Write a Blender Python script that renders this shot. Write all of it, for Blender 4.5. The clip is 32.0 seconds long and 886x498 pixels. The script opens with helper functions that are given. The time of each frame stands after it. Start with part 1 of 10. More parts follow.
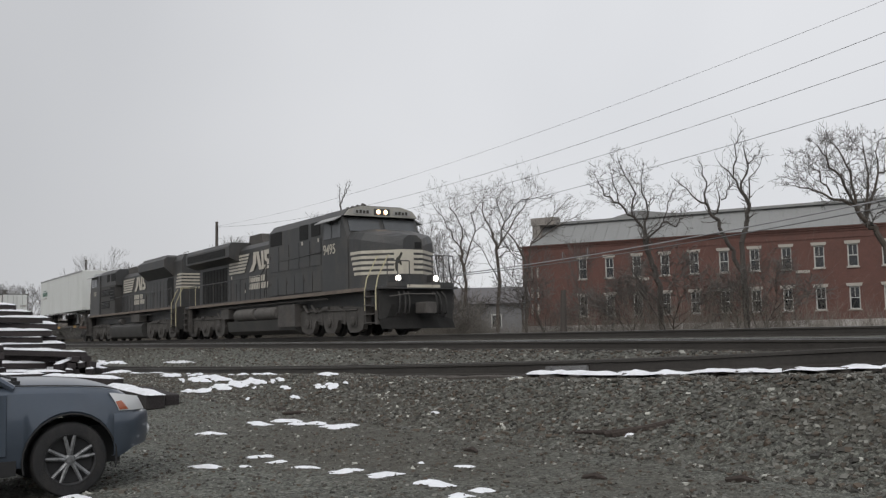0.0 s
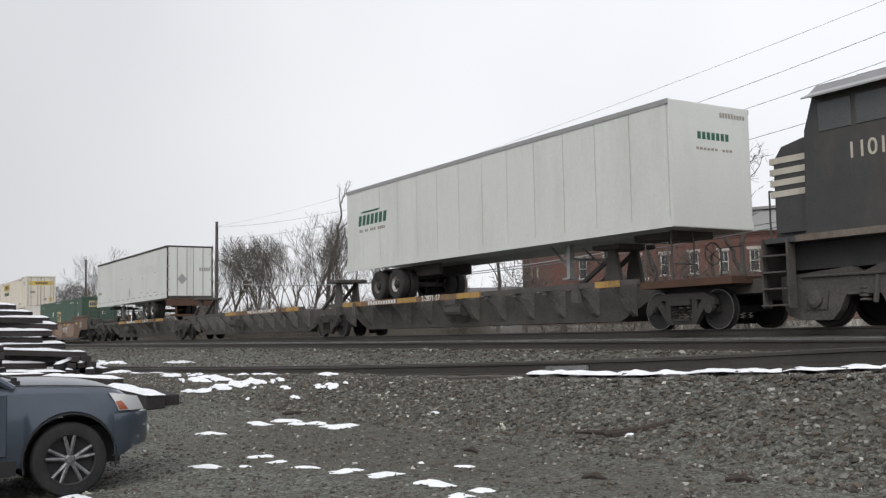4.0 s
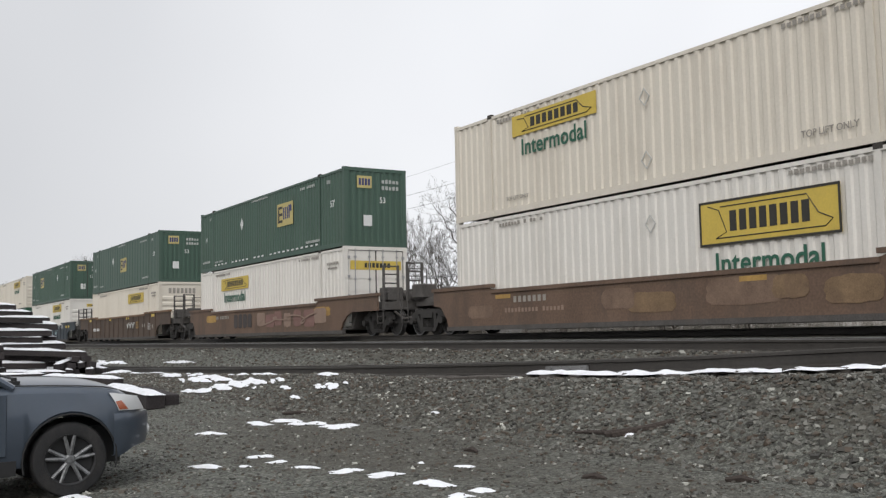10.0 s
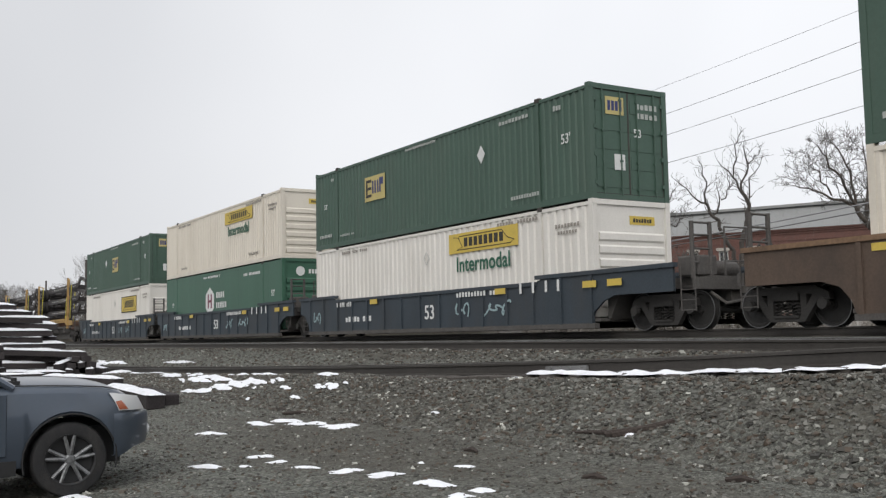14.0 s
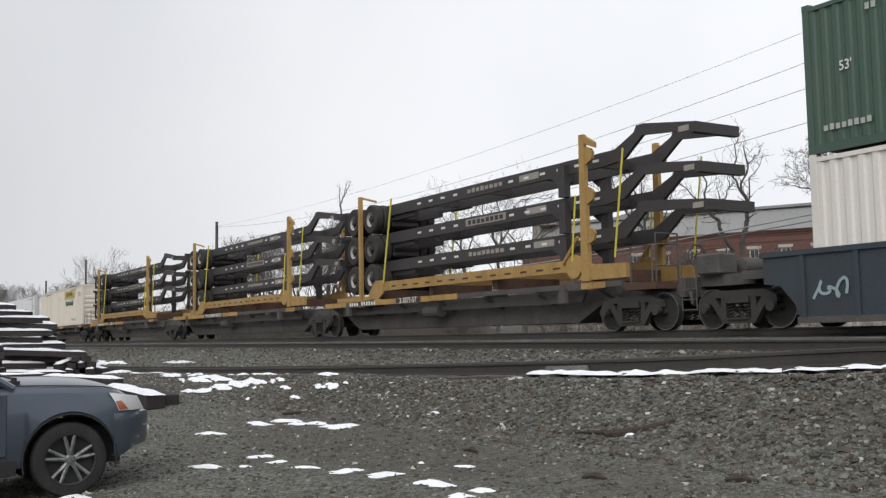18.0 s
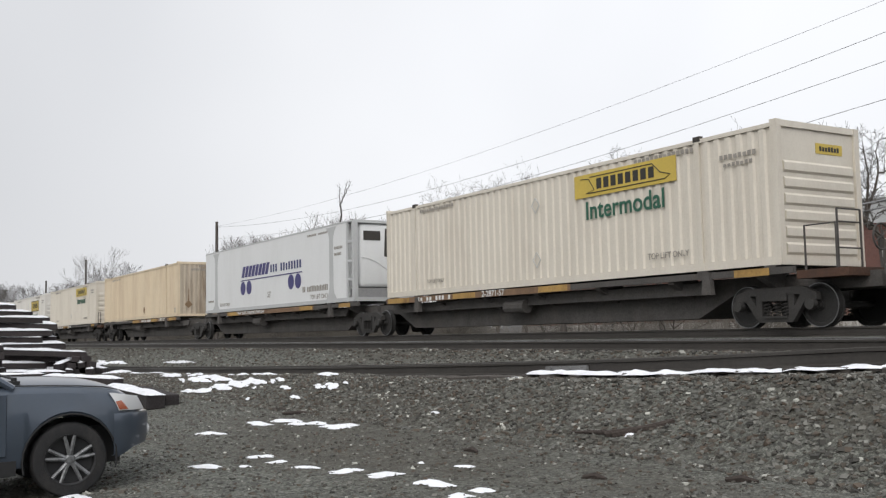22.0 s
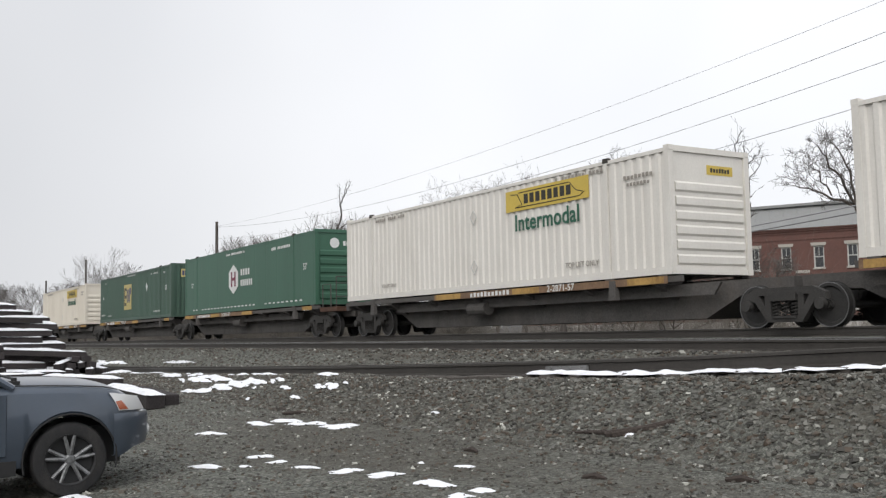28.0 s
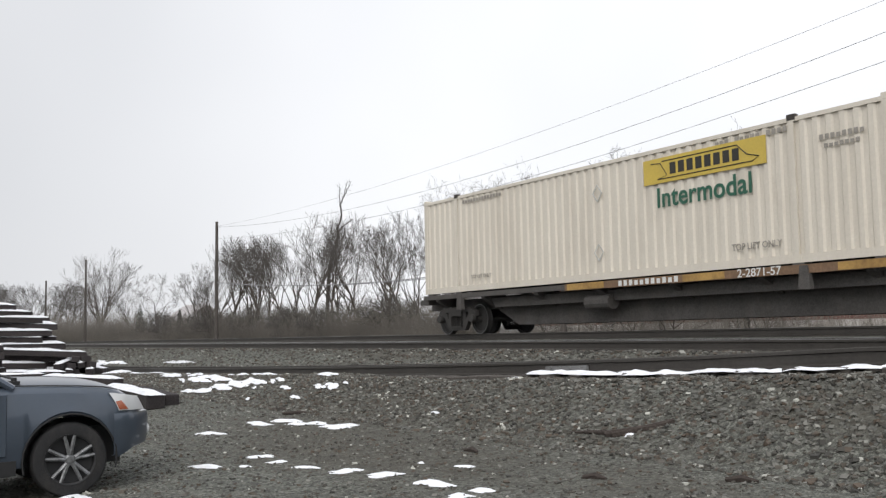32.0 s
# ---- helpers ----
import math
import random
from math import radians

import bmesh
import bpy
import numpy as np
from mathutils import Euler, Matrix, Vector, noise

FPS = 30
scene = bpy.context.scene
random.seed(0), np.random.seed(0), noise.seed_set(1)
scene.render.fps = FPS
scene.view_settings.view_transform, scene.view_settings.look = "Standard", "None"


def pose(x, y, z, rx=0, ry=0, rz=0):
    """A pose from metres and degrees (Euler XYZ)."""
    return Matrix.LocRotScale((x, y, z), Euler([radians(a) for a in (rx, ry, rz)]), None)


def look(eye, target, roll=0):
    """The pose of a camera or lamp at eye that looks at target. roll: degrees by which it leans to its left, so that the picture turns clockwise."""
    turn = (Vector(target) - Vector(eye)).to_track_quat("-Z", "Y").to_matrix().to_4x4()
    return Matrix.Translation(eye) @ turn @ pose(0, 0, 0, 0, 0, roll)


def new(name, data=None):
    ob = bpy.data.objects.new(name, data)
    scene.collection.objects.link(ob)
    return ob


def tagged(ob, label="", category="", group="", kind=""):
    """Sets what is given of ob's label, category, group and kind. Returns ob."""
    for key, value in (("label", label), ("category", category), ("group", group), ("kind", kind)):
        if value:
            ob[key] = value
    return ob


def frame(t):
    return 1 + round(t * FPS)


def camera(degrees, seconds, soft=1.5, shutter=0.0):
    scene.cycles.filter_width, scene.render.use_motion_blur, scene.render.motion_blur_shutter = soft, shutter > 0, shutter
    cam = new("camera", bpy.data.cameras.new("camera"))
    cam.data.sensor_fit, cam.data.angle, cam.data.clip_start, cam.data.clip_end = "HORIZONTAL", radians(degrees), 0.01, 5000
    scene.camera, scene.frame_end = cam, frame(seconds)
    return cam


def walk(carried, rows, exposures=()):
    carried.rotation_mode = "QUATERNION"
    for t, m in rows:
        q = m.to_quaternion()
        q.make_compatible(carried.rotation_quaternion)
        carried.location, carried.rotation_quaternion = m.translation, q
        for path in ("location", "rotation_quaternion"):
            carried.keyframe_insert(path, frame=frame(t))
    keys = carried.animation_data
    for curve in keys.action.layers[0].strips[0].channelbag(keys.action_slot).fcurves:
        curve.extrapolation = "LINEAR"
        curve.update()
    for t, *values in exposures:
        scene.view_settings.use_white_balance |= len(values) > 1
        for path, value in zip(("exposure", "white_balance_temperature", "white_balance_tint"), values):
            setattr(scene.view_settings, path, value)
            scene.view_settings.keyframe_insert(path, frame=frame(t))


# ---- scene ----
# ---- camera: fixed on a tripod beside the line, eye level with the far rails ----
EYE = Vector((0.0, 0.0, 1.37))
YAW, PITCH, ROLL = radians(-58.234), radians(4.872), -1.127
AHEAD = Vector((math.sin(YAW) * math.cos(PITCH), math.cos(YAW) * math.cos(PITCH), math.sin(PITCH)))
cam = camera(47.69, 32.0, soft=1.32)
walk(cam, [(0.0, look(EYE, EYE + AHEAD * 20, ROLL)), (32.0, look(EYE, EYE + AHEAD * 20, ROLL))],
     [(0.0, -0.20), (1.0, -0.01), (3.0, 0.12), (6.0, 0.17), (9.0, 0.14), (11.0, 0.08), (13.0, 0.12), (20.0, 0.15), (22.0, 0.17), (24.5, 0.14), (28.0, 0.22), (32.0, 0.25)])

# ---- light: a flat overcast winter sky, a very soft weak sun behind the cloud ----
SUN_UP, SUN_ROUND = radians(42), radians(140)
world = bpy.data.worlds.new("overcast_sky")
scene.world = world
world.use_nodes = True
wn, wl = world.node_tree.nodes, world.node_tree.links
wn.clear()
w_out, w_bg = wn.new("ShaderNodeOutputWorld"), wn.new("ShaderNodeBackground")
w_sky = wn.new("ShaderNodeTexSky")
w_sky.sky_type, w_sky.sun_disc, w_sky.sun_elevation, w_sky.sun_rotation = "NISHITA", False, SUN_UP, SUN_ROUND
w_sky.dust_density = 4.0
w_dim = wn.new("ShaderNodeVectorMath")
w_dim.operation = "SCALE"
w_dim.inputs["Scale"].default_value = 0.08
w_co, w_noise, w_ramp, w_mix = wn.new("ShaderNodeTexCoord"), wn.new("ShaderNodeTexNoise"), wn.new("ShaderNodeValToRGB"), wn.new("ShaderNodeMixRGB")
w_noise.inputs["Scale"].default_value, w_noise.inputs["Detail"].default_value = 1.6, 3.0
w_ramp.color_ramp.elements[0].position, w_ramp.color_ramp.elements[0].color = 0.30, (0.80, 0.815, 0.85, 1)
w_ramp.color_ramp.elements[1].position, w_ramp.color_ramp.elements[1].color = 0.70, (0.97, 0.98, 1.01, 1)
w_mix.inputs["Fac"].default_value = 0.94
wl.new(w_co.outputs["Generated"], w_noise.inputs["Vector"])
wl.new(w_noise.outputs["Fac"], w_ramp.inputs["Fac"])
wl.new(w_sky.outputs["Color"], w_dim.inputs[0])
wl.new(w_dim.outputs["Vector"], w_mix.inputs["Color1"])
wl.new(w_ramp.outputs["Color"], w_mix.inputs["Color2"])
# sky colour dims towards the camera's left, mostly to imitate lens vignetting
w_dot, w_fall, w_mul = wn.new("ShaderNodeVectorMath"), wn.new("ShaderNodeMapRange"), wn.new("ShaderNodeVectorMath")
w_dot.operation, w_mul.operation, w_fall.interpolation_type = "DOT_PRODUCT", "SCALE", "SMOOTHSTEP"
w_dot.inputs[1].default_value = (0.5265, 0.85, 0.28)
w_fall.inputs["From Min"].default_value, w_fall.inputs["From Max"].default_value = -0.62, 0.30
w_fall.inputs["To Min"].default_value, w_fall.inputs["To Max"].default_value = 0.70, 1.0
wl.new(w_co.outputs["Generated"], w_dot.inputs[0])
wl.new(w_dot.outputs["Value"], w_fall.inputs["Value"])
wl.new(w_mix.outputs["Color"], w_mul.inputs[0])
wl.new(w_fall.outputs["Result"], w_mul.inputs["Scale"])
wl.new(w_mul.outputs["Vector"], w_bg.inputs["Color"])
wl.new(w_bg.outputs["Background"], w_out.inputs["Surface"])
sun = new("sun", bpy.data.lights.new("sun", "SUN"))
sun.data.energy, sun.data.angle, sun.data.color = 1.5, radians(55), (1.0, 0.97, 0.93)
sun.matrix_world = look((0, 0, 60), Vector((0, 0, 60)) - Vector((math.sin(SUN_ROUND) * math.cos(SUN_UP), math.cos(SUN_ROUND) * math.cos(SUN_UP), math.sin(SUN_UP))))

# ---- materials ----
def surface(name, color, rough=0.7, metal=0.0, vary=0.25, scale=3.0, fine=40.0, bump=0.2, dirt=None, dirt_amount=0.4,
            streak=0.0, per_piece=0.0, coat=0.0, spec=0.4):
    """A painted or weathered surface: broad stains, fine grain and relief, in metres of its object's space."""
    m = bpy.data.materials.new(name)
    m.use_nodes = True
    n, l = m.node_tree.nodes, m.node_tree.links
    bsdf = n["Principled BSDF"]
    bsdf.inputs["Roughness"].default_value, bsdf.inputs["Metallic"].default_value = rough, metal
    bsdf.inputs["Specular IOR Level"].default_value, bsdf.inputs["Coat Weight"].default_value = spec, coat
    co = n.new("ShaderNodeTexCoord")
    big, small = n.new("ShaderNodeTexNoise"), n.new("ShaderNodeTexNoise")
    big.inputs["Scale"].default_value, big.inputs["Detail"].default_value, big.inputs["Roughness"].default_value = scale, 5, 0.65
    small.inputs["Scale"].default_value, small.inputs["Detail"].default_value = fine, 4
    if streak:
        mp = n.new("ShaderNodeMapping")
        mp.inputs["Scale"].default_value = (1, 1, streak)
        l.new(co.outputs["Object"], mp.inputs["Vector"])
        l.new(mp.outputs["Vector"], big.inputs["Vector"])
    else:
        l.new(co.outputs["Object"], big.inputs["Vector"])
    l.new(co.outputs["Object"], small.inputs["Vector"])
    lo = tuple(max(0.0, c * (1 - vary)) for c in color)
    hi = tuple(min(1.0, c * (1 + vary)) for c in color)
    ramp = n.new("ShaderNodeValToRGB")
    ramp.color_ramp.elements[0].position, ramp.color_ramp.elements[1].position = 0.3, 0.72
    ramp.color_ramp.elements[0].color, ramp.color_ramp.elements[1].color = (*lo, 1), (*hi, 1)
    mixf = n.new("ShaderNodeMath")
    mixf.operation = "MULTIPLY_ADD"
    mixf.inputs[1].default_value, mixf.inputs[2].default_value = 0.45, 0.275
    add = n.new("ShaderNodeMath")
    add.operation = "ADD"
    l.new(big.outputs["Fac"], add.inputs[0])
    l.new(small.outputs["Fac"], add.inputs[1])
    l.new(add.outputs[0], mixf.inputs[0])
    sub = n.new("ShaderNodeMath")
    sub.operation = "SUBTRACT"
    sub.inputs[1].default_value = 0.22
    l.new(mixf.outputs[0], sub.inputs[0])
    l.new(sub.outputs[0], ramp.inputs["Fac"])
    col = ramp.outputs["Color"]
    if per_piece:
        info, hsv = n.new("ShaderNodeObjectInfo"), n.new("ShaderNodeHueSaturation")
        rng = n.new("ShaderNodeMapRange")
        rng.inputs["To Min"].default_value, rng.inputs["To Max"].default_value = 1 - per_piece, 1 + per_piece
        l.new(info.outputs["Random"], rng.inputs["Value"])
        l.new(rng.outputs["Result"], hsv.inputs["Value"])
        l.new(col, hsv.inputs["Color"])
        col = hsv.outputs["Color"]
    if dirt:
        dn, dr, dm = n.new("ShaderNodeTexNoise"), n.new("ShaderNodeValToRGB"), n.new("ShaderNodeMixRGB")
        dn.inputs["Scale"].default_value, dn.inputs["Detail"].default_value, dn.inputs["Roughness"].default_value = scale * 0.6 + 0.2, 8, 0.75
        mp2 = n.new("ShaderNodeMapping")
        mp2.inputs["Scale"].default_value, mp2.inputs["Location"].default_value = (1, 1, streak or 0.5), (7.3, 2.1, 4.4)
        l.new(co.outputs["Object"], mp2.inputs["Vector"])
        l.new(mp2.outputs["Vector"], dn.inputs["Vector"])
        dr.color_ramp.elements[0].position, dr.color_ramp.elements[1].position = 0.48, 0.72
        dr.color_ramp.elements[0].color, dr.color_ramp.elements[1].color = (0, 0, 0, 1), (dirt_amount, dirt_amount, dirt_amount, 1)
        l.new(dn.outputs["Fac"], dr.inputs["Fac"])
        l.new(dr.outputs["Color"], dm.inputs["Fac"])
        l.new(col, dm.inputs["Color1"])
        dm.inputs["Color2"].default_value = (*dirt, 1)
        col = dm.outputs["Color"]
    l.new(col, bsdf.inputs["Base Color"])
    if bump:
        bp = n.new("ShaderNodeBump")
        bp.inputs["Strength"].default_value, bp.inputs["Distance"].default_value = bump, 0.02
        l.new(small.outputs["Fac"], bp.inputs["Height"])
        l.new(bp.outputs["Normal"], bsdf.inputs["Normal"])
    return m


def glow(name, color, power):
    m = bpy.data.materials.new(name)
    m.use_nodes = True
    b = m.node_tree.nodes["Principled BSDF"]
    b.inputs["Base Color"].default_value, b.inputs["Emission Color"].default_value = (*color, 1), (*color, 1)
    b.inputs["Emission Strength"].default_value = power
    return m


def glassy(name, color, rough=0.05):
    m = bpy.data.materials.new(name)
    m.use_nodes = True
    b = m.node_tree.nodes["Principled BSDF"]
    b.inputs["Base Color"].default_value, b.inputs["Roughness"].default_value = (*color, 1), rough
    b.inputs["Specular IOR Level"].default_value = 0.8
    return m


STEEL_RAIL = surface("rail_steel", (0.058, 0.053, 0.048), 0.6, 0.3, vary=0.3, scale=2, fine=30)
RAIL_TOP = surface("polished_rail_head", (0.35, 0.35, 0.36), 0.3, 0.9, vary=0.15, scale=2, fine=30, bump=0.05)
TIE_WOOD = surface("tie_wood", (0.066, 0.059, 0.053), 0.9, vary=0.4, scale=4, fine=30, bump=0.6, per_piece=0.35)
SNOW = surface("snow", (0.80, 0.82, 0.86), 0.85, vary=0.06, scale=5, fine=25, bump=0.5, dirt=(0.45, 0.43, 0.42), dirt_amount=0.35)
NS_BLACK = surface("grimy_black_paint", (0.049, 0.050, 0.051), 0.5, vary=0.3, scale=1.2, fine=25, bump=0.08, dirt=(0.092, 0.080, 0.068), dirt_amount=0.75)
GRIME = surface("dark_underframe_grime", (0.082, 0.077, 0.073), 0.85, vary=0.45, scale=2.5, fine=30, bump=0.4, dirt=(0.095, 0.08, 0.068), dirt_amount=0.5)
FRAME_GREY = surface("oily_truck_frame", (0.042, 0.040, 0.038), 0.85, vary=0.4, scale=3, fine=30, bump=0.4)
TRUCK_GREY = surface("dusty_truck_casting", (0.10, 0.094, 0.088), 0.85, vary=0.4, scale=3, fine=30, bump=0.4)
BOX_WHITE = surface("white_container_paint", (0.69, 0.668, 0.625), 0.5, vary=0.08, scale=0.8, fine=20, bump=0.04, dirt=(0.45, 0.42, 0.37), dirt_amount=0.35, streak=0.25)
BOX_CREAM = surface("cream_container_paint", (0.66, 0.615, 0.535), 0.55, vary=0.08, scale=0.8, fine=20, bump=0.04, dirt=(0.42, 0.36, 0.29), dirt_amount=0.35, streak=0.25)
TAN_NOSE = surface("grimy_tan_nose", (0.50, 0.43, 0.34), 0.65, vary=0.2, scale=1.6, fine=20, bump=0.06, dirt=(0.20, 0.145, 0.10), dirt_amount=0.95, streak=0.15)
RUST_SPOT = surface("bare_rust_spot", (0.22, 0.145, 0.085), 0.85, vary=0.4, scale=8, fine=30, bump=0.2)
BOX_TAN = surface("tan_container_paint", (0.66, 0.555, 0.405), 0.55, vary=0.10, scale=0.8, fine=20, bump=0.04, dirt=(0.38, 0.25, 0.14), dirt_amount=0.55, streak=0.2)
BOX_GREEN = surface("green_container_paint", (0.055, 0.100, 0.076), 0.5, vary=0.18, scale=0.7, fine=20, bump=0.04, dirt=(0.075, 0.10, 0.08), dirt_amount=0.5, streak=0.25)
HUB_GREEN = surface("deep_green_container_paint", (0.044, 0.116, 0.077), 0.45, vary=0.2, scale=0.7, fine=20, bump=0.04, streak=0.25)
WELL_BROWN = surface("rusty_brown_car_paint", (0.142, 0.092, 0.065), 0.7, vary=0.4, scale=0.8, fine=18, bump=0.12, dirt=(0.07, 0.055, 0.045), dirt_amount=0.85, streak=0.5)
WELL_DARK = surface("dark_brown_car_paint", (0.093, 0.066, 0.050), 0.75, vary=0.3, scale=0.8, fine=18, bump=0.12, dirt=(0.04, 0.033, 0.03), dirt_amount=0.7, streak=0.5)
WELL_BLUE = surface("dark_blue_car_paint", (0.038, 0.050, 0.062), 0.6, vary=0.3, scale=0.8, fine=18, bump=0.1, dirt=(0.05, 0.047, 0.045), dirt_amount=0.6, streak=0.5)
CAR_YELLOW = surface("faded_yellow_car_paint", (0.40, 0.25, 0.08), 0.7, vary=0.3, scale=1.2, fine=18, bump=0.12, dirt=(0.11, 0.055, 0.03), dirt_amount=0.85, streak=0.6)
RUST = surface("rust_brown_steel", (0.085, 0.045, 0.03), 0.85, vary=0.4, scale=1.5, fine=20, bump=0.3, dirt=(0.04, 0.033, 0.03), dirt_amount=0.7)

PLATE_RUST = surface("rusty_tan_plate", (0.20, 0.125, 0.075), 0.75, vary=0.4, scale=1.5, fine=18, bump=0.12, dirt=(0.085, 0.06, 0.045), dirt_amount=0.85, streak=0.6)
# ---- building helpers ----
def box(bm, x0, x1, y0, y1, z0, z1):
    v = [bm.verts.new(p) for p in ((x0, y0, z0), (x1, y0, z0), (x1, y1, z0), (x0, y1, z0), (x0, y0, z1), (x1, y0, z1), (x1, y1, z1), (x0, y1, z1))]
    for f in ((3, 2, 1, 0), (4, 5, 6, 7), (0, 1, 5, 4), (1, 2, 6, 5), (2, 3, 7, 6), (3, 0, 4, 7)):
        bm.faces.new([v[i] for i in f])
    return v


def soft_box(bm, x0, x1, y0, y1, z0, z1, r=0.02, seg=2):
    t = bmesh.new()
    box(t, x0, x1, y0, y1, z0, z1)
    bmesh.ops.bevel(t, geom=t.edges[:], offset=r, segments=seg, affect="EDGES", profile=0.6)
    join(bm, t)


def join(bm, other, m=None):
    mesh = bpy.data.meshes.new("tmp")
    other.to_mesh(mesh)
    other.free()
    if m is not None:
        mesh.transform(m)
    bm.from_mesh(mesh)
    bpy.data.meshes.remove(mesh)


def prism(bm, outline, y0, y1, axis="y"):
    """An outline in (x, z) pulled from y0 to y1 (axis y), in (y, z) along x (axis x), or in (x, y) along z (axis z)."""
    def place(a, b, c):
        return {"y": (a, c, b), "x": (c, a, b), "z": (a, b, c)}[axis]
    n = len(outline)
    a = [bm.verts.new(place(p[0], p[1], y0)) for p in outline]
    b = [bm.verts.new(place(p[0], p[1], y1)) for p in outline]
    bm.faces.new(a)
    bm.faces.new(b[::-1])
    for i in range(n):
        bm.faces.new((a[i], b[i], b[(i + 1) % n], a[(i + 1) % n]))


def rod(bm, p, q, r, seg=8, r2=None):
    p, q = Vector(p), Vector(q)
    d = (q - p).normalized()
    side = d.orthogonal().normalized()
    up = d.cross(side)
    r2 = r if r2 is None else r2
    rings = []
    for c, rr in ((p, r), (q, r2)):
        rings.append([bm.verts.new(c + (side * math.cos(2 * math.pi * i / seg) + up * math.sin(2 * math.pi * i / seg)) * rr) for i in range(seg)])
    for i in range(seg):
        bm.faces.new((rings[0][i], rings[0][(i + 1) % seg], rings[1][(i + 1) % seg], rings[1][i]))
    bm.faces.new(rings[0][::-1])
    bm.faces.new(rings[1])


def rail_line(bm, points, r, seg=6):
    """One bent tube through all the points."""
    p = [Vector(q) for q in points]
    side, rings = None, []
    for i, c in enumerate(p):
        d = (p[min(i + 1, len(p) - 1)] - p[max(i - 1, 0)]).normalized()
        side = d.orthogonal().normalized() if side is None else (side - d * side.dot(d)).normalized()
        up = d.cross(side)
        rings.append([bm.verts.new(c + (side * math.cos(2 * math.pi * k / seg) + up * math.sin(2 * math.pi * k / seg)) * r) for k in range(seg)])
    for a, b in zip(rings[:-1], rings[1:]):
        for k in range(seg):
            bm.faces.new((a[k], a[(k + 1) % seg], b[(k + 1) % seg], b[k]))
    bm.faces.new(rings[0][::-1])
    bm.faces.new(rings[-1])


def lathe(bm, profile, centre, axis="y", seg=24):
    """A profile of (radius, along) turned about an axis through centre."""
    c = Vector(centre)
    rings = []
    for rad, along in profile:
        ring = []
        for i in range(seg):
            a = 2 * math.pi * i / seg
            u, w = math.cos(a) * rad, math.sin(a) * rad
            ring.append(bm.verts.new(c + Vector({"y": (u, along, w), "x": (along, u, w), "z": (u, w, along)}[axis])))
        rings.append(ring)
    for a, b in zip(rings[:-1], rings[1:]):
        for i in range(seg):
            bm.faces.new((a[i], a[(i + 1) % seg], b[(i + 1) % seg], b[i]))
    if profile[0][0] < 0.2:
        bm.faces.new(rings[0][::-1])
    if profile[-1][0] < 0.2:
        bm.faces.new(rings[-1])


def finish(name, bm, material, smooth=False):
    bmesh.ops.recalc_face_normals(bm, faces=bm.faces[:])
    mesh = bpy.data.meshes.new(name)
    bm.to_mesh(mesh)
    bm.free()
    mesh.materials.append(material)
    if smooth:
        mesh.polygons.foreach_set("use_smooth", [True] * len(mesh.polygons))
        mesh.set_sharp_from_angle(angle=radians(35))
    return mesh


def part(name, bm, material, parent, label="", smooth=False):
    ob = new(name, finish(name, bm, material, smooth))
    ob.parent = parent
    if label:
        ob["label"] = label
    return ob


def again(name, mesh, parent, m=None):
    """One more part on a mesh that is already there."""
    ob = new(name, mesh)
    ob.parent = parent
    if m is not None:
        ob.matrix_basis = m
    return ob


def thing(name, label, category, group="", kind="", at=None):
    ob = new(name)
    ob.empty_display_size = 0.3
    if at is not None:
        ob.matrix_basis = at
    return tagged(ob, label, category, group, kind)


def text_part(words, size, m, material, parent, name="lettering", label="", squeeze=1.0, depth=0.003, bold=0.0):
    cu = bpy.data.curves.new("text", "FONT")
    cu.body, cu.size, cu.extrude, cu.align_x, cu.align_y = words, size, depth, "CENTER", "CENTER"
    cu.offset, cu.space_character = bold * size, 1.0 + bold * 1.6
    ob = bpy.data.objects.new("text", cu)
    scene.collection.objects.link(ob)
    bpy.context.view_layer.update()
    mesh = bpy.data.meshes.new_from_object(ob.evaluated_get(bpy.context.evaluated_depsgraph_get()))
    bpy.data.objects.remove(ob)
    bpy.data.curves.remove(cu)
    mesh.materials.clear()
    mesh.materials.append(material)
    mesh.transform(m @ Matrix.Diagonal((squeeze, 1, 1, 1)))
    out = new(name, mesh)
    out.parent = parent
    if label:
        out["label"] = label
    return out


# the near side of the train faces -y; the fronts and ends face +x or -x
def on_side(x, y, z):
    return pose(x, y, z, 90, 0, 0)


def on_front(x, y, z):
    return Matrix.Translation((x, y, z)) @ Matrix(((0, 0, 1, 0), (1, 0, 0, 0), (0, 1, 0, 0), (0, 0, 0, 1)))


MOVERS = []          # things that run with the train


def aboard(ob):
    MOVERS.append(ob)
    return ob


# ---- ground, ballast and tracks ----
RAIL = 1.37           # head of the far main's rails
TRAIN_Y = 17.24       # centre line of the far main
MAIN_Y, SPUR_Y = 13.15, 9.05


def lerp(a, b, t):
    return a + (b - a) * max(0.0, min(1.0, t))


def spur_z(x):
    """Head of the near spur's rails, which fall away to the west."""
    pts = ((-120, -0.2), (-60, 0.12), (-34.5, 0.46), (-23.4, 0.66), (-17.2, 0.80), (-11.7, 0.95), (-8.4, 1.06), (-5.8, 1.18), (0, 1.30), (60, 1.37))
    if x <= pts[0][0]:
        return pts[0][1]
    for (a, za), (b, zb) in zip(pts[:-1], pts[1:]):
        if x <= b:
            return za + (zb - za) * (x - a) / (b - a)
    return pts[-1][1]


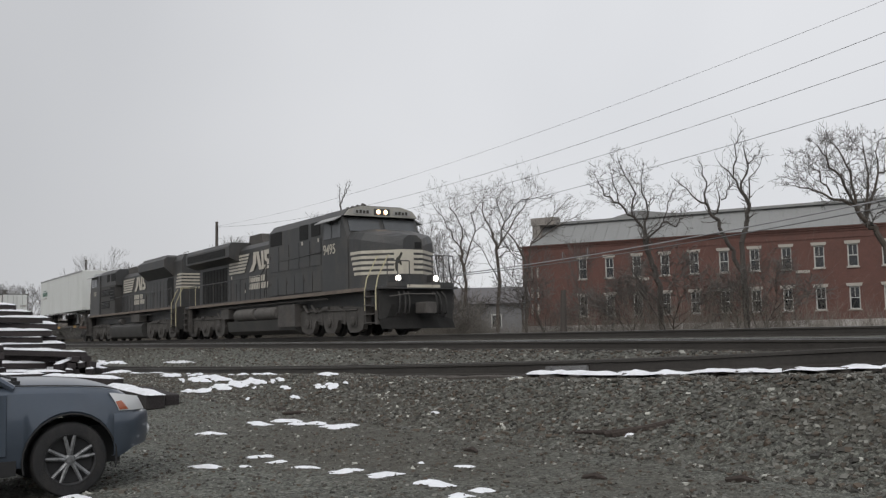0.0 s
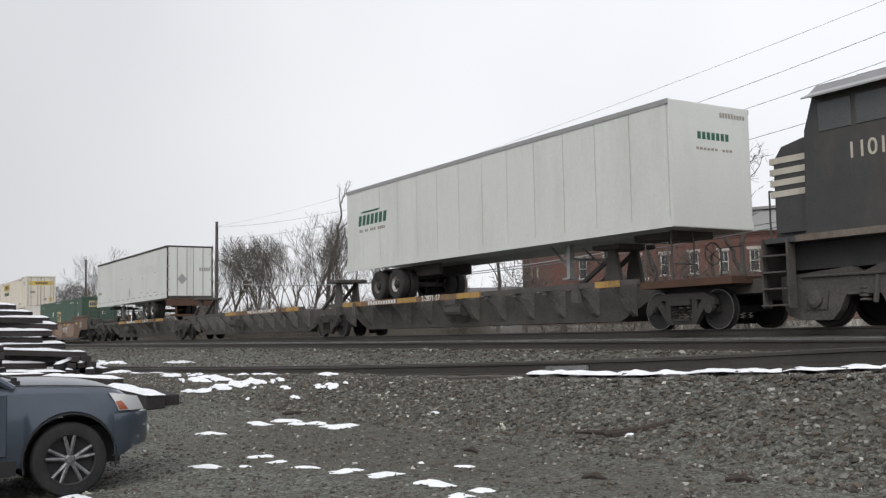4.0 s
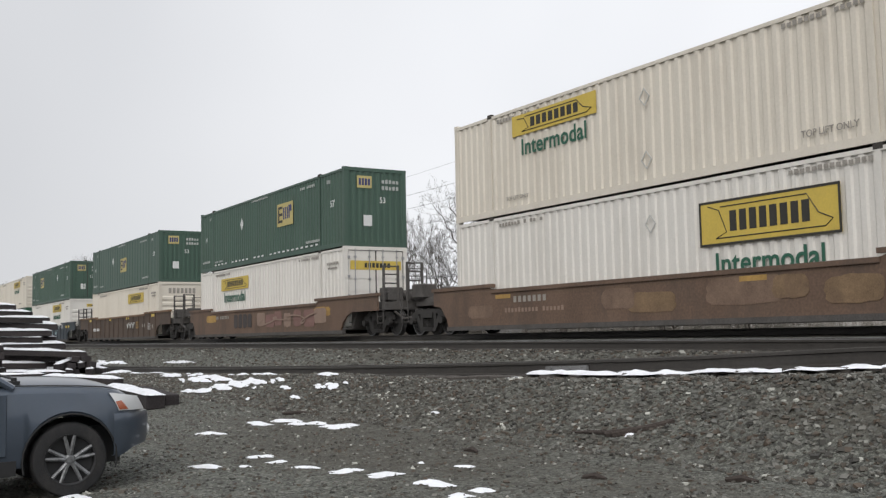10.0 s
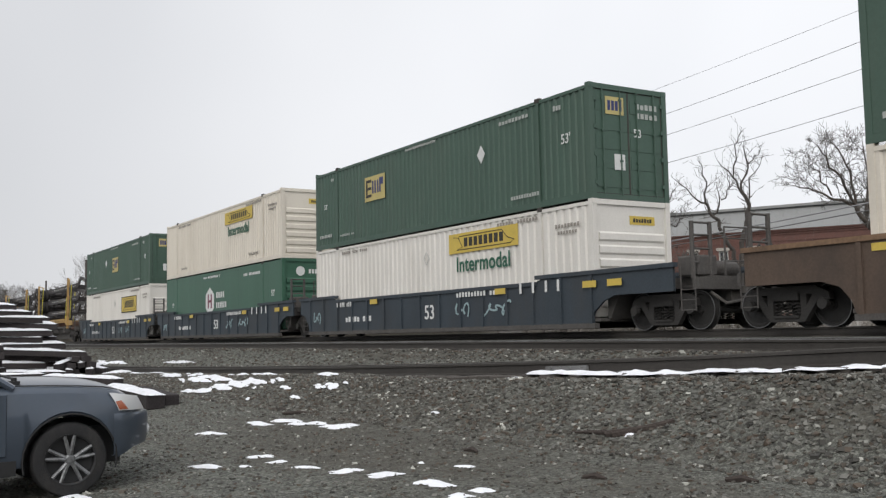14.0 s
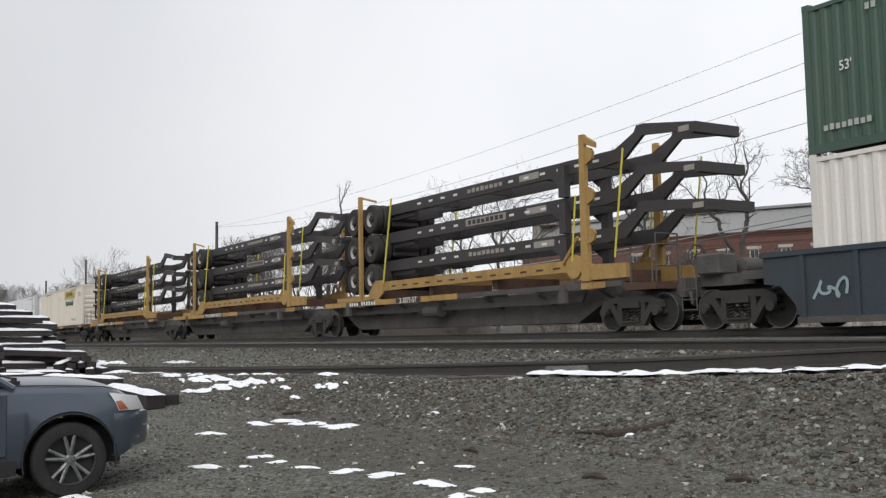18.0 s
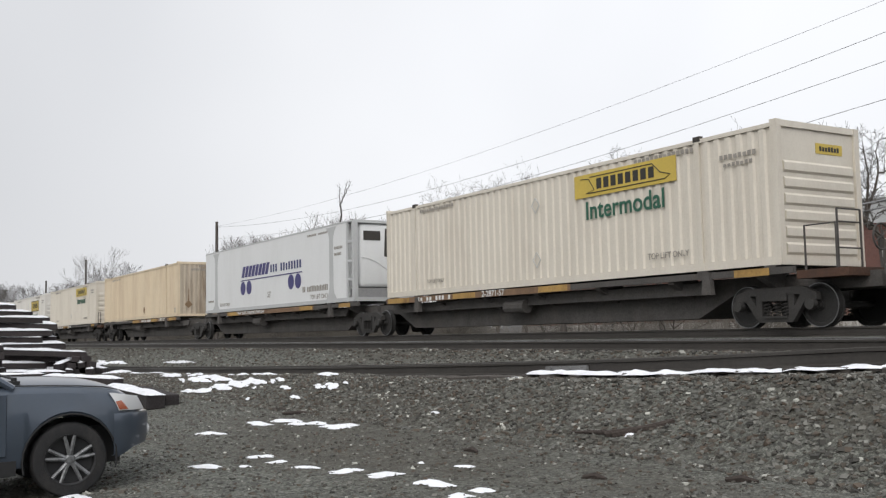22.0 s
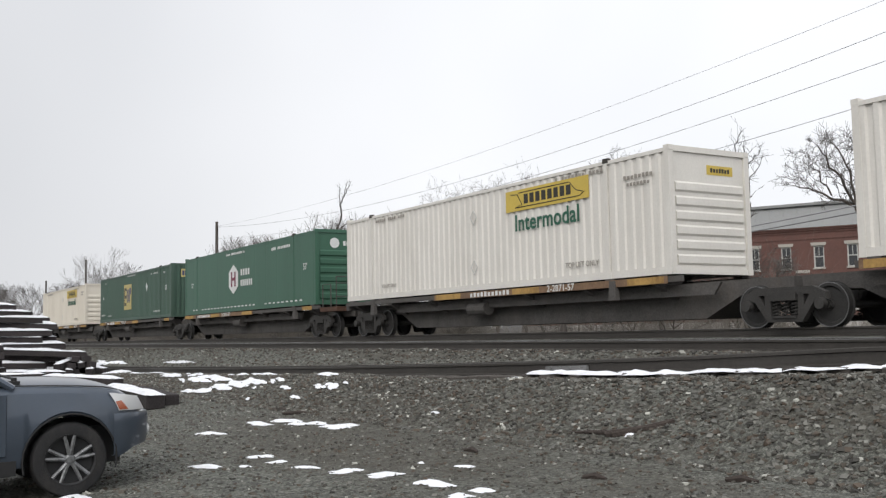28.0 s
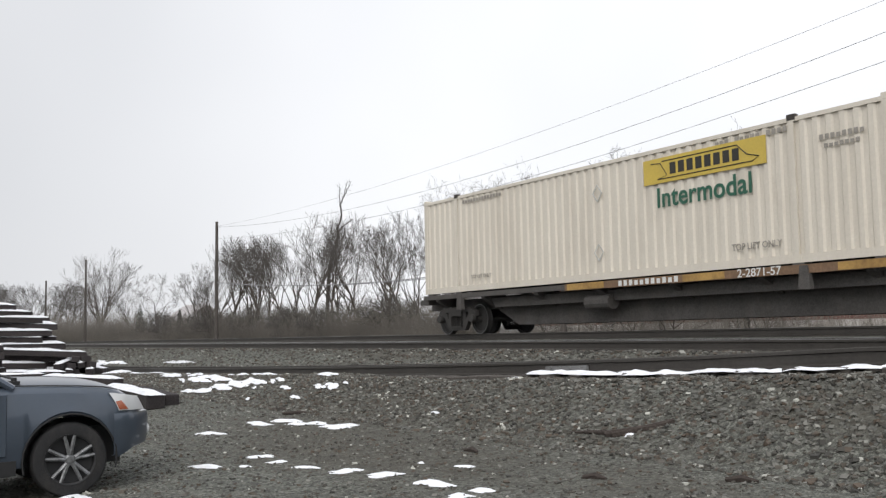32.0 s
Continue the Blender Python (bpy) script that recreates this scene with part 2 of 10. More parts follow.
def ground_z(x, y):
    """Lot, ballast shoulder of the spur, the two mains' bed, and the low land beyond."""
    toe, crest = 6.05, 7.3
    lot = lerp(0.0, 0.27, (y - 1.5) / 4.6)
    shoulder = max(spur_z(x) - lerp(0.15, 0.235, (x + 17) / 5), 0.22)
    z = lot
    if y > toe:
        t = max(0.0, min(1.0, (y - toe) / (crest - toe)))
        z = lot + (shoulder - lot) * (0.85 * t + 0.15 * t * t * (3 - 2 * t))
    if y > crest:
        z = shoulder
    if y > 9.9:
        z = lerp(shoulder, 1.00, (y - 9.9) / 1.7)
    if y > 14.6:
        z = lerp(1.00, 1.19, (y - 14.6) / 1.2)
    if y > 19.2:
        z = lerp(1.19, 0.55, (y - 19.2) / 1.8)
    if y > 22:
        z = lerp(0.55, 0.75, (y - 22) / 30)
    return z


def rough_z(x, y):
    z = ground_z(x, y)
    if -60 < x < 5 and -3 < y < 12.2:
        z += 0.03 * noise.noise(Vector((x * 0.7, y * 0.7, 0))) + 0.018 * noise.noise(Vector((x * 3.1, y * 3.1, 5)))
    return z


def spread(stops):
    out = []
    for a, b, step in stops:
        out += list(np.arange(a, b - step * 0.5, step))
    return out + [stops[-1][1]]


def gravel_material():
    """Crushed stone: each cell its own grey, brown dirt worn through in patches and along the wheel tracks."""
    m = bpy.data.materials.new("crushed_stone_ground")
    m.use_nodes = True
    n, l = m.node_tree.nodes, m.node_tree.links
    b = n["Principled BSDF"]
    b.inputs["Roughness"].default_value, b.inputs["Specular IOR Level"].default_value = 0.92, 0.25
    co = n.new("ShaderNodeTexCoord")
    v1, v2 = n.new("ShaderNodeTexVoronoi"), n.new("ShaderNodeTexVoronoi")
    v1.inputs["Scale"].default_value, v2.inputs["Scale"].default_value = 26, 70
    big, mid = n.new("ShaderNodeTexNoise"), n.new("ShaderNodeTexNoise")
    big.inputs["Scale"].default_value, big.inputs["Detail"].default_value = 0.35, 6
    mid.inputs["Scale"].default_value, mid.inputs["Detail"].default_value = 3.5, 6
    mp = n.new("ShaderNodeMapping")
    mp.inputs["Scale"].default_value = (0.35, 1.5, 1)
    l.new(co.outputs["Object"], mp.inputs["Vector"])
    l.new(mp.outputs["Vector"], big.inputs["Vector"])
    for t in (v1, v2, mid):
        l.new(co.outputs["Object"], t.inputs["Vector"])
    cell = n.new("ShaderNodeSeparateColor")
    l.new(v1.outputs["Color"], cell.inputs["Color"])
    cell2 = n.new("ShaderNodeSeparateColor")
    l.new(v2.outputs["Color"], cell2.inputs["Color"])
    mean = n.new("ShaderNodeMath")
    mean.operation = "ADD"
    l.new(cell.outputs["Red"], mean.inputs[0])
    l.new(cell2.outputs["Green"], mean.inputs[1])
    half = n.new("ShaderNodeMath")
    half.operation = "MULTIPLY"
    half.inputs[1].default_value = 0.5
    l.new(mean.outputs[0], half.inputs[0])
    stone = n.new("ShaderNodeValToRGB")
    e = stone.color_ramp.elements
    e[0].position, e[0].color = 0.1, (0.043, 0.043, 0.040, 1)
    e[1].position, e[1].color = 0.62, (0.133, 0.137, 0.120, 1)
    x = e.new(0.88)
    x.color = (0.226, 0.232, 0.205, 1)
    l.new(half.outputs[0], stone.inputs["Fac"])
    dirt = n.new("ShaderNodeValToRGB")
    dirt.color_ramp.elements[0].color, dirt.color_ramp.elements[1].color = (0.054, 0.050, 0.042, 1), (0.110, 0.102, 0.085, 1)
    l.new(mid.outputs["Fac"], dirt.inputs["Fac"])
    mask = n.new("ShaderNodeValToRGB")
    mask.color_ramp.elements[0].position, mask.color_ramp.elements[1].position = 0.46, 0.60
    mask.color_ramp.elements[1].color = (0.72, 0.72, 0.72, 1)
    l.new(big.outputs["Fac"], mask.inputs["Fac"])
    mix = n.new("ShaderNodeMixRGB")
    l.new(mask.outputs["Color"], mix.inputs["Fac"])
    l.new(stone.outputs["Color"], mix.inputs["Color1"])
    l.new(dirt.outputs["Color"], mix.inputs["Color2"])
    l.new(mix.outputs["Color"], b.inputs["Base Color"])
    bp = n.new("ShaderNodeBump")
    bp.inputs["Strength"].default_value, bp.inputs["Distance"].default_value = 0.9, 0.03
    l.new(v1.outputs["Distance"], bp.inputs["Height"])
    bp.invert = True
    bp2 = n.new("ShaderNodeBump")
    bp2.inputs["Strength"].default_value, bp2.inputs["Distance"].default_value = 0.6, 0.012
    bp2.invert = True
    l.new(v2.outputs["Distance"], bp2.inputs["Height"])
    l.new(bp.outputs["Normal"], bp2.inputs["Normal"])
    l.new(bp2.outputs["Normal"], b.inputs["Normal"])
    return m


def stone_material():
    m = bpy.data.materials.new("loose_stones")
    m.use_nodes = True
    n, l = m.node_tree.nodes, m.node_tree.links
    b = n["Principled BSDF"]
    b.inputs["Roughness"].default_value, b.inputs["Specular IOR Level"].default_value = 0.85, 0.3
    g, ramp, no, mul = n.new("ShaderNodeNewGeometry"), n.new("ShaderNodeValToRGB"), n.new("ShaderNodeTexNoise"), n.new("ShaderNodeMixRGB")
    e = ramp.color_ramp.elements
    e[0].position, e[0].color = 0.0, (0.049, 0.048, 0.044, 1)
    e[1].position, e[1].color = 0.995, (0.451, 0.450, 0.409, 1)
    for p, c in ((0.3, (0.088, 0.083, 0.072, 1)), (0.5, (0.088, 0.068, 0.052, 1)), (0.62, (0.105, 0.106, 0.098, 1)), (0.9, (0.160, 0.157, 0.141, 1)), (0.975, (0.216, 0.215, 0.195, 1))):
        e.new(p).color = c
    no.inputs["Scale"].default_value, no.inputs["Detail"].default_value = 60, 4
    mul.blend_type = "MULTIPLY"
    mul.inputs["Fac"].default_value = 0.6
    l.new(g.outputs["Random Per Island"], ramp.inputs["Fac"])
    l.new(ramp.outputs["Color"], mul.inputs["Color1"])
    l.new(no.outputs["Fac"], mul.inputs["Color2"])
    gain = n.new("ShaderNodeMixRGB")
    gain.blend_type = "ADD"
    gain.inputs["Fac"].default_value = 0.35
    l.new(mul.outputs["Color"], gain.inputs["Color1"])
    l.new(ramp.outputs["Color"], gain.inputs["Color2"])
    l.new(gain.outputs["Color"], b.inputs["Base Color"])
    return m


GROUND_STONE, LOOSE_STONE = gravel_material(), stone_material()


def build_ground():
    xs = spread([(-4000, -300, 200), (-300, -80, 10), (-80, -30, 2), (-30, -3, 0.25), (-3, 20, 2), (20, 120, 20), (120, 3000, 200)])
    ys = spread([(-2500, -40, 150), (-40, -2, 4), (-2, 9, 0.2), (9, 24, 0.4), (24, 60, 6), (60, 300, 40), (300, 4500, 300)])
    verts = [(x, y, rough_z(x, y)) for y in ys for x in xs]
    nx = len(xs)
    faces = [(j * nx + i, j * nx + i + 1, (j + 1) * nx + i + 1, (j + 1) * nx + i) for j in range(len(ys) - 1) for i in range(nx - 1)]
    mesh = bpy.data.meshes.new("ground")
    mesh.from_pydata(verts, [], faces)
    mesh.materials.append(GROUND_STONE)
    mesh.polygons.foreach_set("use_smooth", [True] * len(mesh.polygons))
    tagged(new("ground", mesh), "dark grey gravel lot and railway ballast with brown dirt", "ground", kind="structure")


build_ground()


def scatter(name, label, spots, sizes, seed, sink=0.35):
    """Many small broken stones on the ground, as one mesh."""
    rng = np.random.default_rng(seed)
    t = bmesh.new()
    bmesh.ops.create_cube(t, size=1.25)
    bmesh.ops.triangulate(t, faces=t.faces[:])
    base = np.array([v.co[:] for v in t.verts])
    tri = np.array([[v.index for v in f.verts] for f in t.faces])
    t.free()
    n, k = len(spots), len(base)
    v = np.repeat(base[None], n, 0) * (0.60 + 0.75 * rng.random((n, k, 1)))
    v *= np.stack([0.8 + 0.6 * rng.random(n), 0.7 + 0.4 * rng.random(n), 0.45 + 0.35 * rng.random(n)], 1)[:, None]
    a, b = rng.random(n) * 6.28, (rng.random(n) - 0.5) * 2.2
    ca, sa, cb, sb = np.cos(a), np.sin(a), np.cos(b), np.sin(b)
    x, y, z = v[..., 0].copy(), v[..., 1].copy(), v[..., 2].copy()
    y, z = y * cb[:, None] - z * sb[:, None], y * sb[:, None] + z * cb[:, None]
    x, y = x * ca[:, None] - y * sa[:, None], x * sa[:, None] + y * ca[:, None]
    v = np.stack([x, y, z], 2) * sizes[:, None, None]
    zz = np.array([rough_z(p[0], p[1]) for p in spots])
    v += np.stack([spots[:, 0], spots[:, 1], zz + sizes * (0.5 - sink)], 1)[:, None]
    f = (tri[None] + (np.arange(n) * k)[:, None, None]).reshape(-1, 3)
    mesh = bpy.data.meshes.new(name)
    mesh.vertices.add(n * k)
    mesh.vertices.foreach_set("co", v.reshape(-1))
    mesh.loops.add(len(f) * 3)
    mesh.loops.foreach_set("vertex_index", f.reshape(-1).astype(np.int32))
    mesh.polygons.add(len(f))
    mesh.polygons.foreach_set("loop_start", np.arange(len(f), dtype=np.int32) * 3)
    mesh.update(calc_edges=True)
    mesh.shade_flat()
    mesh.materials.append(LOOSE_STONE)
    tagged(new(name, mesh), label, "gravel", kind="stuff")


def in_view(rng, n, x0, x1, y0, y1, near=1.0):
    """Spots over a stretch, closer together towards the camera's side; only where the lens sees the ground."""
    p = np.stack([x1 - (x1 - x0) * rng.random(n) ** near, y0 + (y1 - y0) * rng.random(n)], 1)
    d, r = -0.850 * p[:, 0] + 0.5265 * p[:, 1], 0.5265 * p[:, 0] + 0.850 * p[:, 1]
    return p[(d > 4) & (np.abs(r / d) < 0.48)]


rng = np.random.default_rng(4)
p = in_view(rng, 34000, -32, -1.5, 5.9, 8.3, 1.3)
scatter("ballast_stones", "loose grey and brown broken ballast stones", p, 0.014 + 0.024 * rng.random(len(p)) ** 1.6, 11)
p = in_view(rng, 30000, -30, -2.0, 0.6, 6.1, 1.4)
scatter("lot_gravel", "scattered small gravel trodden into the lot", p, 0.008 + 0.022 * rng.random(len(p)) ** 3, 12, 0.45)
p = in_view(rng, 9000, -60, -6, 9.8, 12.3, 1.4)
scatter("track_ballast", "grey ballast stones between the tracks", p, 0.022 + 0.028 * rng.random(len(p)) ** 1.5, 13)


RAIL_SHAPE = [(-0.07, -0.17), (0.07, -0.17), (0.07, -0.155), (0.012, -0.135), (0.012, -0.045), (0.036, -0.035), (0.036, -0.004), (0.030, 0),
              (-0.030, 0), (-0.036, -0.004), (-0.036, -0.035), (-0.012, -0.045), (-0.012, -0.135), (-0.07, -0.155)]


def rail_bm(y, zf, xs, outline, lift=0.0):
    bm = bmesh.new()
    n = len(outline)
    rings = [[bm.verts.new((x, y + a, zf(x) + b + lift)) for a, b in outline] for x in xs]
    for a, b in zip(rings[:-1], rings[1:]):
        for i in range(n):
            bm.faces.new((a[i], a[(i + 1) % n], b[(i + 1) % n], b[i]))
    bm.faces.new(rings[0][::-1])
    bm.faces.new(rings[-1])
    return bm


def tie_mesh():
    bm = bmesh.new()
    box(bm, -0.115, 0.115, -1.3, 1.3, -0.18, 0)
    bmesh.ops.bevel(bm, geom=bm.edges[:], offset=0.012, segments=1, affect="EDGES")
    return finish("tie", bm, TIE_WOOD)


TIE = tie_mesh()


def build_track(name, label, cy, zf, top_mat, tie_x, tie_drop):
    t = thing(name, label, "railway track", kind="structure")
    xs = spread([(-700, -120, 40), (-120, -40, 5), (-40, 4, 1.0), (4, 40, 6), (40, 700, 60)])
    for s in (-0.755, 0.755):
        r = part("rail", rail_bm(cy + s, zf, xs, RAIL_SHAPE), STEEL_RAIL, t)
        part("running_surface", rail_bm(cy + s, zf, xs, [(-0.026, 0.0), (0.026, 0.0), (0.024, 0.003), (-0.024, 0.003)], 0.001), top_mat, r, "worn steel top of the rail")
    rng = random.Random(name)
    for x in np.arange(*tie_x, 0.54):
        x = float(x) + rng.uniform(-0.05, 0.05)
        again("tie", TIE, t, pose(x, cy + rng.uniform(-0.07, 0.07), zf(x) - tie_drop, rng.uniform(-0.6, 0.6), 0, rng.uniform(-2.5, 2.5)))
    return t


build_track("track_1", "far main line of steel rails on wooden ties", TRAIN_Y, lambda x: RAIL, RAIL_TOP, (-46, -4), 0.175)
build_track("track_2", "second main line of steel rails on wooden ties", MAIN_Y, lambda x: 1.19, RAIL_TOP, (-46, -2), 0.175)
spur = build_track("track_3", "rusty spur of steel rails falling away, on old ties", SPUR_Y, spur_z, STEEL_RAIL, (-48, 2), 0.172)
bm = bmesh.new()
for dx in (-0.3, -0.1, 0.1, 0.3):
    rod(bm, (-10.35 + dx, SPUR_Y - 0.755 - 0.065, 0.90), (-10.35 + dx, SPUR_Y - 0.755 - 0.03, 0.90), 0.018, 6)
prism(bm, [(-10.78, 0.83), (-9.92, 0.865), (-9.92, 0.945), (-10.78, 0.915)], SPUR_Y - 0.755 - 0.045, SPUR_Y - 0.755 - 0.014)
part("joint_bar", bm, surface("pale_joint_bar", (0.20, 0.20, 0.20), 0.7, 0.3, vary=0.4, scale=12), spur, "pale bolted joint bar")


def snow_patch(x, y, rx, ry, seed, high=0.05, turn=0.0, lift=0.0, along=None):
    """A thin, ragged leftover of snow that lies on what is under it."""
    rng = random.Random(seed)
    along = turn + math.pi / 2 if along is None else along
    bm = bmesh.new()
    n, rings = 22, 4
    ph = [rng.uniform(0, 6.28) for _ in range(5)]
    vs = [[None] * n for _ in range(rings + 1)]
    for j in range(rings + 1):
        f = j / rings
        for i in range(n):
            a = 2 * math.pi * i / n
            k = 1 + 0.22 * math.sin(2 * a + ph[0]) + 0.18 * math.sin(3 * a + ph[1]) + 0.15 * math.sin(5 * a + ph[2]) + 0.13 * math.sin(8 * a + ph[3])
            u, w = math.cos(a) * rx * f * k, math.sin(a) * ry * f * k
            px, py = x + u * math.cos(turn) + w * math.cos(along), y + u * math.sin(turn) + w * math.sin(along)
            g = rough_z(px, py) + lift + 0.014
            z = g - 0.012 + (high + 0.012) * (1 - f ** 2.2) * (0.7 + 0.5 * noise.noise(Vector((px * 6, py * 6, seed))))
            vs[j][i] = bm.verts.new((px, py, z))
    for j in range(rings):
        for i in range(n):
            if j == 0:
                if i:
                    continue
            bm.faces.new((vs[j][i], vs[j][(i + 1) % n], vs[j + 1][(i + 1) % n], vs[j + 1][i]))
    bm.faces.new(vs[0])
    for i in range(1, n):
        bm.faces.new((vs[0][i], vs[0][(i + 1) % n], vs[1][(i + 1) % n], vs[1][i]))
    bmesh.ops.remove_doubles(bm, verts=vs[0], dist=1e-5)
    ob = new("snow_patch", finish("snow_patch", bm, SNOW, True))
    return tagged(ob, "thin melting patch of white snow on gravel", "snow", group="snow patches on the gravel")


SNOW_SPOTS = [(-12.62, 4.27, 0.2, 0.2, 31), (-12.92, 5.04, 0.2, 0.24, 28), (-12.82, 5.41, 0.22, 0.26, 27), (-12.21, 5.43, 0.28, 0.2, 28), (-11.54, 5.56, 0.24, 0.29, 29), (-9.99, 3.9, 0.16, 0.19, 34), (-9.78, 3.25, 0.18, 0.1, 36), (-9.49, 3.56, 0.06, 0.07, 33), (-9.48, 3.88, 0.09, 0.08, 34), (-8.91, 3.94, 0.11, 0.13, 34), (-8.34, 4.09, 0.17, 0.15, 35), (-7.79, 4.18, 0.18, 0.13, 35), (-7.09, 4.26, 0.14, 0.17, 38), (-7.55, 4.86, 0.08, 0.08, 36), (-6.58, 4.39, 0.08, 0.09, 39), (-6.54, 4.15, 0.1, 0.12, 38), (-8.03, 4.69, 0.03, 0.04, 32)]
SNOW_SPOTS += [(-24.51, 7.88, 0.46, 0.55, 9), (-29.13, 8.03, 1.2, 1.44, 7), (-25.1, 7.42, 0.62, 0.75, 10), (-19.2, 8.49, 0.14, 0.16, 1), (-10.7, 7.68, 0.26, 0.32, -15), (-10.66, 6.44, 0.08, 0.05, 5), (-35.07, 10.55, 1.29, 0.3, 1), (-43.47, 10.43, 2.17, 0.93, 2), (-7.05, 6.32, 0.06, 0.02, 9), (-9.26, 1.9, 0.15, 0.16, 39), (-24.17, 7.22, 0.43, 0.5, 2), (-22.93, 7.37, 0.32, 0.5, 3), (-22.25, 6.86, 0.13, 0.46, 3), (-21.29, 6.91, 0.44, 0.5, 3), (-21.08, 7.14, 0.44, 0.5, 1), (-20.2, 7.03, 0.36, 0.5, 2)]
SNOW_SPOTS += [(-19.76, 6.29, 0.33, 0.27, 7), (-19.33, 6.41, 0.19, 0.35, 6), (-18.98, 6.61, 0.36, 0.4, 4), (-18.6, 6.79, 0.31, 0.4, 3), (-18.25, 6.96, 0.31, 0.5, 2), (-17.72, 6.92, 0.18, 0.31, 3), (-17.39, 6.69, 0.06, 0.17, 4), (-17.28, 7, 0.09, 0.24, 1), (-17.15, 7.09, 0.13, 0.23, 2), (-16.11, 6.75, 0.15, 0.16, 3), (-16.46, 6.21, 0.05, 0.2, 9), (-15.02, 6.46, 0.1, 0.16, 6), (-15.17, 6.93, 0.09, 0.13, 4), (-14.93, 6.88, 0.1, 0.16, 4), (-14.7, 6.96, 0.15, 0.28, 4)]
SNOW_SPOTS += [(-14.46, 7.09, 0.05, 0.13, 2)]
SNOW_SPOTS += [(-21.59, 7.75, 0.15, 0.4, 1), (-20.82, 7.75, 0.33, 0.35, 1), (-19.99, 7.75, 0.28, 0.44, 1), (-19.36, 7.75, 0.25, 0.35, 1), (-16.58, 7.75, 0.26, 0.44, 1)]
rng = random.Random(77)
for i, (x, y, rx, ry, turn) in enumerate(SNOW_SPOTS):
    away = math.atan2(y, x)
    if rx < 0.45:
        wide, lift = (1.5, 0.022) if x < -14 else (1.12, 0.0)       # the bank keeps more of it than the lot
        snow_patch(x, y, rx * wide, max(ry * 0.6 * wide, 0.035), 100 + i, 0.012 + 0.035 * min(1.0, rx / 0.5), radians(turn), lift, away)
        continue
    for k in range(7):                              # a broad patch has melted into islands
        u, w = rng.uniform(-0.85, 0.85) * rx, rng.uniform(-0.8, 0.8) * ry * 0.7
        size = rng.uniform(0.28, 0.62)
        snow_patch(x + u * math.cos(radians(turn)) + w * math.cos(away), y + u * math.sin(radians(turn)) + w * math.sin(away), rx * size, ry * size * 0.75, 2000 + 10 * i + k, 0.05, radians(turn), 0.0, away)
# the snow that still lies along the ends of the spur's ties
rng = random.Random(8)
x = -10.5
while x < -2.5:
    w = rng.uniform(0.25, 0.5)
    snow_patch(x, 7.92 + rng.uniform(-0.04, 0.04), w, rng.uniform(0.12, 0.20), int(500 + x * 10), rng.uniform(0.03, 0.06), 0.0, 0.055)
    x += w * rng.uniform(1.2, 1.9)
for x in (-11.7, -11.3, -10.95):
    snow_patch(x, 8.0, 0.12, 0.08, int(900 + x * 10), 0.02)


# ---- old timber in the yard ----
OLD_WOOD = surface("weathered_tie_timber", (0.038, 0.033, 0.034), 0.9, vary=0.5, scale=3, fine=35, bump=0.7, per_piece=0.4, dirt=(0.075, 0.06, 0.052), dirt_amount=0.5)
BROKEN_WOOD = surface("broken_brown_wood", (0.048, 0.038, 0.033), 0.9, vary=0.5, scale=6, fine=40, bump=0.8)


def timber_mesh(seed, length=2.6, w=0.23, h=0.18):
    bm = bmesh.new()
    t = bmesh.new()
    box(t, -length, 0, -w / 2, w / 2, 0, h)
    bmesh.ops.subdivide_edges(t, edges=[e for e in t.edges if abs(e.verts[0].co.x - e.verts[1].co.x) > 1], cuts=7)
    bmesh.ops.bevel(t, geom=t.edges[:], offset=0.012, segments=1, affect="EDGES")
    for v in t.verts:
        v.co += Vector((0.02 * noise.noise(v.co * 5 + Vector((seed, 0, 0))), 0.012 * noise.noise(v.co * 3 + Vector((0, seed, 0))), 0.012 * noise.noise(v.co * 3 + Vector((0, 0, seed)))))
    join(bm, t)
    return finish("timber", bm, OLD_WOOD)


def cap_mesh(seed, length, w):
    """Snow lying along a timber's top, thick in the middle and ragged at its edge."""
    bm = bmesh.new()
    nx, ny = 18, 6
    grid = []
    for i in range(nx + 1):
        row = []
        for j in range(ny + 1):
            u, v = i / nx, j / ny * 2 - 1
            edge = min(1.0, (1 - abs(v)) * 2.2) * min(1.0, u * 9, (1 - u) * 9)
            wob = 0.5 + 0.5 * noise.noise(Vector((u * 7, v * 1.5, seed * 3.7)))
            row.append(bm.verts.new((-length * (1 - u) + 0.01, v * w / 2 * (0.9 + 0.2 * wob), -0.004 + 0.055 * edge ** 0.6 * (0.5 + 0.8 * wob))))
        grid.append(row)
    for i in range(nx):
        for j in range(ny):
            bm.faces.new((grid[i][j], grid[i + 1][j], grid[i + 1][j + 1], grid[i][j + 1]))
    return finish("snow_cap", bm, SNOW, True)


TIMBERS = [timber_mesh(s) for s in range(5)]
CAPS = [cap_mesh(s, 2.5, 0.24) for s in range(4)]


def timber(m, rng, snowy, group, label="old dark railway tie, weathered"):
    ob = new("railway_tie")
    ob.matrix_basis = m
    tagged(ob, label + (" with snow on top" if snowy else ""), "railway tie", group)
    again("beam", rng.choice(TIMBERS), ob)
    if snowy:
        tagged(again("snow_cap", rng.choice(CAPS), ob, pose(0, 0, 0.18)), "white snow cap")
    return ob


# the tall stack beyond the parked car: layer on layer of ties laid side by side, snow left on every ledge
rng = random.Random(21)
EDGE = ((2.60, 5.05), (2.42, 5.80), (2.23, 6.10), (2.02, 6.22), (1.83, 6.38), (1.47, 6.53), (0.2, 6.53))    # height and the near ends' place


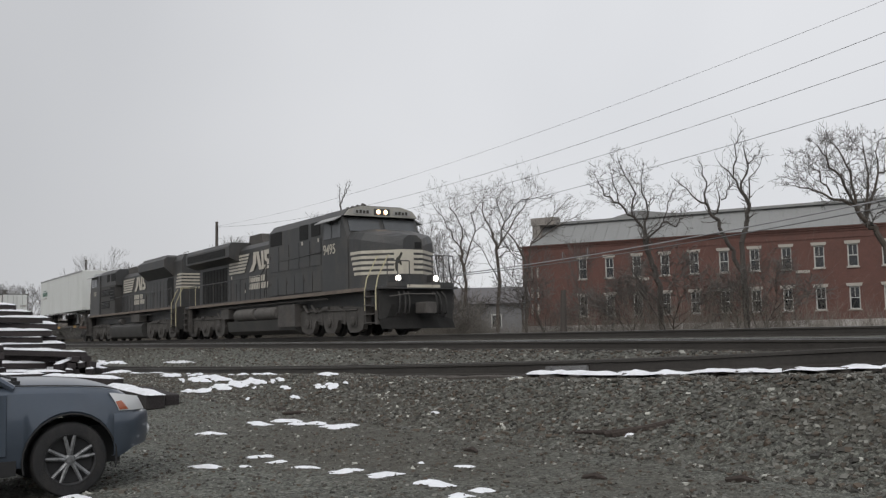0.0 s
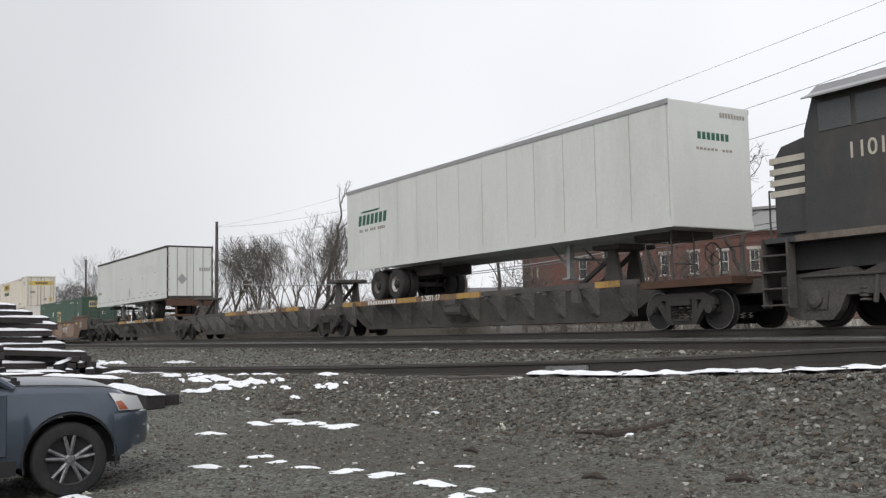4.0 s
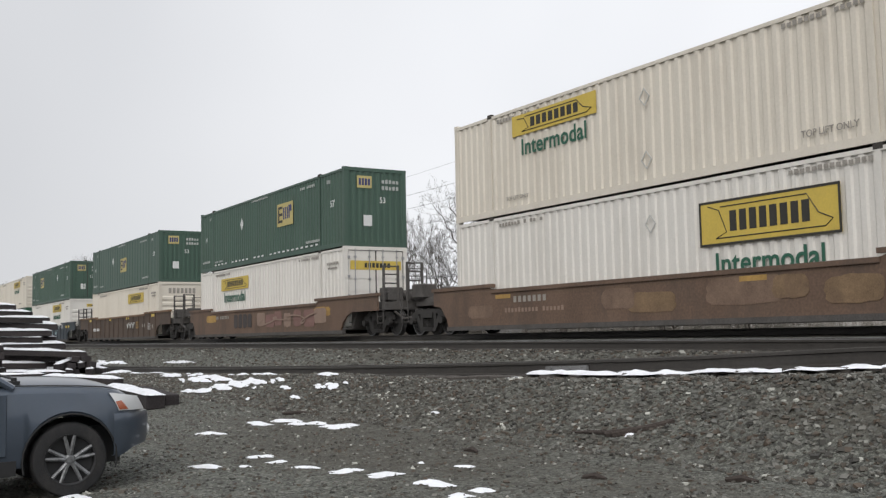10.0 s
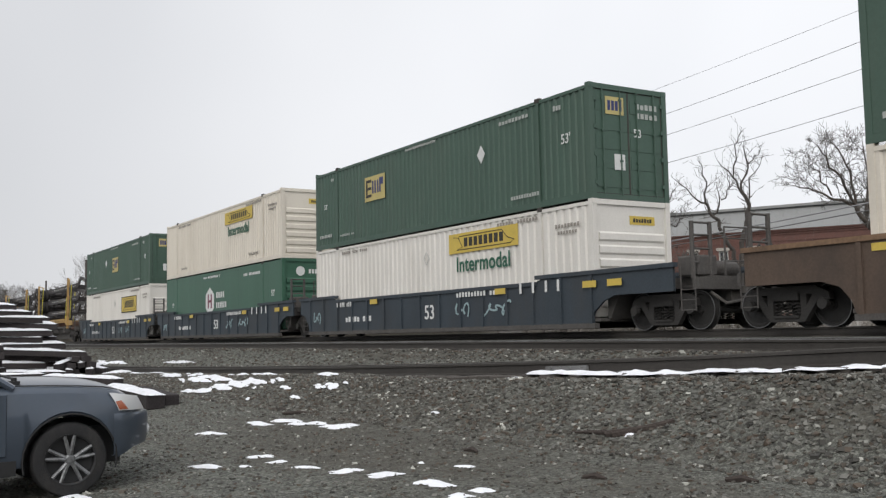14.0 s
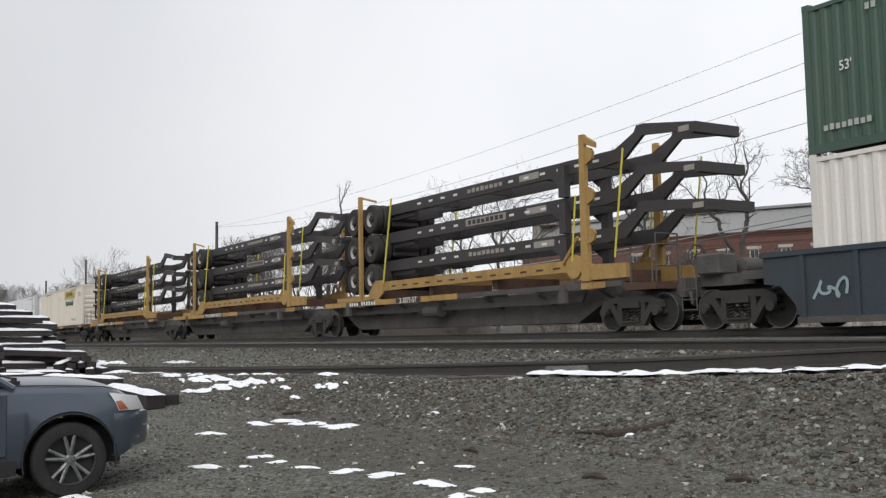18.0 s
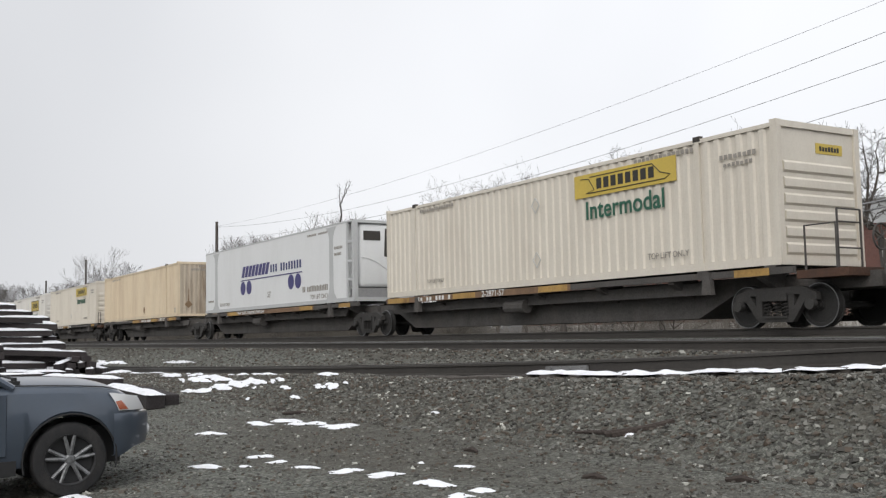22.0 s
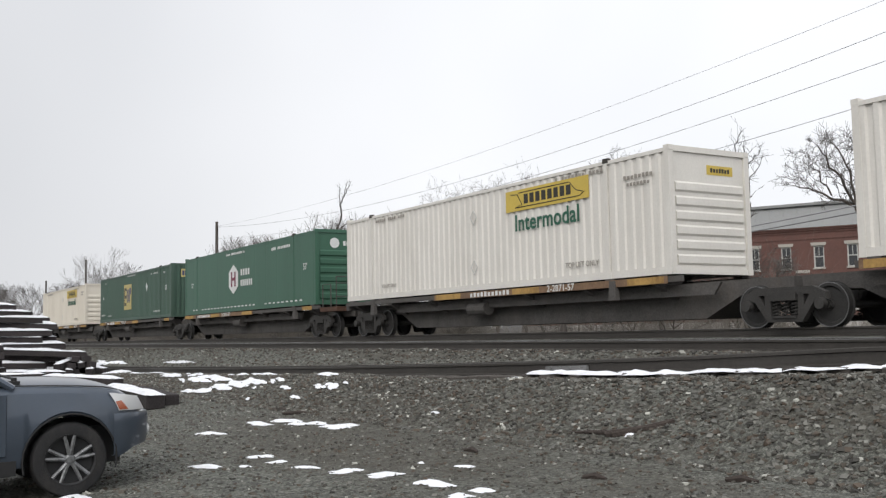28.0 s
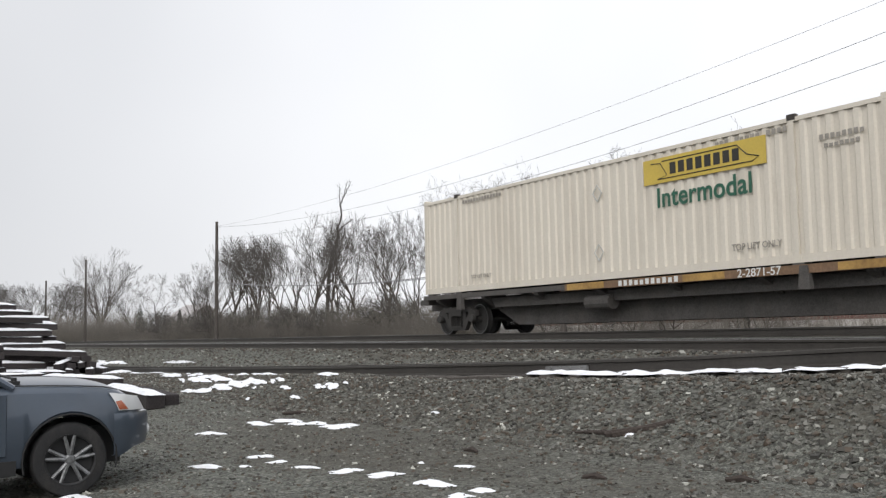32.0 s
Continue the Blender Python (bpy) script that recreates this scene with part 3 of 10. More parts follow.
def stack_edge(z):
    for (za, ya), (zb, yb) in zip(EDGE[:-1], EDGE[1:]):
        if z >= zb:
            return ya + (yb - ya) * (za - z) / (za - zb)
    return EDGE[-1][1]


for layer in range(12):
    z = 0.14 + layer * 0.203
    for k in range(3):
        jut = rng.uniform(-0.30, 0.12) - (0.5 if k == 0 and layer % 4 == 2 else 0.0)
        t = timber(pose(-33.6 - k * 0.26, stack_edge(z + 0.2) + jut, z, rng.uniform(-3, 3), rng.uniform(0.0, 2.5), 90 + rng.uniform(-5, 5)), rng, k < 2 or layer == 11, "stack of old ties")
        for c in t.children:
            if c.name.startswith("snow_cap"):
                c.scale = (1.0, rng.uniform(1.1, 1.35), rng.uniform(0.9, 1.9))
# a lower, nearer pile in front of it
for layer in range(6):
    for k in range(2):
        t = timber(pose(-28.6 - k * 0.26, 4.05 + rng.uniform(-0.2, 0.15), 0.14 + layer * 0.20, 0, rng.uniform(0, 2), 90 + rng.uniform(-4, 4)), rng, layer in (2, 5), "stack of old ties")
for x, y, z, turn in ((-27.2, 4.85, 0.40, 88), (-27.0, 4.95, 0.20, 93), (-27.4, 4.7, 0.14, 90), (-30.0, 5.9, 0.35, 80), (-30.4, 6.2, 0.16, 96)):
    timber(pose(x, y, z, 0, rng.uniform(0, 3), turn), rng, z > 0.3, "stack of old ties")
# the loose heap by the spur's low end: some along the line, some end-on
for x, y, z, turn, tip, show in [(a, b - 0.75, c_, d, e, f) for a, b, c_, d, e, f in ((-33.2, 7.9, 0.86, 84, 3, True), (-32.4, 7.2, 0.34, -12, 0, True), (-32.7, 7.5, 0.33, 8, 0, False), (-32.5, 7.85, 0.34, -20, 2, True), (-32.9, 8.15, 0.36, 14, 0, False), (-32.6, 7.35, 0.53, 4, -3, False), (-32.8, 7.7, 0.54, -8, 4, True),
                                 (-32.7, 8.0, 0.55, 16, 2, False), (-32.9, 7.5, 0.73, -14, 3, False), (-32.8, 7.85, 0.74, 10, -3, False), (-33.0, 8.45, 0.34, 40, 3, True), (-32.5, 6.9, 0.52, -30, 6, True))]:
    timber(pose(x, y, z, rng.uniform(-12, 12), tip, turn), rng, show, "loose heap of old ties")
for x, y, rx in ((-32.3, 7.95, 0.4), (-32.6, 8.15, 0.3), (-32.0, 5.9, 0.3)):
    snow_patch(x, y, rx, 0.5, int(x * -10), 0.10)
# heavier timbers lying just past the car's nose
for x, y, z, turn, size, cap in ((-17.15, 4.84, 0.20, -1, 1.35, 0.9), (-17.5, 5.22, 0.22, -3, 1.1, 0), (-23.4, 5.75, 0.30, 20, 1.2, 0.9)):
    t = timber(pose(x, y, z, 0, 1.0, turn) @ Matrix.Scale(size, 4), rng, cap > 0, "ties by the car")
    for c in t.children:
        if cap and c.name.startswith("snow_cap"):
            c.scale.z = cap


def broken_log():
    """A snapped branch: a thick stub on the stones and a thin dark strip of bark."""
    x, y = LOG_AT
    z = ground_z(x, y)
    ob = thing("broken_log", "broken brown log lying on the ballast slope", "log", at=pose(x, y, z))
    bm = bmesh.new()
    pts = []
    for u, v in ((0.00, -0.03), (0.10, -0.02), (0.24, 0.03), (0.38, 0.09), (0.50, 0.16), (0.62, 0.24)):
        pts.append((u, v, ground_z(x + u, y + v) - z + 0.022))
    rad = (0.036, 0.050, 0.040, 0.036, 0.034, 0.026)
    for (a, b), (r1, r2) in zip(zip(pts[:-1], pts[1:]), zip(rad[:-1], rad[1:])):
        rod(bm, a, b, r1, 9, r2)
    for v in bm.verts:
        v.co += Vector([0.014 * noise.noise(v.co * 14 + Vector((k, 0, 0))) for k in (0, 9, 17)])
    part("trunk_piece", bm, BROKEN_WOOD, ob)
    bm = bmesh.new()
    ends = [(u, v, ground_z(x + u, y + v) - z + 0.02) for u, v in ((-0.02, 0.0), (-0.26, -0.02), (-0.53, -0.05))]
    rod(bm, ends[0], ends[1], 0.028, 7, 0.022)
    rod(bm, ends[1], ends[2], 0.022, 7, 0.008)
    part("splinter", bm, BROKEN_WOOD, ob)


LOG_AT = (-7.31, 6.33)
broken_log()
rng = random.Random(5)
for x, y, turn, size in ((-5.2, 5.75, 20, 0.25), (-8.2, 5.35, 5, 0.2), (-13.6, 5.9, 40, 0.5), (-14.5, 6.0, 10, 0.45), (-4.9, 4.9, 70, 0.3), (-6.2, 5.2, 15, 0.22)):
    bm = bmesh.new()
    rod(bm, (-size / 2, 0, 0), (0, 0.02, 0.015), 0.02, 6, 0.03)
    rod(bm, (0, 0.02, 0.015), (size / 2, 0, 0.005), 0.03, 6, 0.01)
    ob = new("wood_scrap", finish("wood_scrap", bm, BROKEN_WOOD))
    ob.matrix_basis = pose(x, y, rough_z(x, y) + 0.01, 0, 0, turn)
    tagged(ob, "splintered brown scrap of wood on gravel", "wood scrap", "wood scraps")


# ---- the parked estate car, nose towards the tracks ----
def build_car():
    car = thing("parked_car", "slate blue estate car parked on the gravel", "car", at=pose(-9.42 - 0.80, 1.875, 0.0, 0, 0, 1.0))
    paint = surface("slate_blue_car_paint", (0.062, 0.080, 0.108), 0.32, 0.35, vary=0.05, scale=2, fine=30, bump=0.0, coat=0.6, dirt=(0.10, 0.10, 0.10), dirt_amount=0.22)
    dark = surface("black_trim_plastic", (0.018, 0.018, 0.019), 0.6, vary=0.2, scale=6, fine=40, bump=0.1)
    rubber = surface("tyre_rubber", (0.020, 0.020, 0.021), 0.85, vary=0.25, scale=8, fine=60, bump=0.25, dirt=(0.06, 0.055, 0.05), dirt_amount=0.5)
    alloy = surface("alloy_rim", (0.22, 0.225, 0.23), 0.35, 0.6, vary=0.6, scale=17, fine=50, bump=0.15, dirt=(0.03, 0.029, 0.028), dirt_amount=1.0)
    glass = glassy("tinted_car_glass", (0.02, 0.024, 0.027))
    # y runs forward from the front axle (0); the right side is +x
    def arch(y, sill):
        z = sill
        for c in (0.0, -2.525):
            d = abs(y - c)
            if d < 0.395:
                z = max(z, 0.335 + math.sqrt(0.395 ** 2 - d * d))
        return z
    def ahead(y):
        """The nose is short: what lies past the wheel is drawn in."""
        return y if y < 0.38 else 0.38 + (y - 0.38) * 0.74
    def line(v, table):
        for (a, b), (c, d) in zip(table[:-1], table[1:]):
            if v <= c:
                return b + (d - b) * max(0.0, (v - a) / (c - a))
        return table[-1][1]
    def wide(y):
        return 0.865 - 0.31 * max(0.0, (y - 0.36) / 0.52) ** 2.1 - 0.10 * max(0.0, (-3.1 - y) / 0.45) ** 2
    tops = [(-9, 0.985), (-0.5, 0.985), (0.0, 0.970), (0.3, 0.945), (0.45, 0.912), (0.55, 0.878), (0.65, 0.835), (0.75, 0.775), (0.83, 0.715), (0.88, 0.65)]
    lows = [(-9, 0.235), (0.36, 0.30), (0.65, 0.40), (0.88, 0.42)]
    ys = sorted(set([0.88, 0.86, 0.83, 0.79, 0.75, 0.70, 0.65, 0.60, 0.55, 0.50, 0.45, -0.55, -0.8, -1.1, -1.4, -1.7, -1.95, -3.05, -3.2, -3.35, -3.45, -3.52] + [0.40 * math.cos(math.pi * i / 14) for i in range(15)] + [-2.525 + 0.40 * math.cos(math.pi * i / 14) for i in range(15)]), reverse=True)
    bm = bmesh.new()
    rows = []
    for y in ys:
        half, top, low = wide(y), line(y, tops), line(y, lows)
        f = max(0.0, min(1.0, (y - 0.2) / 0.68))
        crown = 0.062 * (1 - f) + 0.012
        zl = arch(y, low)
        z1 = min(max(zl + 0.02, 0.50), top - 0.12)
        z2 = min(max(z1 + 0.01, 0.78), top - 0.07)
        sec = [(half - 0.015, zl), (half, max(zl + 0.01, min(0.44, z1 - 0.01))), (half + 0.012, z1 + 0.01), (half + 0.004, z2), (half - 0.018, top - 0.055), (half - 0.065, top - 0.008), (half - 0.16, top + crown * 0.35), (half * 0.45, top + crown * 0.85), (0, top + crown)]
        pts = [(x, ahead(y), z) for x, z in sec] + [(-x, ahead(y), z) for x, z in sec[-2::-1]]
        rows.append([bm.verts.new(p) for p in pts])
    for a, b in zip(rows[:-1], rows[1:]):
        for i in range(len(a) - 1):
            bm.faces.new((a[i], a[i + 1], b[i + 1], b[i]))
    bm.faces.new(rows[0])
    bm.faces.new(rows[-1][::-1])
    body = part("body", bm, paint, car, smooth=True)
    bm = bmesh.new()                                # floor and wheel housings
    box(bm, -0.60, 0.60, -3.4, 0.50, 0.26, 0.60)
    box(bm, -0.80, 0.80, -2.05, -0.48, 0.22, 0.5)
    part("underbody", bm, dark, car)
    # hood edge line
    bm = bmesh.new()
    for s in (-1, 1):
        rail_line(bm, [(s * (wide(y) - 0.085), y, line(y, tops) + 0.012) for y in (-0.5, -0.2, 0.1, 0.3, 0.42)], 0.006, 5)
    part("hood_seam", bm, dark, body)
    # cabin
    bm = bmesh.new()
    ring = lambda z, half, y0, y1: [(half, y0, z), (half, y1, z), (-half, y1, z), (-half, y0, z)]
    lowr, topr = ring(0.995, 0.80, -0.50, -3.42), ring(1.46, 0.58, -1.22, -3.12)
    lo, hi = [bm.verts.new(p) for p in lowr], [bm.verts.new(p) for p in topr]
    for i in range(4):
        bm.faces.new((lo[i], lo[(i + 1) % 4], hi[(i + 1) % 4], hi[i]))
    part("window_glass", bm, glass, car, "dark tinted glass")
    bm = bmesh.new()
    soft_box(bm, -0.60, 0.60, -3.15, -1.24, 1.45, 1.52, 0.03)
    roof = part("roof", bm, paint, car, smooth=True)
    bm = bmesh.new()
    for s in (-1, 1):
        rod(bm, (s * 0.50, -1.4, 1.56), (s * 0.50, -3.0, 1.56), 0.018, 8)
        for y in (-1.45, -2.2, -2.95):
            rod(bm, (s * 0.50, y, 1.50), (s * 0.50, y, 1.56), 0.016, 6)
    part("roof_rail", bm, dark, roof)
    for s in (-1, 1):
        for (y0, y1), n in (((-0.47, -1.22), "front_pillar"), ((-1.72, -1.80), "door_pillar"), ((-2.62, -2.62), "door_pillar"), ((-3.44, -3.10), "rear_pillar")):
            bm = bmesh.new()
            rod(bm, (s * 0.805, y0, 0.97), (s * 0.585, y1, 1.47), 0.035, 8)
            part(n, bm, paint, car)
    bm = bmesh.new()                                # scuttle and wipers at the windscreen's foot
    box(bm, -0.72, 0.72, -0.58, -0.40, 1.00, 1.035)
    cowl = part("cowl", bm, dark, car)
    for y0, x0 in ((-0.44, 0.66), (-0.44, -0.1)):
        bm = bmesh.new()
        rod(bm, (x0, y0, 1.05), (x0 - 0.55, y0 - 0.08, 1.09), 0.012, 6)
        rod(bm, (x0, y0, 1.02), (x0, y0, 1.065), 0.025, 8)
        part("wiper", bm, dark, cowl)
    # doors as shut lines and handles on the side
    for s in (-1, 1):
        for y0, y1 in ((-0.53, -1.60), (-1.64, -2.30)):
            bm = bmesh.new()
            prism(bm, [(y1, 0.40), (y0, 0.40), (y0, 0.93), (y1, 0.93)], s * 0.868, s * 0.884, "x")
            bmesh.ops.bevel(bm, geom=bm.edges[:], offset=0.006, segments=1, affect="EDGES")
            door = part("door", bm, paint, car)
            bm = bmesh.new()
            soft_box(bm, s * 0.90 - 0.018, s * 0.90 + 0.018, y1 + 0.06, y1 + 0.26, 0.83, 0.865, 0.012)
            part("handle", bm, paint, door)
        bm = bmesh.new()
        box(bm, s * 0.862 - 0.012, s * 0.862 + 0.02, -2.1, -0.45, 0.235, 0.36)
        part("side_sill", bm, dark, car)
        bm = bmesh.new()
        soft_box(bm, s * 0.93 - 0.09, s * 0.93 + 0.09, -0.86, -0.74, 0.98, 1.12, 0.03)
        part("door_mirror", bm, dark if s > 0 else paint, car)
        # arch lips
        for c in (0.0, -2.525):
            bm = bmesh.new()
            pts = [(s * 0.872, c + 0.40 * math.cos(a), 0.335 + 0.40 * math.sin(a)) for a in [math.pi * (i / 16 * 1.16 - 0.08) for i in range(17)]]
            rail_line(bm, pts, 0.009, 6)
            part("wheel_arch_lip", bm, dark, car)
    # bumper, grille, lamps
    plan = [(wide(y), y) for y in (0.37, 0.45, 0.52, 0.59, 0.66, 0.72, 0.77, 0.81, 0.845, 0.87)] + [(0.42, 0.893), (0.2, 0.905), (0.0, 0.908)]
    plan = plan + [(-x, y) for x, y in plan[-2::-1]]
    bm = bmesh.new()
    rows = []
    for i, (x, y) in enumerate(plan):
        (xa, ya), (xb, yb) = plan[max(i - 1, 0)], plan[min(i + 1, len(plan) - 1)]
        nx, ny = (yb - ya), -(xb - xa)
        k = math.hypot(nx, ny)
        nx, ny = nx / k, ny / k
        low = line(y, [(0.36, 0.33), (0.62, 0.445), (0.91, 0.43)])
        rows.append([bm.verts.new((x + nx * o, ahead(y) + ny * o, z)) for o, z in ((-0.05, low), (0.004, low + 0.006), (0.014, low + 0.05), (0.020, 0.56), (0.022, 0.62), (0.018, 0.69), (0.008, 0.715), (-0.05, 0.72))])
    for a, b in zip(rows[:-1], rows[1:]):
        for i in range(7):
            bm.faces.new((a[i], a[i + 1], b[i + 1], b[i]))
    bumper = part("front_bumper", bm, paint, car, smooth=True)
    bm = bmesh.new()
    soft_box(bm, -0.52, 0.52, 0.73, 0.785, 0.47, 0.66, 0.02)
    part("air_intake", bm, dark, bumper)
    bm = bmesh.new()
    soft_box(bm, -0.36, 0.36, 0.66, 0.745, 0.725, 0.79, 0.015)
    part("grille", bm, dark, car)
    lens, amber = glassy("clear_lamp_lens", (0.60, 0.61, 0.62), 0.12), glassy("orange_indicator_lens", (0.34, 0.10, 0.05), 0.2)

    def lamp_patch(s, y_low, y_high, z_low, z_high, out, m, name, parent, label):
        """A lens that follows the body's corner between two slanting ends."""
        bm = bmesh.new()
        grid = [[], []]
        for side, o in enumerate((out, out - 0.03)):
            for j in range(5):
                v = j / 4
                y0, y1 = y_low[0] + (y_high[0] - y_low[0]) * v, y_low[1] + (y_high[1] - y_low[1]) * v
                row = []
                for i in range(9):
                    u = i / 8
                    y = y0 + (y1 - y0) * u
                    z = (z_low[0] + (z_low[1] - z_low[0]) * u) * (1 - v) + (z_high[0] + (z_high[1] - z_high[0]) * u) * v
                    row.append(bm.verts.new((s * (wide(y) + o - 0.020 * v * v), ahead(y) + o * u, z)))
                grid[side].append(row)
        for g in grid:
            for a, b in zip(g[:-1], g[1:]):
                for i in range(8):
                    bm.faces.new((a[i], a[i + 1], b[i + 1], b[i]))
        ring = lambda g: g[0] + [r[-1] for r in g[1:]] + g[-1][-2::-1] + [r[0] for r in g[-2:0:-1]]
        p, q = ring(grid[0]), ring(grid[1])
        for i in range(len(p)):
            bm.faces.new((p[i], p[(i + 1) % len(p)], q[(i + 1) % len(p)], q[i]))
        return part(name, bm, m, parent, label, smooth=True)

    for s in (-1, 1):
        lamp = lamp_patch(s, (0.43, 0.78), (0.33, 0.66), (0.742, 0.735), (0.905, 0.862), 0.018, lens, "headlight", car, "clear headlight with an orange corner")
        lamp_patch(s, (0.435, 0.515), (0.36, 0.415), (0.750, 0.752), (0.86, 0.845), 0.022, amber, "indicator", lamp, "orange indicator")
        bm = bmesh.new()
        lathe(bm, [(0.05, 0), (0.05, 0.03), (0.035, 0.04)], (s * 0.52, 0.745, 0.54), "y", 14)
        part("fog_lamp", bm, lens, bumper)
        bm = bmesh.new()
        soft_box(bm, s * 0.66 - 0.12, s * 0.66 + 0.12, -3.56, -3.48, 0.75, 1.0, 0.02)
        part("tail_light", bm, surface("red_tail_lens", (0.25, 0.01, 0.01), 0.2, vary=0.05), car)
    # wheels
    for y in (0.0, -2.525):
        for s in (-1, 1):
            bm = bmesh.new()
            lathe(bm, [(0.205, -0.105), (0.27, -0.11), (0.308, -0.10), (0.323, -0.075), (0.325, 0.0), (0.323, 0.075), (0.308, 0.10), (0.27, 0.11), (0.205, 0.105)], (s * 0.762, y, 0.336), "x", 40)
            tyre = part("wheel", bm, rubber, car, "black tyre on a spoked alloy rim", smooth=True)
            bm = bmesh.new()
            o = s * 0.062
            lathe(bm, [(0.222, o + s * 0.045), (0.222, o + s * 0.052), (0.205, o + s * 0.045), (0.200, o), (0.06, o - s * 0.01)] if s > 0 else [(0.222, o + s * 0.045), (0.222, o + s * 0.052), (0.205, o + s * 0.045), (0.200, o), (0.06, o - s * 0.01)], (s * 0.762, y, 0.336), "x", 36)
            part("rim_well", bm, dark, tyre)
            bm = bmesh.new()
            cx = s * (0.762 + 0.092)
            for k in range(5):
                for off in (-0.13, 0.13):
                    a = 2 * math.pi * k / 5 + off + 0.35
                    b = 2 * math.pi * k / 5 + off * 1.55 + 0.35
                    p, q = Vector((cx, y + 0.045 * math.cos(a), 0.336 + 0.045 * math.sin(a))), Vector((cx + s * 0.010, y + 0.212 * math.cos(b), 0.336 + 0.212 * math.sin(b)))
                    rod(bm, p, q, 0.020, 6, 0.016)
            lathe(bm, [(0.0001, 0), (0.045, 0.001 * s), (0.05, 0.012 * s), (0.03, 0.022 * s)], (cx - s * 0.008, y, 0.336), "x", 14)
            ring = [(cx + s * 0.008, y + 0.214 * math.cos(a), 0.336 + 0.214 * math.sin(a)) for a in [2 * math.pi * i / 32 for i in range(33)]]
            rail_line(bm, ring, 0.007, 5)
            part("rim", bm, alloy, tyre, "dull spoked alloy rim")


build_car()


# ---- the brick mill beyond the tracks ----
BRICK = surface("red_brick_wall", (0.116, 0.057, 0.047), 0.85, vary=0.22, scale=0.5, fine=9, bump=0.3, dirt=(0.085, 0.05, 0.042), dirt_amount=0.7)
METAL_ROOF = surface("grey_metal_roof", (0.255, 0.26, 0.258), 0.55, 0.2, vary=0.10, scale=0.5, fine=8, bump=0.05)
STONE_TRIM = surface("pale_stone_trim", (0.38, 0.355, 0.32), 0.85, vary=0.12, scale=3, fine=20)
WHITE_WOOD = surface("white_window_wood", (0.50, 0.50, 0.48), 0.7, vary=0.1, scale=4, fine=20)
DARK_PANE = glassy("dark_window_pane", (0.015, 0.017, 0.02))
PALE_STONE = surface("pale_foundation_stone", (0.42, 0.40, 0.38), 0.9, vary=0.35, scale=0.9, fine=7, bump=0.4, dirt=(0.16, 0.14, 0.12), dirt_amount=0.8)
GREY_STONE = surface("grey_foundation_stone", (0.26, 0.24, 0.22), 0.9, vary=0.3, scale=2, fine=9, bump=0.4)


def brick_lines(m):
    """Adds courses of brick with paler joints to the wall's material."""
    n, l = m.node_tree.nodes, m.node_tree.links
    b = n["Principled BSDF"]
    old = b.inputs["Base Color"].links[0].from_socket
    co, mp, br, mix = n.new("ShaderNodeTexCoord"), n.new("ShaderNodeMapping"), n.new("ShaderNodeTexBrick"), n.new("ShaderNodeMixRGB")
    mp.inputs["Rotation"].default_value = (radians(90), 0, 0)
    br.inputs["Scale"].default_value = 1.0
    br.inputs["Brick Width"].default_value, br.inputs["Row Height"].default_value, br.inputs["Mortar Size"].default_value = 0.22, 0.075, 0.008
    br.inputs["Color1"].default_value, br.inputs["Color2"].default_value, br.inputs["Mortar"].default_value = (0.9, 0.9, 0.9, 1), (1.15, 1.1, 1.05, 1), (1.3, 1.5, 1.6, 1)
    mix.blend_type = "MULTIPLY"
    mix.inputs["Fac"].default_value = 1.0
    l.new(co.outputs["Object"], mp.inputs["Vector"])
    l.new(mp.outputs["Vector"], br.inputs["Vector"])
    l.new(old, mix.inputs["Color1"])
    l.new(br.outputs["Color"], mix.inputs["Color2"])
    l.new(mix.outputs["Color"], b.inputs["Base Color"])


brick_lines(BRICK)


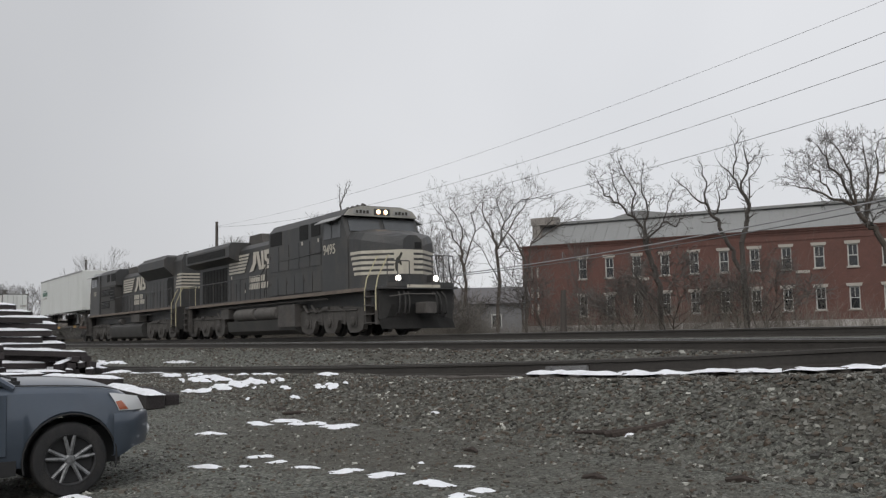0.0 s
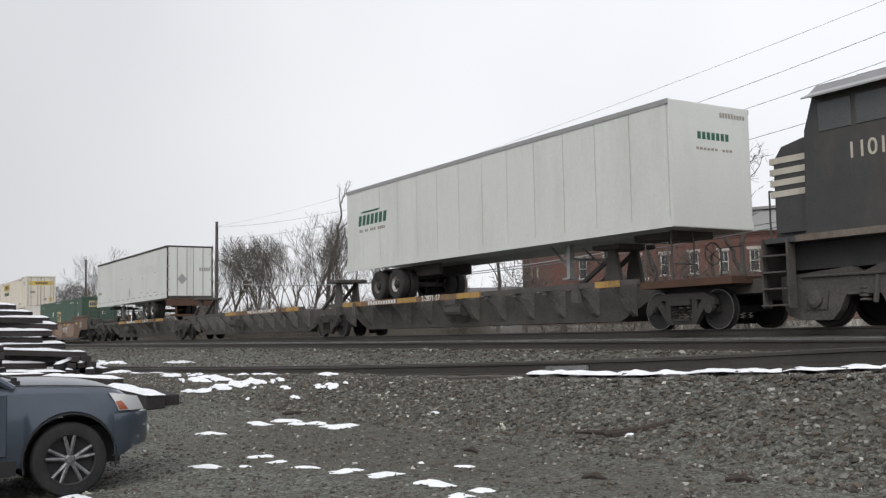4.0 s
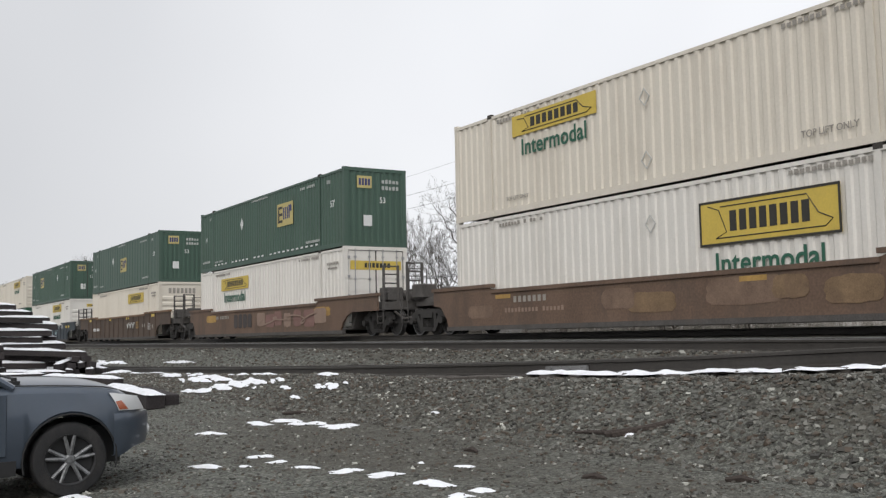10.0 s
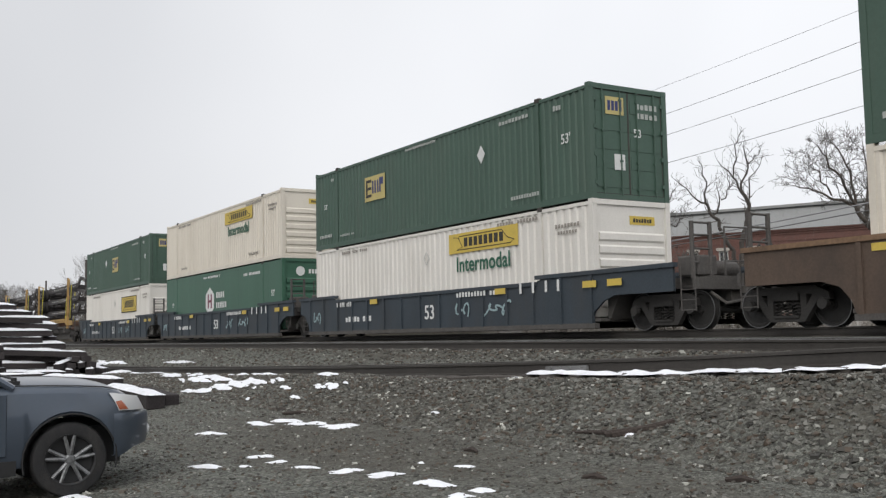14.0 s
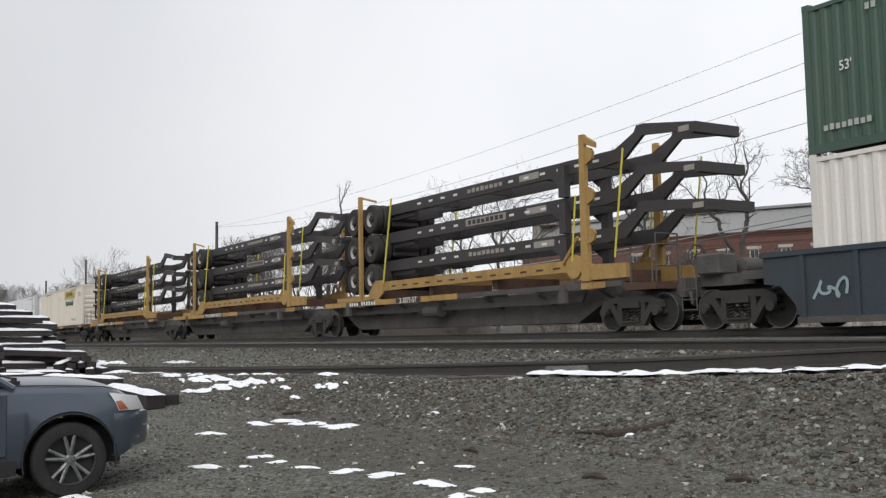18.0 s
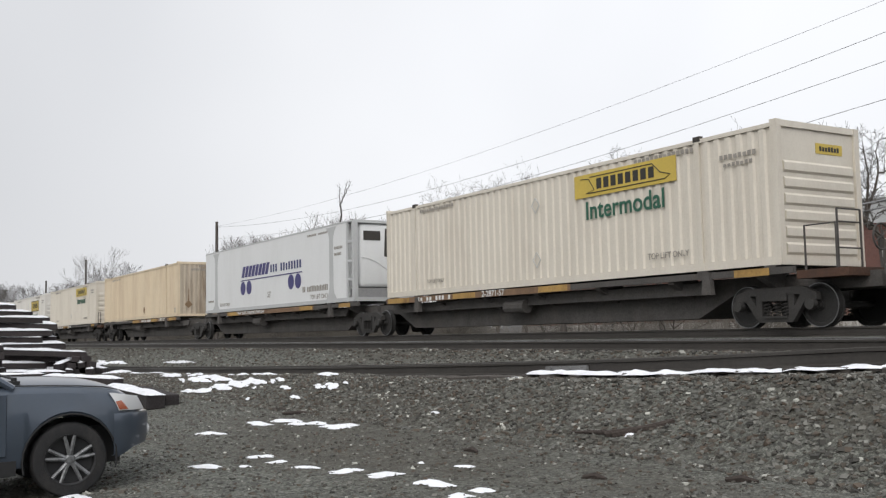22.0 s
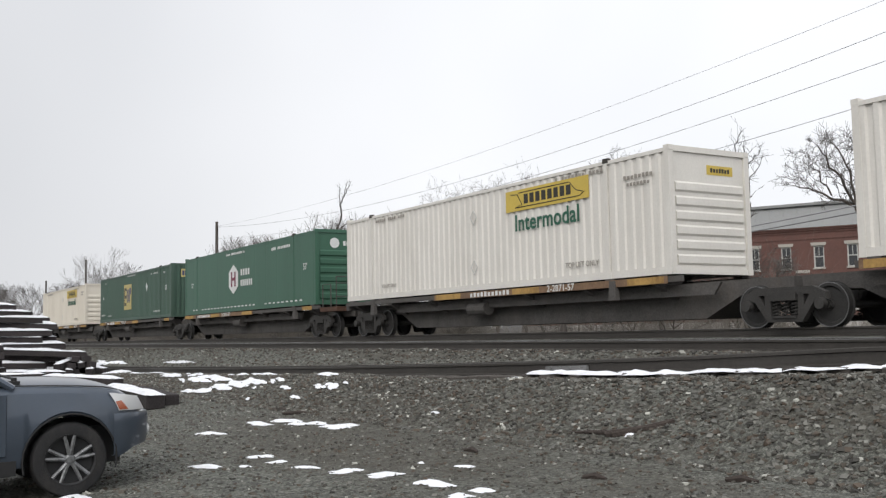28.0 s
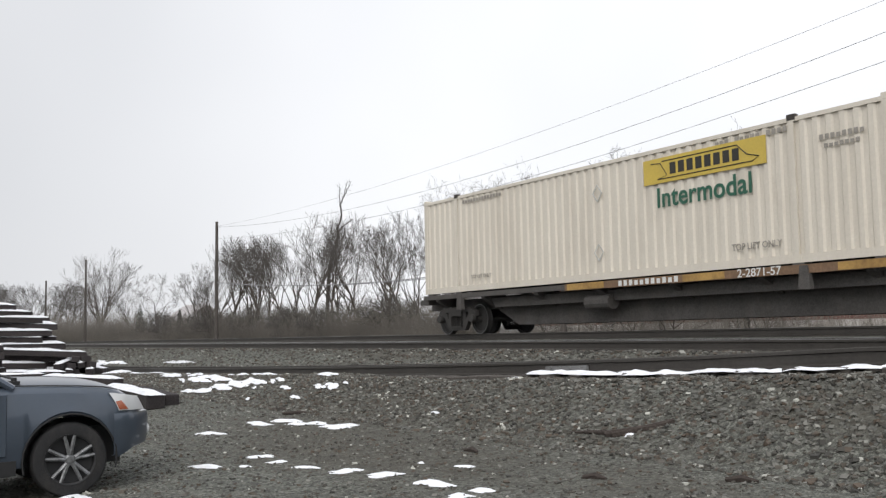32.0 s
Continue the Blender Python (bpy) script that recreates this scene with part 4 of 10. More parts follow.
def build_mill():
    """Local x runs along the front, local -y looks at the tracks; the front stands 85 m off along its normal."""
    ang = math.degrees(math.atan2(0.477, 0.879))
    mill = thing("brick_mill", "two-storey red brick mill with a grey metal roof", "building", at=Matrix.Translation((-0.477 * 85, 0.879 * 85, 0)) @ pose(0, 0, 0, 0, 0, ang))
    x0, x1, eave, base, deep = -40.05, 24.0, 9.42, 0.6, 17.0
    cols = [-34.05 + 2.545 * i for i in range(23)]
    cols = [c for c in cols if c < x1 - 2]
    rows = ((2.75, 4.55), (6.13, 7.95))
    w = 0.41
    # front wall with real openings, built from piers and bands
    bm = bmesh.new()
    zs = [base, rows[0][0], rows[0][1], rows[1][0], rows[1][1], eave]
    for i in range(0, 5, 2):
        box(bm, x0, x1, 0, 0.4, zs[i], zs[i + 1])
    for lo, hi in rows:
        edge = x0
        for c in cols:
            box(bm, edge, c - w, 0, 0.4, lo, hi)
            edge = c + w
        box(bm, edge, x1, 0, 0.4, lo, hi)
    for z, out in ((eave - 0.10, 0.22), (eave - 0.24, 0.14), (eave - 0.42, 0.07), (eave - 0.95, 0.05)):
        box(bm, x0 - out, x1, -out, 0.0, z, z + 0.10)
    part("front_wall", bm, BRICK, mill)
    bm = bmesh.new()
    box(bm, x0, x0 + 0.4, 0.4, deep, base, eave)
    box(bm, x1 - 0.4, x1, 0.4, deep, base, eave)
    box(bm, x0 + 0.4, x1 - 0.4, deep - 0.4, deep, base, eave)
    part("side_and_back_wall", bm, BRICK, mill)
    bm = bmesh.new()
    box(bm, x0 - 0.05, x1, -0.10, 0.0, base - 0.4, 1.95)
    part("foundation", bm, PALE_STONE, mill, "grey stone foundation")
    # steep lower roof and flat upper roof
    bm = bmesh.new()
    prism(bm, [(-0.25, eave), (1.7, 11.45), (deep - 1.7, 11.45), (deep + 0.25, eave)], x0 + 1.0, x1, "x")
    roof = part("roof", bm, METAL_ROOF, mill, "grey standing-seam metal roof")
    for i in range(58):
        x = x0 + 1.5 + i * 1.1
        if x < x1 - 0.2:
            bm = bmesh.new()
            prism(bm, [(-0.28, eave + 0.02), (1.67, 11.49), (1.72, 11.45), (-0.2, eave)], x, x + 0.06, "x")
            part("roof_seam", bm, METAL_ROOF, roof)
    bm = bmesh.new()
    box(bm, x0 + 1.0, x1, 1.35, 1.75, 11.40, 11.62)
    part("ridge_curb", bm, METAL_ROOF, roof)
    bm = bmesh.new()                                  # cross gable on the roof
    prism(bm, [(-33.2, 11.44), (-29.6, 12.25), (-24.0, 11.44)], 2.2, 8.0)
    part("cross_gable", bm, METAL_ROOF, roof)
    bm = bmesh.new()                                  # end stack
    box(bm, x0 + 0.9, x0 + 1.7, 0.5, 1.5, eave, 11.9)
    box(bm, x0 + 0.8, x0 + 3.2, 0.4, 1.8, 11.35, 12.05)
    part("end_parapet", bm, GREY_STONE, mill, "grey end parapet")
    # windows, one built and then repeated
    def window():
        h = 1.8
        f = bmesh.new()
        for a, b, c, d in ((-w, w, 0, 0.07), (-w, w, h - 0.09, h), (-w, -w + 0.10, 0.07, h - 0.09), (w - 0.10, w, 0.07, h - 0.09), (-w + 0.10, w - 0.10, h * 0.48, h * 0.48 + 0.07), (-0.02, 0.02, h * 0.55, h - 0.09)):
            box(f, a, b, 0.10, 0.2, c, d)
        g = bmesh.new()
        box(g, -w + 0.1, w - 0.1, 0.15, 0.17, 0.07, h - 0.09)
        s = bmesh.new()
        box(s, -w - 0.08, w + 0.08, -0.10, 0.16, -0.12, 0)
        t = bmesh.new()
        prism(t, [(-w - 0.14, h), (w + 0.14, h), (w + 0.20, h + 0.26), (-w - 0.20, h + 0.26)], -0.06, 0.08)
        return finish("window_frame", f, WHITE_WOOD), finish("pane", g, DARK_PANE), finish("window_sill", s, STONE_TRIM), finish("lintel", t, STONE_TRIM)
    fr, pane, sill, lint = window()
    for lo, hi in rows:
        for c in cols:
            m = pose(c, 0, lo)
            ob = again("window", fr, mill, m)
            again("pane", pane, ob)
            again("window_sill", sill, ob)
            again("lintel", lint, ob)
    for x, z in ((-28.4, 5.75), (-15.0, 5.75), (-2.0, 5.75)):
        bm = bmesh.new()
        box(bm, x - 0.55, x + 0.55, -0.03, 0.02, z, z + 0.24)
        part("stone_plaque", bm, STONE_TRIM, mill)
    for x in (-39.2, -38.6):                        # pale shutters and dashes on the dark end bay
        for z in (3.0, 4.6, 6.4):
            bm = bmesh.new()
            box(bm, x, x + 0.18, -0.03, 0.02, z, z + 1.0)
            part("end_bay_trim", bm, STONE_TRIM, mill)


build_mill()


def house(name, label, m, w, d, h, roof_h, wall, roof):
    ob = thing(name, label, "house", at=m)
    bm = bmesh.new()
    box(bm, 0, w, 0, d, 0, h)
    part("wall", bm, wall, ob)
    bm = bmesh.new()
    prism(bm, [(-0.4, h), (d / 2, h + roof_h), (d + 0.4, h), (d + 0.2, h - 0.15), (d / 2, h + roof_h - 0.2), (-0.2, h - 0.15)], -0.4, w + 0.4, "x")
    part("roof", bm, roof, ob)
    for i in range(max(1, int(w / 2.6))):
        x = 0.9 + i * 2.6
        if x + 0.9 < w:
            bm = bmesh.new()
            box(bm, x, x + 0.9, -0.06, 0.0, 1.1, 2.3)
            f = part("window", bm, WHITE_WOOD, ob)
            bm = bmesh.new()
            box(bm, x + 0.1, x + 0.8, -0.09, -0.05, 1.2, 2.2)
            part("pane", bm, DARK_PANE, f)
    return ob


SHINGLE = surface("dark_shingle_roof", (0.13, 0.125, 0.13), 0.9, vary=0.2, scale=1, fine=8)
house("small_house", "small grey house with a dark shingle roof", pose(-72.1, 45.2, 0.7, 0, 0, 58), 6.5, 6, 3.2, 1.5, surface("grey_siding", (0.17, 0.17, 0.175), 0.85, vary=0.1), SHINGLE)
house("frame_house", "small pale frame house with a snowy grey roof", pose(-141, 41, 0.7, 0, 0, 12), 5.0, 7, 3.3, 2.3, surface("pale_clapboard", (0.55, 0.50, 0.48), 0.85, vary=0.1), surface("snow_dusted_roof", (0.42, 0.40, 0.40), 0.9, vary=0.3, scale=0.6, fine=5))


# ---- poles and wires ----
POLE_WOOD = surface("grey_pole_wood", (0.085, 0.075, 0.068), 0.9, vary=0.3, scale=3, fine=30, bump=0.4)
CABLE = surface("black_cable", (0.15, 0.15, 0.155), 0.6, vary=0.1, bump=0)
WIRE_PALE = surface("weathered_wire", (0.16, 0.16, 0.17), 0.6, 0.3, vary=0.1, bump=0)


def pole(x, y, top, arm=True):
    ob = thing("utility_pole", "grey wooden utility pole beside the line", "utility pole", "poles along the line", at=pose(x, y, 0.5))
    bm = bmesh.new()
    rod(bm, (0, 0, 0), (0.1, 0, top - 0.5), 0.17, 10, 0.11)
    part("shaft", bm, POLE_WOOD, ob)
    if arm:
        bm = bmesh.new()
        box(bm, -0.06, 0.06, -1.1, 1.1, top - 1.3, top - 1.17)
        arm_ = part("cross_arm", bm, POLE_WOOD, ob)
        for yy in (-1.0, -0.4, 0.4, 1.0):
            bm = bmesh.new()
            lathe(bm, [(0.02, 0), (0.05, 0.03), (0.05, 0.09), (0.02, 0.12)], (0, yy, top - 1.17), "z", 8)
            part("insulator", bm, STONE_TRIM, arm_)
    return ob


pole(-75.6, 26, 10.5, False)
pole(-121.4, 26, 10.9, False)
pole(-146, 26, 9.8, False)
pole(12, 26, 11.4)
pole(-34.6, 27.5, 3.2, False)


def wire(name, label, coef, r, mat, x_from, x_to, y0=26.0):
    a, b, c = coef
    bm = bmesh.new()
    xs = np.linspace(x_from, x_to, 48)
    rail_line(bm, [(x, y0, a * x * x + b * x + c) for x in xs], r, 5)
    tagged(new(name, finish(name, bm, mat)), label, "wire", "wires on the poles")


wire("power_line", "thin pale wire high above the line", (0.000955, 0.0999, 12.243), 0.006, WIRE_PALE, -75.5, 12)
wire("power_line", "dark power wire slung between the poles", (0.001509, 0.13645, 11.775), 0.0085, CABLE, -75.5, 12)
wire("power_line", "dark power wire slung between the poles", (0.001331, 0.1210, 10.72), 0.0085, CABLE, -75.5, 12)
wire("power_line", "dark power wire slung between the poles", (0.001181, 0.10572, 9.395), 0.0095, CABLE, -75.5, 12)
wire("phone_cable", "thick pale bundled cable below the power wires", (0.001289, 0.10723, 6.4955), 0.024, surface("pale_cable_sheath", (0.30, 0.30, 0.31), 0.6, vary=0.1, bump=0), -75.5, 12)
wire("phone_cable", "black cable below the power wires", (0.001246, 0.09891, 6.1427), 0.018, CABLE, -75.5, 12)
for i, (x, z) in enumerate(((-31.0, 4.45), (-32.6, 4.4), (-36.0, 4.32))):
    bm = bmesh.new()
    rod(bm, (x, 26, z - 0.06), (x, 26, z + 0.28), 0.02, 5)
    tagged(new("cable_clip", finish("cable_clip", bm, CABLE)), "small clip on the slung cable", "cable clip", "clips on the cable")


# ---- bare winter trees ----
BARK = surface("grey_brown_bark", (0.085, 0.072, 0.062), 0.95, vary=0.35, scale=4, fine=30, bump=0.6)
BARK_DARK = surface("dark_wet_bark", (0.070, 0.062, 0.056), 0.95, vary=0.35, scale=4, fine=30, bump=0.6)
TWIG = surface("grey_twigs", (0.105, 0.097, 0.090), 0.95, vary=0.3, scale=2, fine=20, bump=0)
BRUSH = surface("grey_brown_brush", (0.195, 0.178, 0.155), 0.95, vary=0.4, scale=0.5, fine=6, bump=0)


def grow(rng, height, lean, spread_, levels, kids, trunk_r, first=0.35, up=0.25, gnarl=0.25):
    """The segments of a bare tree: (start, end, r1, r2, level). Limbs leave at an angle, bend upwards and thin out into twigs."""
    segs = []

    def limb(p, d, length, r, level):
        steps = (7, 5, 4, 3, 2)[min(level, 4)]
        pts = []
        for i in range(steps):
            d = (d + Vector((rng.gauss(0, gnarl), rng.gauss(0, gnarl), rng.gauss(0, gnarl * 0.6) + (up * 0.5 if level else 0.1))) * 0.5).normalized()
            q = p + d * (length / steps)
            k1, k2 = 1 - 0.8 * i / steps, 1 - 0.8 * (i + 1) / steps
            segs.append((p, q, r * k1, r * k2, level))
            p = q
            pts.append((p, d.copy(), r * k2))
        if level < levels:
            n = kids[level]
            for k in range(n):
                f = (first if level == 0 else 0.28) + (1 - (first if level == 0 else 0.28)) * (k + rng.random()) / n
                base, bd, br = pts[min(steps - 1, int(f * steps))]
                side = Vector((rng.gauss(0, 1), rng.gauss(0, 1), rng.gauss(0, 0.3)))
                side = (side - bd * side.dot(bd)).normalized()
                nd = (bd * (1 - spread_) + side * spread_).normalized()
                limb(base, nd, length * (0.74 - 0.34 * f) * rng.uniform(0.75, 1.2), max(br * 0.72, 0.004), level + 1)

    limb(Vector((0, 0, 0)), Vector((lean[0], lean[1], 1)).normalized(), height * 0.85, trunk_r, 0)
    return segs


def wood_meshes(segs, k, bark, thin):
    """Trunk and limbs as one mesh of round rods, the twigs as another of three-sided ones."""
    main, verts, faces = bmesh.new(), [], []
    for p, q, r1, r2, lv in segs:
        p, q = p * k, q * k
        if lv <= 1:
            rod(main, p, q, max(r1, 0.012), 8 if lv == 0 else 6, max(r2, 0.010))
            continue
        r1, r2 = max(r1, thin), max(r2, thin * 0.7)
        d = (q - p).normalized()
        s = d.orthogonal().normalized()
        u = d.cross(s)
        b = len(verts)
        for c, r in ((p, r1), (q, r2)):
            for a in (0, 2.094, 4.189):
                verts.append(c + s * math.cos(a) * r + u * math.sin(a) * r)
        faces += [(b, b + 1, b + 4, b + 3), (b + 1, b + 2, b + 5, b + 4), (b + 2, b, b + 3, b + 5)]
    mesh = bpy.data.meshes.new("crown")
    mesh.from_pydata(verts, [], faces)
    mesh.materials.append(TWIG)
    return finish("trunk", main, bark or BARK, True), mesh


def tree_meshes(seed, height=8.0, lean=(0, 0), spread_=0.55, levels=4, kids=(6, 5, 4, 3), trunk_r=0.16, first=0.35, up=0.25, gnarl=0.25, bark=None, thin=0.0075):
    segs = grow(random.Random(seed), height, lean, spread_, levels, kids, trunk_r, first, up, gnarl)
    top = max(max(s[0].z, s[1].z) for s in segs)
    return wood_meshes(segs, height / top, bark, thin)


def shaped_tree(seed, limbs, reach=1.6, twigs=3, levels=3, up=0.35, gnarl=0.35, bark=None, thin=0.006):
    """A tree known by its main limbs: each is a line of (sideways, height) with a start and end radius; side shoots and twigs grow from them."""
    rng = random.Random(seed)
    segs = []

    def shoot(p, d, length, r, level):
        steps, at = 4, []
        for i in range(steps):
            d = (d + Vector((rng.gauss(0, gnarl), rng.gauss(0, gnarl), rng.gauss(0, gnarl) + up * 0.5)) * 0.5).normalized()
            q = p + d * (length / steps)
            segs.append((p, q, r * (1 - 0.2 * i), r * (0.8 - 0.2 * i) + 0.002, level))
            p = q
            at.append((p, d.copy()))
        if level < levels + 1:
            for i in range(twigs):
                q, e = at[rng.randrange(1, steps)]
                side = Vector((rng.gauss(0, 1), rng.gauss(0, 0.8), rng.gauss(0, 0.5)))
                side = (side - e * side.dot(e)).normalized()
                shoot(q, (e * 0.55 + side * 0.6).normalized(), length * rng.uniform(0.4, 0.75), max(r * 0.55, 0.004), level + 1)

    depth = {}
    for n, (pts, r0, r1) in enumerate(limbs):
        y = depth.get(pts[0], 0.0)
        drift = 0.0 if n == 0 else rng.uniform(-0.35, 0.35)
        line = []
        for (ua, za), (ub, zb) in zip(pts[:-1], pts[1:]):
            for i in range(3):
                line.append((ua + (ub - ua) * i / 3, za + (zb - za) * i / 3))
        line.append(pts[-1])
        path = []
        for i, (u, z) in enumerate(line):
            y += drift * 0.25 if i else 0.0
            wob = 0.05 if i and i < len(line) - 1 else 0.0
            path.append(Vector((u + rng.gauss(0, wob), y, z + rng.gauss(0, wob))))
            depth[(u, z)] = y
        m = len(path) - 1
        r0, r1 = r0 * 0.62, r1 * 0.62
        for i in range(m):
            ra, rb = r0 + (r1 - r0) * i / m, r0 + (r1 - r0) * (i + 1) / m
            segs.append((path[i], path[i + 1], ra, rb, 0 if n == 0 else 1))
            if (n and i) or (n == 0 and i > m * 0.5):
                d = (path[i + 1] - path[i]).normalized()
                for _ in range(2 if n else 1):
                    side = Vector((rng.gauss(0, 1), rng.gauss(0, 0.8), rng.gauss(0.2, 0.5)))
                    side = (side - d * side.dot(d)).normalized()
                    shoot(path[i], (d * 0.5 + side * 0.7).normalized(), reach * rng.uniform(0.5, 1.0), max(rb * 0.5, 0.010), 2)
        if n:
            d = (path[-1] - path[-2]).normalized()
            for _ in range(2):
                shoot(path[-1], d, reach * rng.uniform(0.2, 0.4), max(r1 * 0.6, 0.006), 2)
    return wood_meshes(segs, 1.0, bark, thin)


def plant(meshes, x, y, scale=1.0, turn=0, label="bare leafless tree with grey bark", group="bare trees along the line"):
    ob = new("tree")
    ob.matrix_basis = pose(x, y, ground_z(x, y) - 0.05, 0, 0, turn) @ Matrix.Scale(scale, 4)
    tagged(ob, label, "tree", group)
    again("trunk", meshes[0], ob)
    tagged(again("crown", meshes[1], ob), "bare branches and twigs")


# the trees before the mill and the tall dead one stand out one by one: their main limbs are given
round_tree = shaped_tree(3, [([(0.00, 0.00), (-0.20, 2.73), (-0.41, 3.61), (-0.63, 4.76), (-0.71, 5.20)], 0.2, 0.15),
    ([(-0.71, 5.20), (-1.20, 5.76), (-1.78, 6.34), (-2.37, 6.78), (-2.71, 7.49)], 0.1, 0.03),
    ([(-1.20, 5.76), (-1.05, 6.78), (-1.49, 7.49), (-1.85, 8.37)], 0.07, 0.02),
    ([(-0.71, 5.20), (-0.49, 6.20), (-0.78, 7.08), (-0.63, 7.93)], 0.09, 0.02),
    ([(-0.63, 4.76), (0.10, 5.47), (0.61, 5.39), (1.02, 5.95)], 0.08, 0.02),
    ([(0.10, 5.47), (0.39, 6.34), (0.66, 6.93)], 0.05, 0.015),
    ([(-1.78, 6.34), (-2.00, 7.10), (-2.15, 7.71)], 0.05, 0.015)], 0.85, 3, 3, bark=BARK_DARK)
dead_tree = shaped_tree(14, [([(0.00, 0.00), (-0.18, 3.24), (-0.11, 4.57), (0.11, 5.13), (0.13, 5.73), (-0.13, 6.24)], 0.19, 0.11),
    ([(-0.13, 6.24), (-0.36, 6.82), (-0.93, 7.57)], 0.08, 0.02),
    ([(-0.13, 6.24), (0.13, 7.22), (0.04, 8.26)], 0.08, 0.02),
    ([(-0.36, 6.82), (-0.29, 7.99), (-0.16, 8.52)], 0.05, 0.015),
    ([(0.13, 5.73), (0.24, 6.68), (0.71, 7.55)], 0.06, 0.015),
    ([(0.13, 7.22), (0.44, 7.57), (0.62, 7.86)], 0.04, 0.012)], 0.7, 2, 2, bark=BARK_DARK)
lean_tree = shaped_tree(25, [([(0.00, 0.00), (-0.22, 3.02), (-0.49, 3.91), (-0.82, 4.60), (-1.22, 5.37), (-1.49, 5.91)], 0.17, 0.09),
    ([(-1.49, 5.91), (-2.02, 6.30), (-2.66, 6.95)], 0.07, 0.018),
    ([(-1.49, 5.91), (-1.42, 6.82), (-1.69, 7.61)], 0.07, 0.018),
    ([(-1.22, 5.37), (-0.82, 6.04), (-0.95, 6.82)], 0.06, 0.015),
    ([(-0.82, 6.04), (-0.49, 6.57), (-0.58, 7.02)], 0.04, 0.012)], 0.7, 2, 2, bark=BARK_DARK)
thick_tree = shaped_tree(92, [([(0.72, 0.00), (0.52, 2.85), (0.04, 4.10), (-0.35, 4.37), (-0.64, 4.95)], 0.2, 0.13),
    ([(-0.64, 4.95), (-1.42, 5.37), (-2.19, 5.66), (-2.68, 5.80)], 0.09, 0.02),
    ([(-0.64, 4.95), (-1.22, 5.96), (-1.80, 6.63), (-2.25, 7.08)], 0.09, 0.02),
    ([(-0.64, 4.95), (-0.74, 6.15), (-1.13, 7.02), (-1.32, 7.22)], 0.08, 0.02),
    ([(-0.35, 4.37), (-0.25, 6.15), (-0.35, 7.22)], 0.09, 0.02),
    ([(-0.35, 4.37), (0.23, 6.15), (0.43, 7.31)], 0.09, 0.02),
    ([(-1.42, 5.37), (-1.90, 6.15), (-2.15, 6.54)], 0.05, 0.015),
    ([(0.23, 6.15), (0.91, 6.34), (1.49, 6.15)], 0.06, 0.015)], 0.9, 4, 3)
crook_tree = shaped_tree(31, [([(0.00, 0.00), (0.32, 3.08), (0.29, 4.69), (0.13, 5.65)], 0.17, 0.11),
    ([(0.13, 5.65), (-0.51, 6.61), (-1.00, 7.58), (-1.41, 8.15)], 0.08, 0.02),
    ([(0.13, 5.65), (0.19, 6.93), (-0.35, 7.90), (-0.51, 8.47)], 0.08, 0.02),
    ([(0.29, 4.69), (0.93, 6.61), (0.77, 7.58), (1.35, 8.38)], 0.08, 0.02),
    ([(0.32, 3.08), (-0.67, 4.37), (-1.32, 5.33)], 0.06, 0.02)], 1.4, 3, 3)
crook_tree_b = shaped_tree(47, [([(0.00, 0.00), (0.12, 3.51), (0.06, 5.33), (-0.18, 6.24)], 0.17, 0.11),
    ([(-0.18, 6.24), (-0.70, 7.45), (-0.61, 8.30)], 0.08, 0.02),
    ([(0.06, 5.33), (0.52, 6.85), (0.06, 7.91), (0.36, 8.51)], 0.08, 0.02),
    ([(0.06, 5.33), (1.12, 7.00), (1.73, 7.91), (2.18, 8.51)], 0.08, 0.02),
    ([(0.52, 6.85), (1.42, 8.06), (2.79, 8.12)], 0.06, 0.018),
    ([(0.12, 3.51), (-0.55, 5.03), (-1.30, 5.94)], 0.06, 0.018)], 1.4, 3, 3)
edge_tree = shaped_tree(53, [([(0.00, 0.00), (-0.06, 3.38), (-0.15, 4.83), (-0.44, 5.41)], 0.16, 0.09),
    ([(-0.06, 3.38), (0.29, 5.41), (1.31, 6.58), (2.04, 7.45)], 0.08, 0.02),
    ([(0.29, 5.41), (1.75, 6.34), (3.06, 7.01)], 0.06, 0.018),
    ([(-0.44, 5.41), (-1.16, 6.29), (-1.46, 6.87)], 0.06, 0.018)], 1.3, 3, 3)
snag = shaped_tree(85, [([(0.00, 0.00), (0.29, 5.15), (0.61, 6.38), (0.94, 7.61), (1.02, 8.43), (1.27, 9.45), (1.19, 10.39), (1.47, 11.08), (1.72, 12.11)], 0.24, 0.03),
    ([(1.02, 8.43), (1.51, 8.92), (2.09, 9.37)], 0.1, 0.04),
    ([(1.19, 10.39), (1.15, 11.29), (1.02, 11.78)], 0.06, 0.02),
    ([(1.47, 11.08), (1.84, 11.62), (1.92, 12.11)], 0.05, 0.02)], 0.5, 1, 1, bark=BARK_DARK)
fork_tree = tree_meshes(31, 8.6, (0.03, 0), 0.36, 4, (9, 5, 4, 3), 0.13, 0.32, 0.50, 0.30, BARK, thin=0.008)
fork_tree_b = tree_meshes(47, 8.6, (-0.05, 0), 0.36, 4, (9, 5, 4, 3), 0.12, 0.30, 0.50, 0.30, BARK, thin=0.008)
fine_tree = tree_meshes(52, 9.0, (0, 0), 0.32, 4, (10, 5, 4, 3), 0.10, 0.25, 0.5, 0.22, BARK, thin=0.008)
fine_tree_b = tree_meshes(63, 9.0, (0.04, 0), 0.32, 4, (10, 5, 4, 3), 0.10, 0.25, 0.5, 0.22, BARK, thin=0.008)
fan_tree = tree_meshes(71, 13.0, (0, 0), 0.40, 4, (11, 6, 4, 3), 0.20, 0.08, 0.40, 0.14, BARK, thin=0.010)
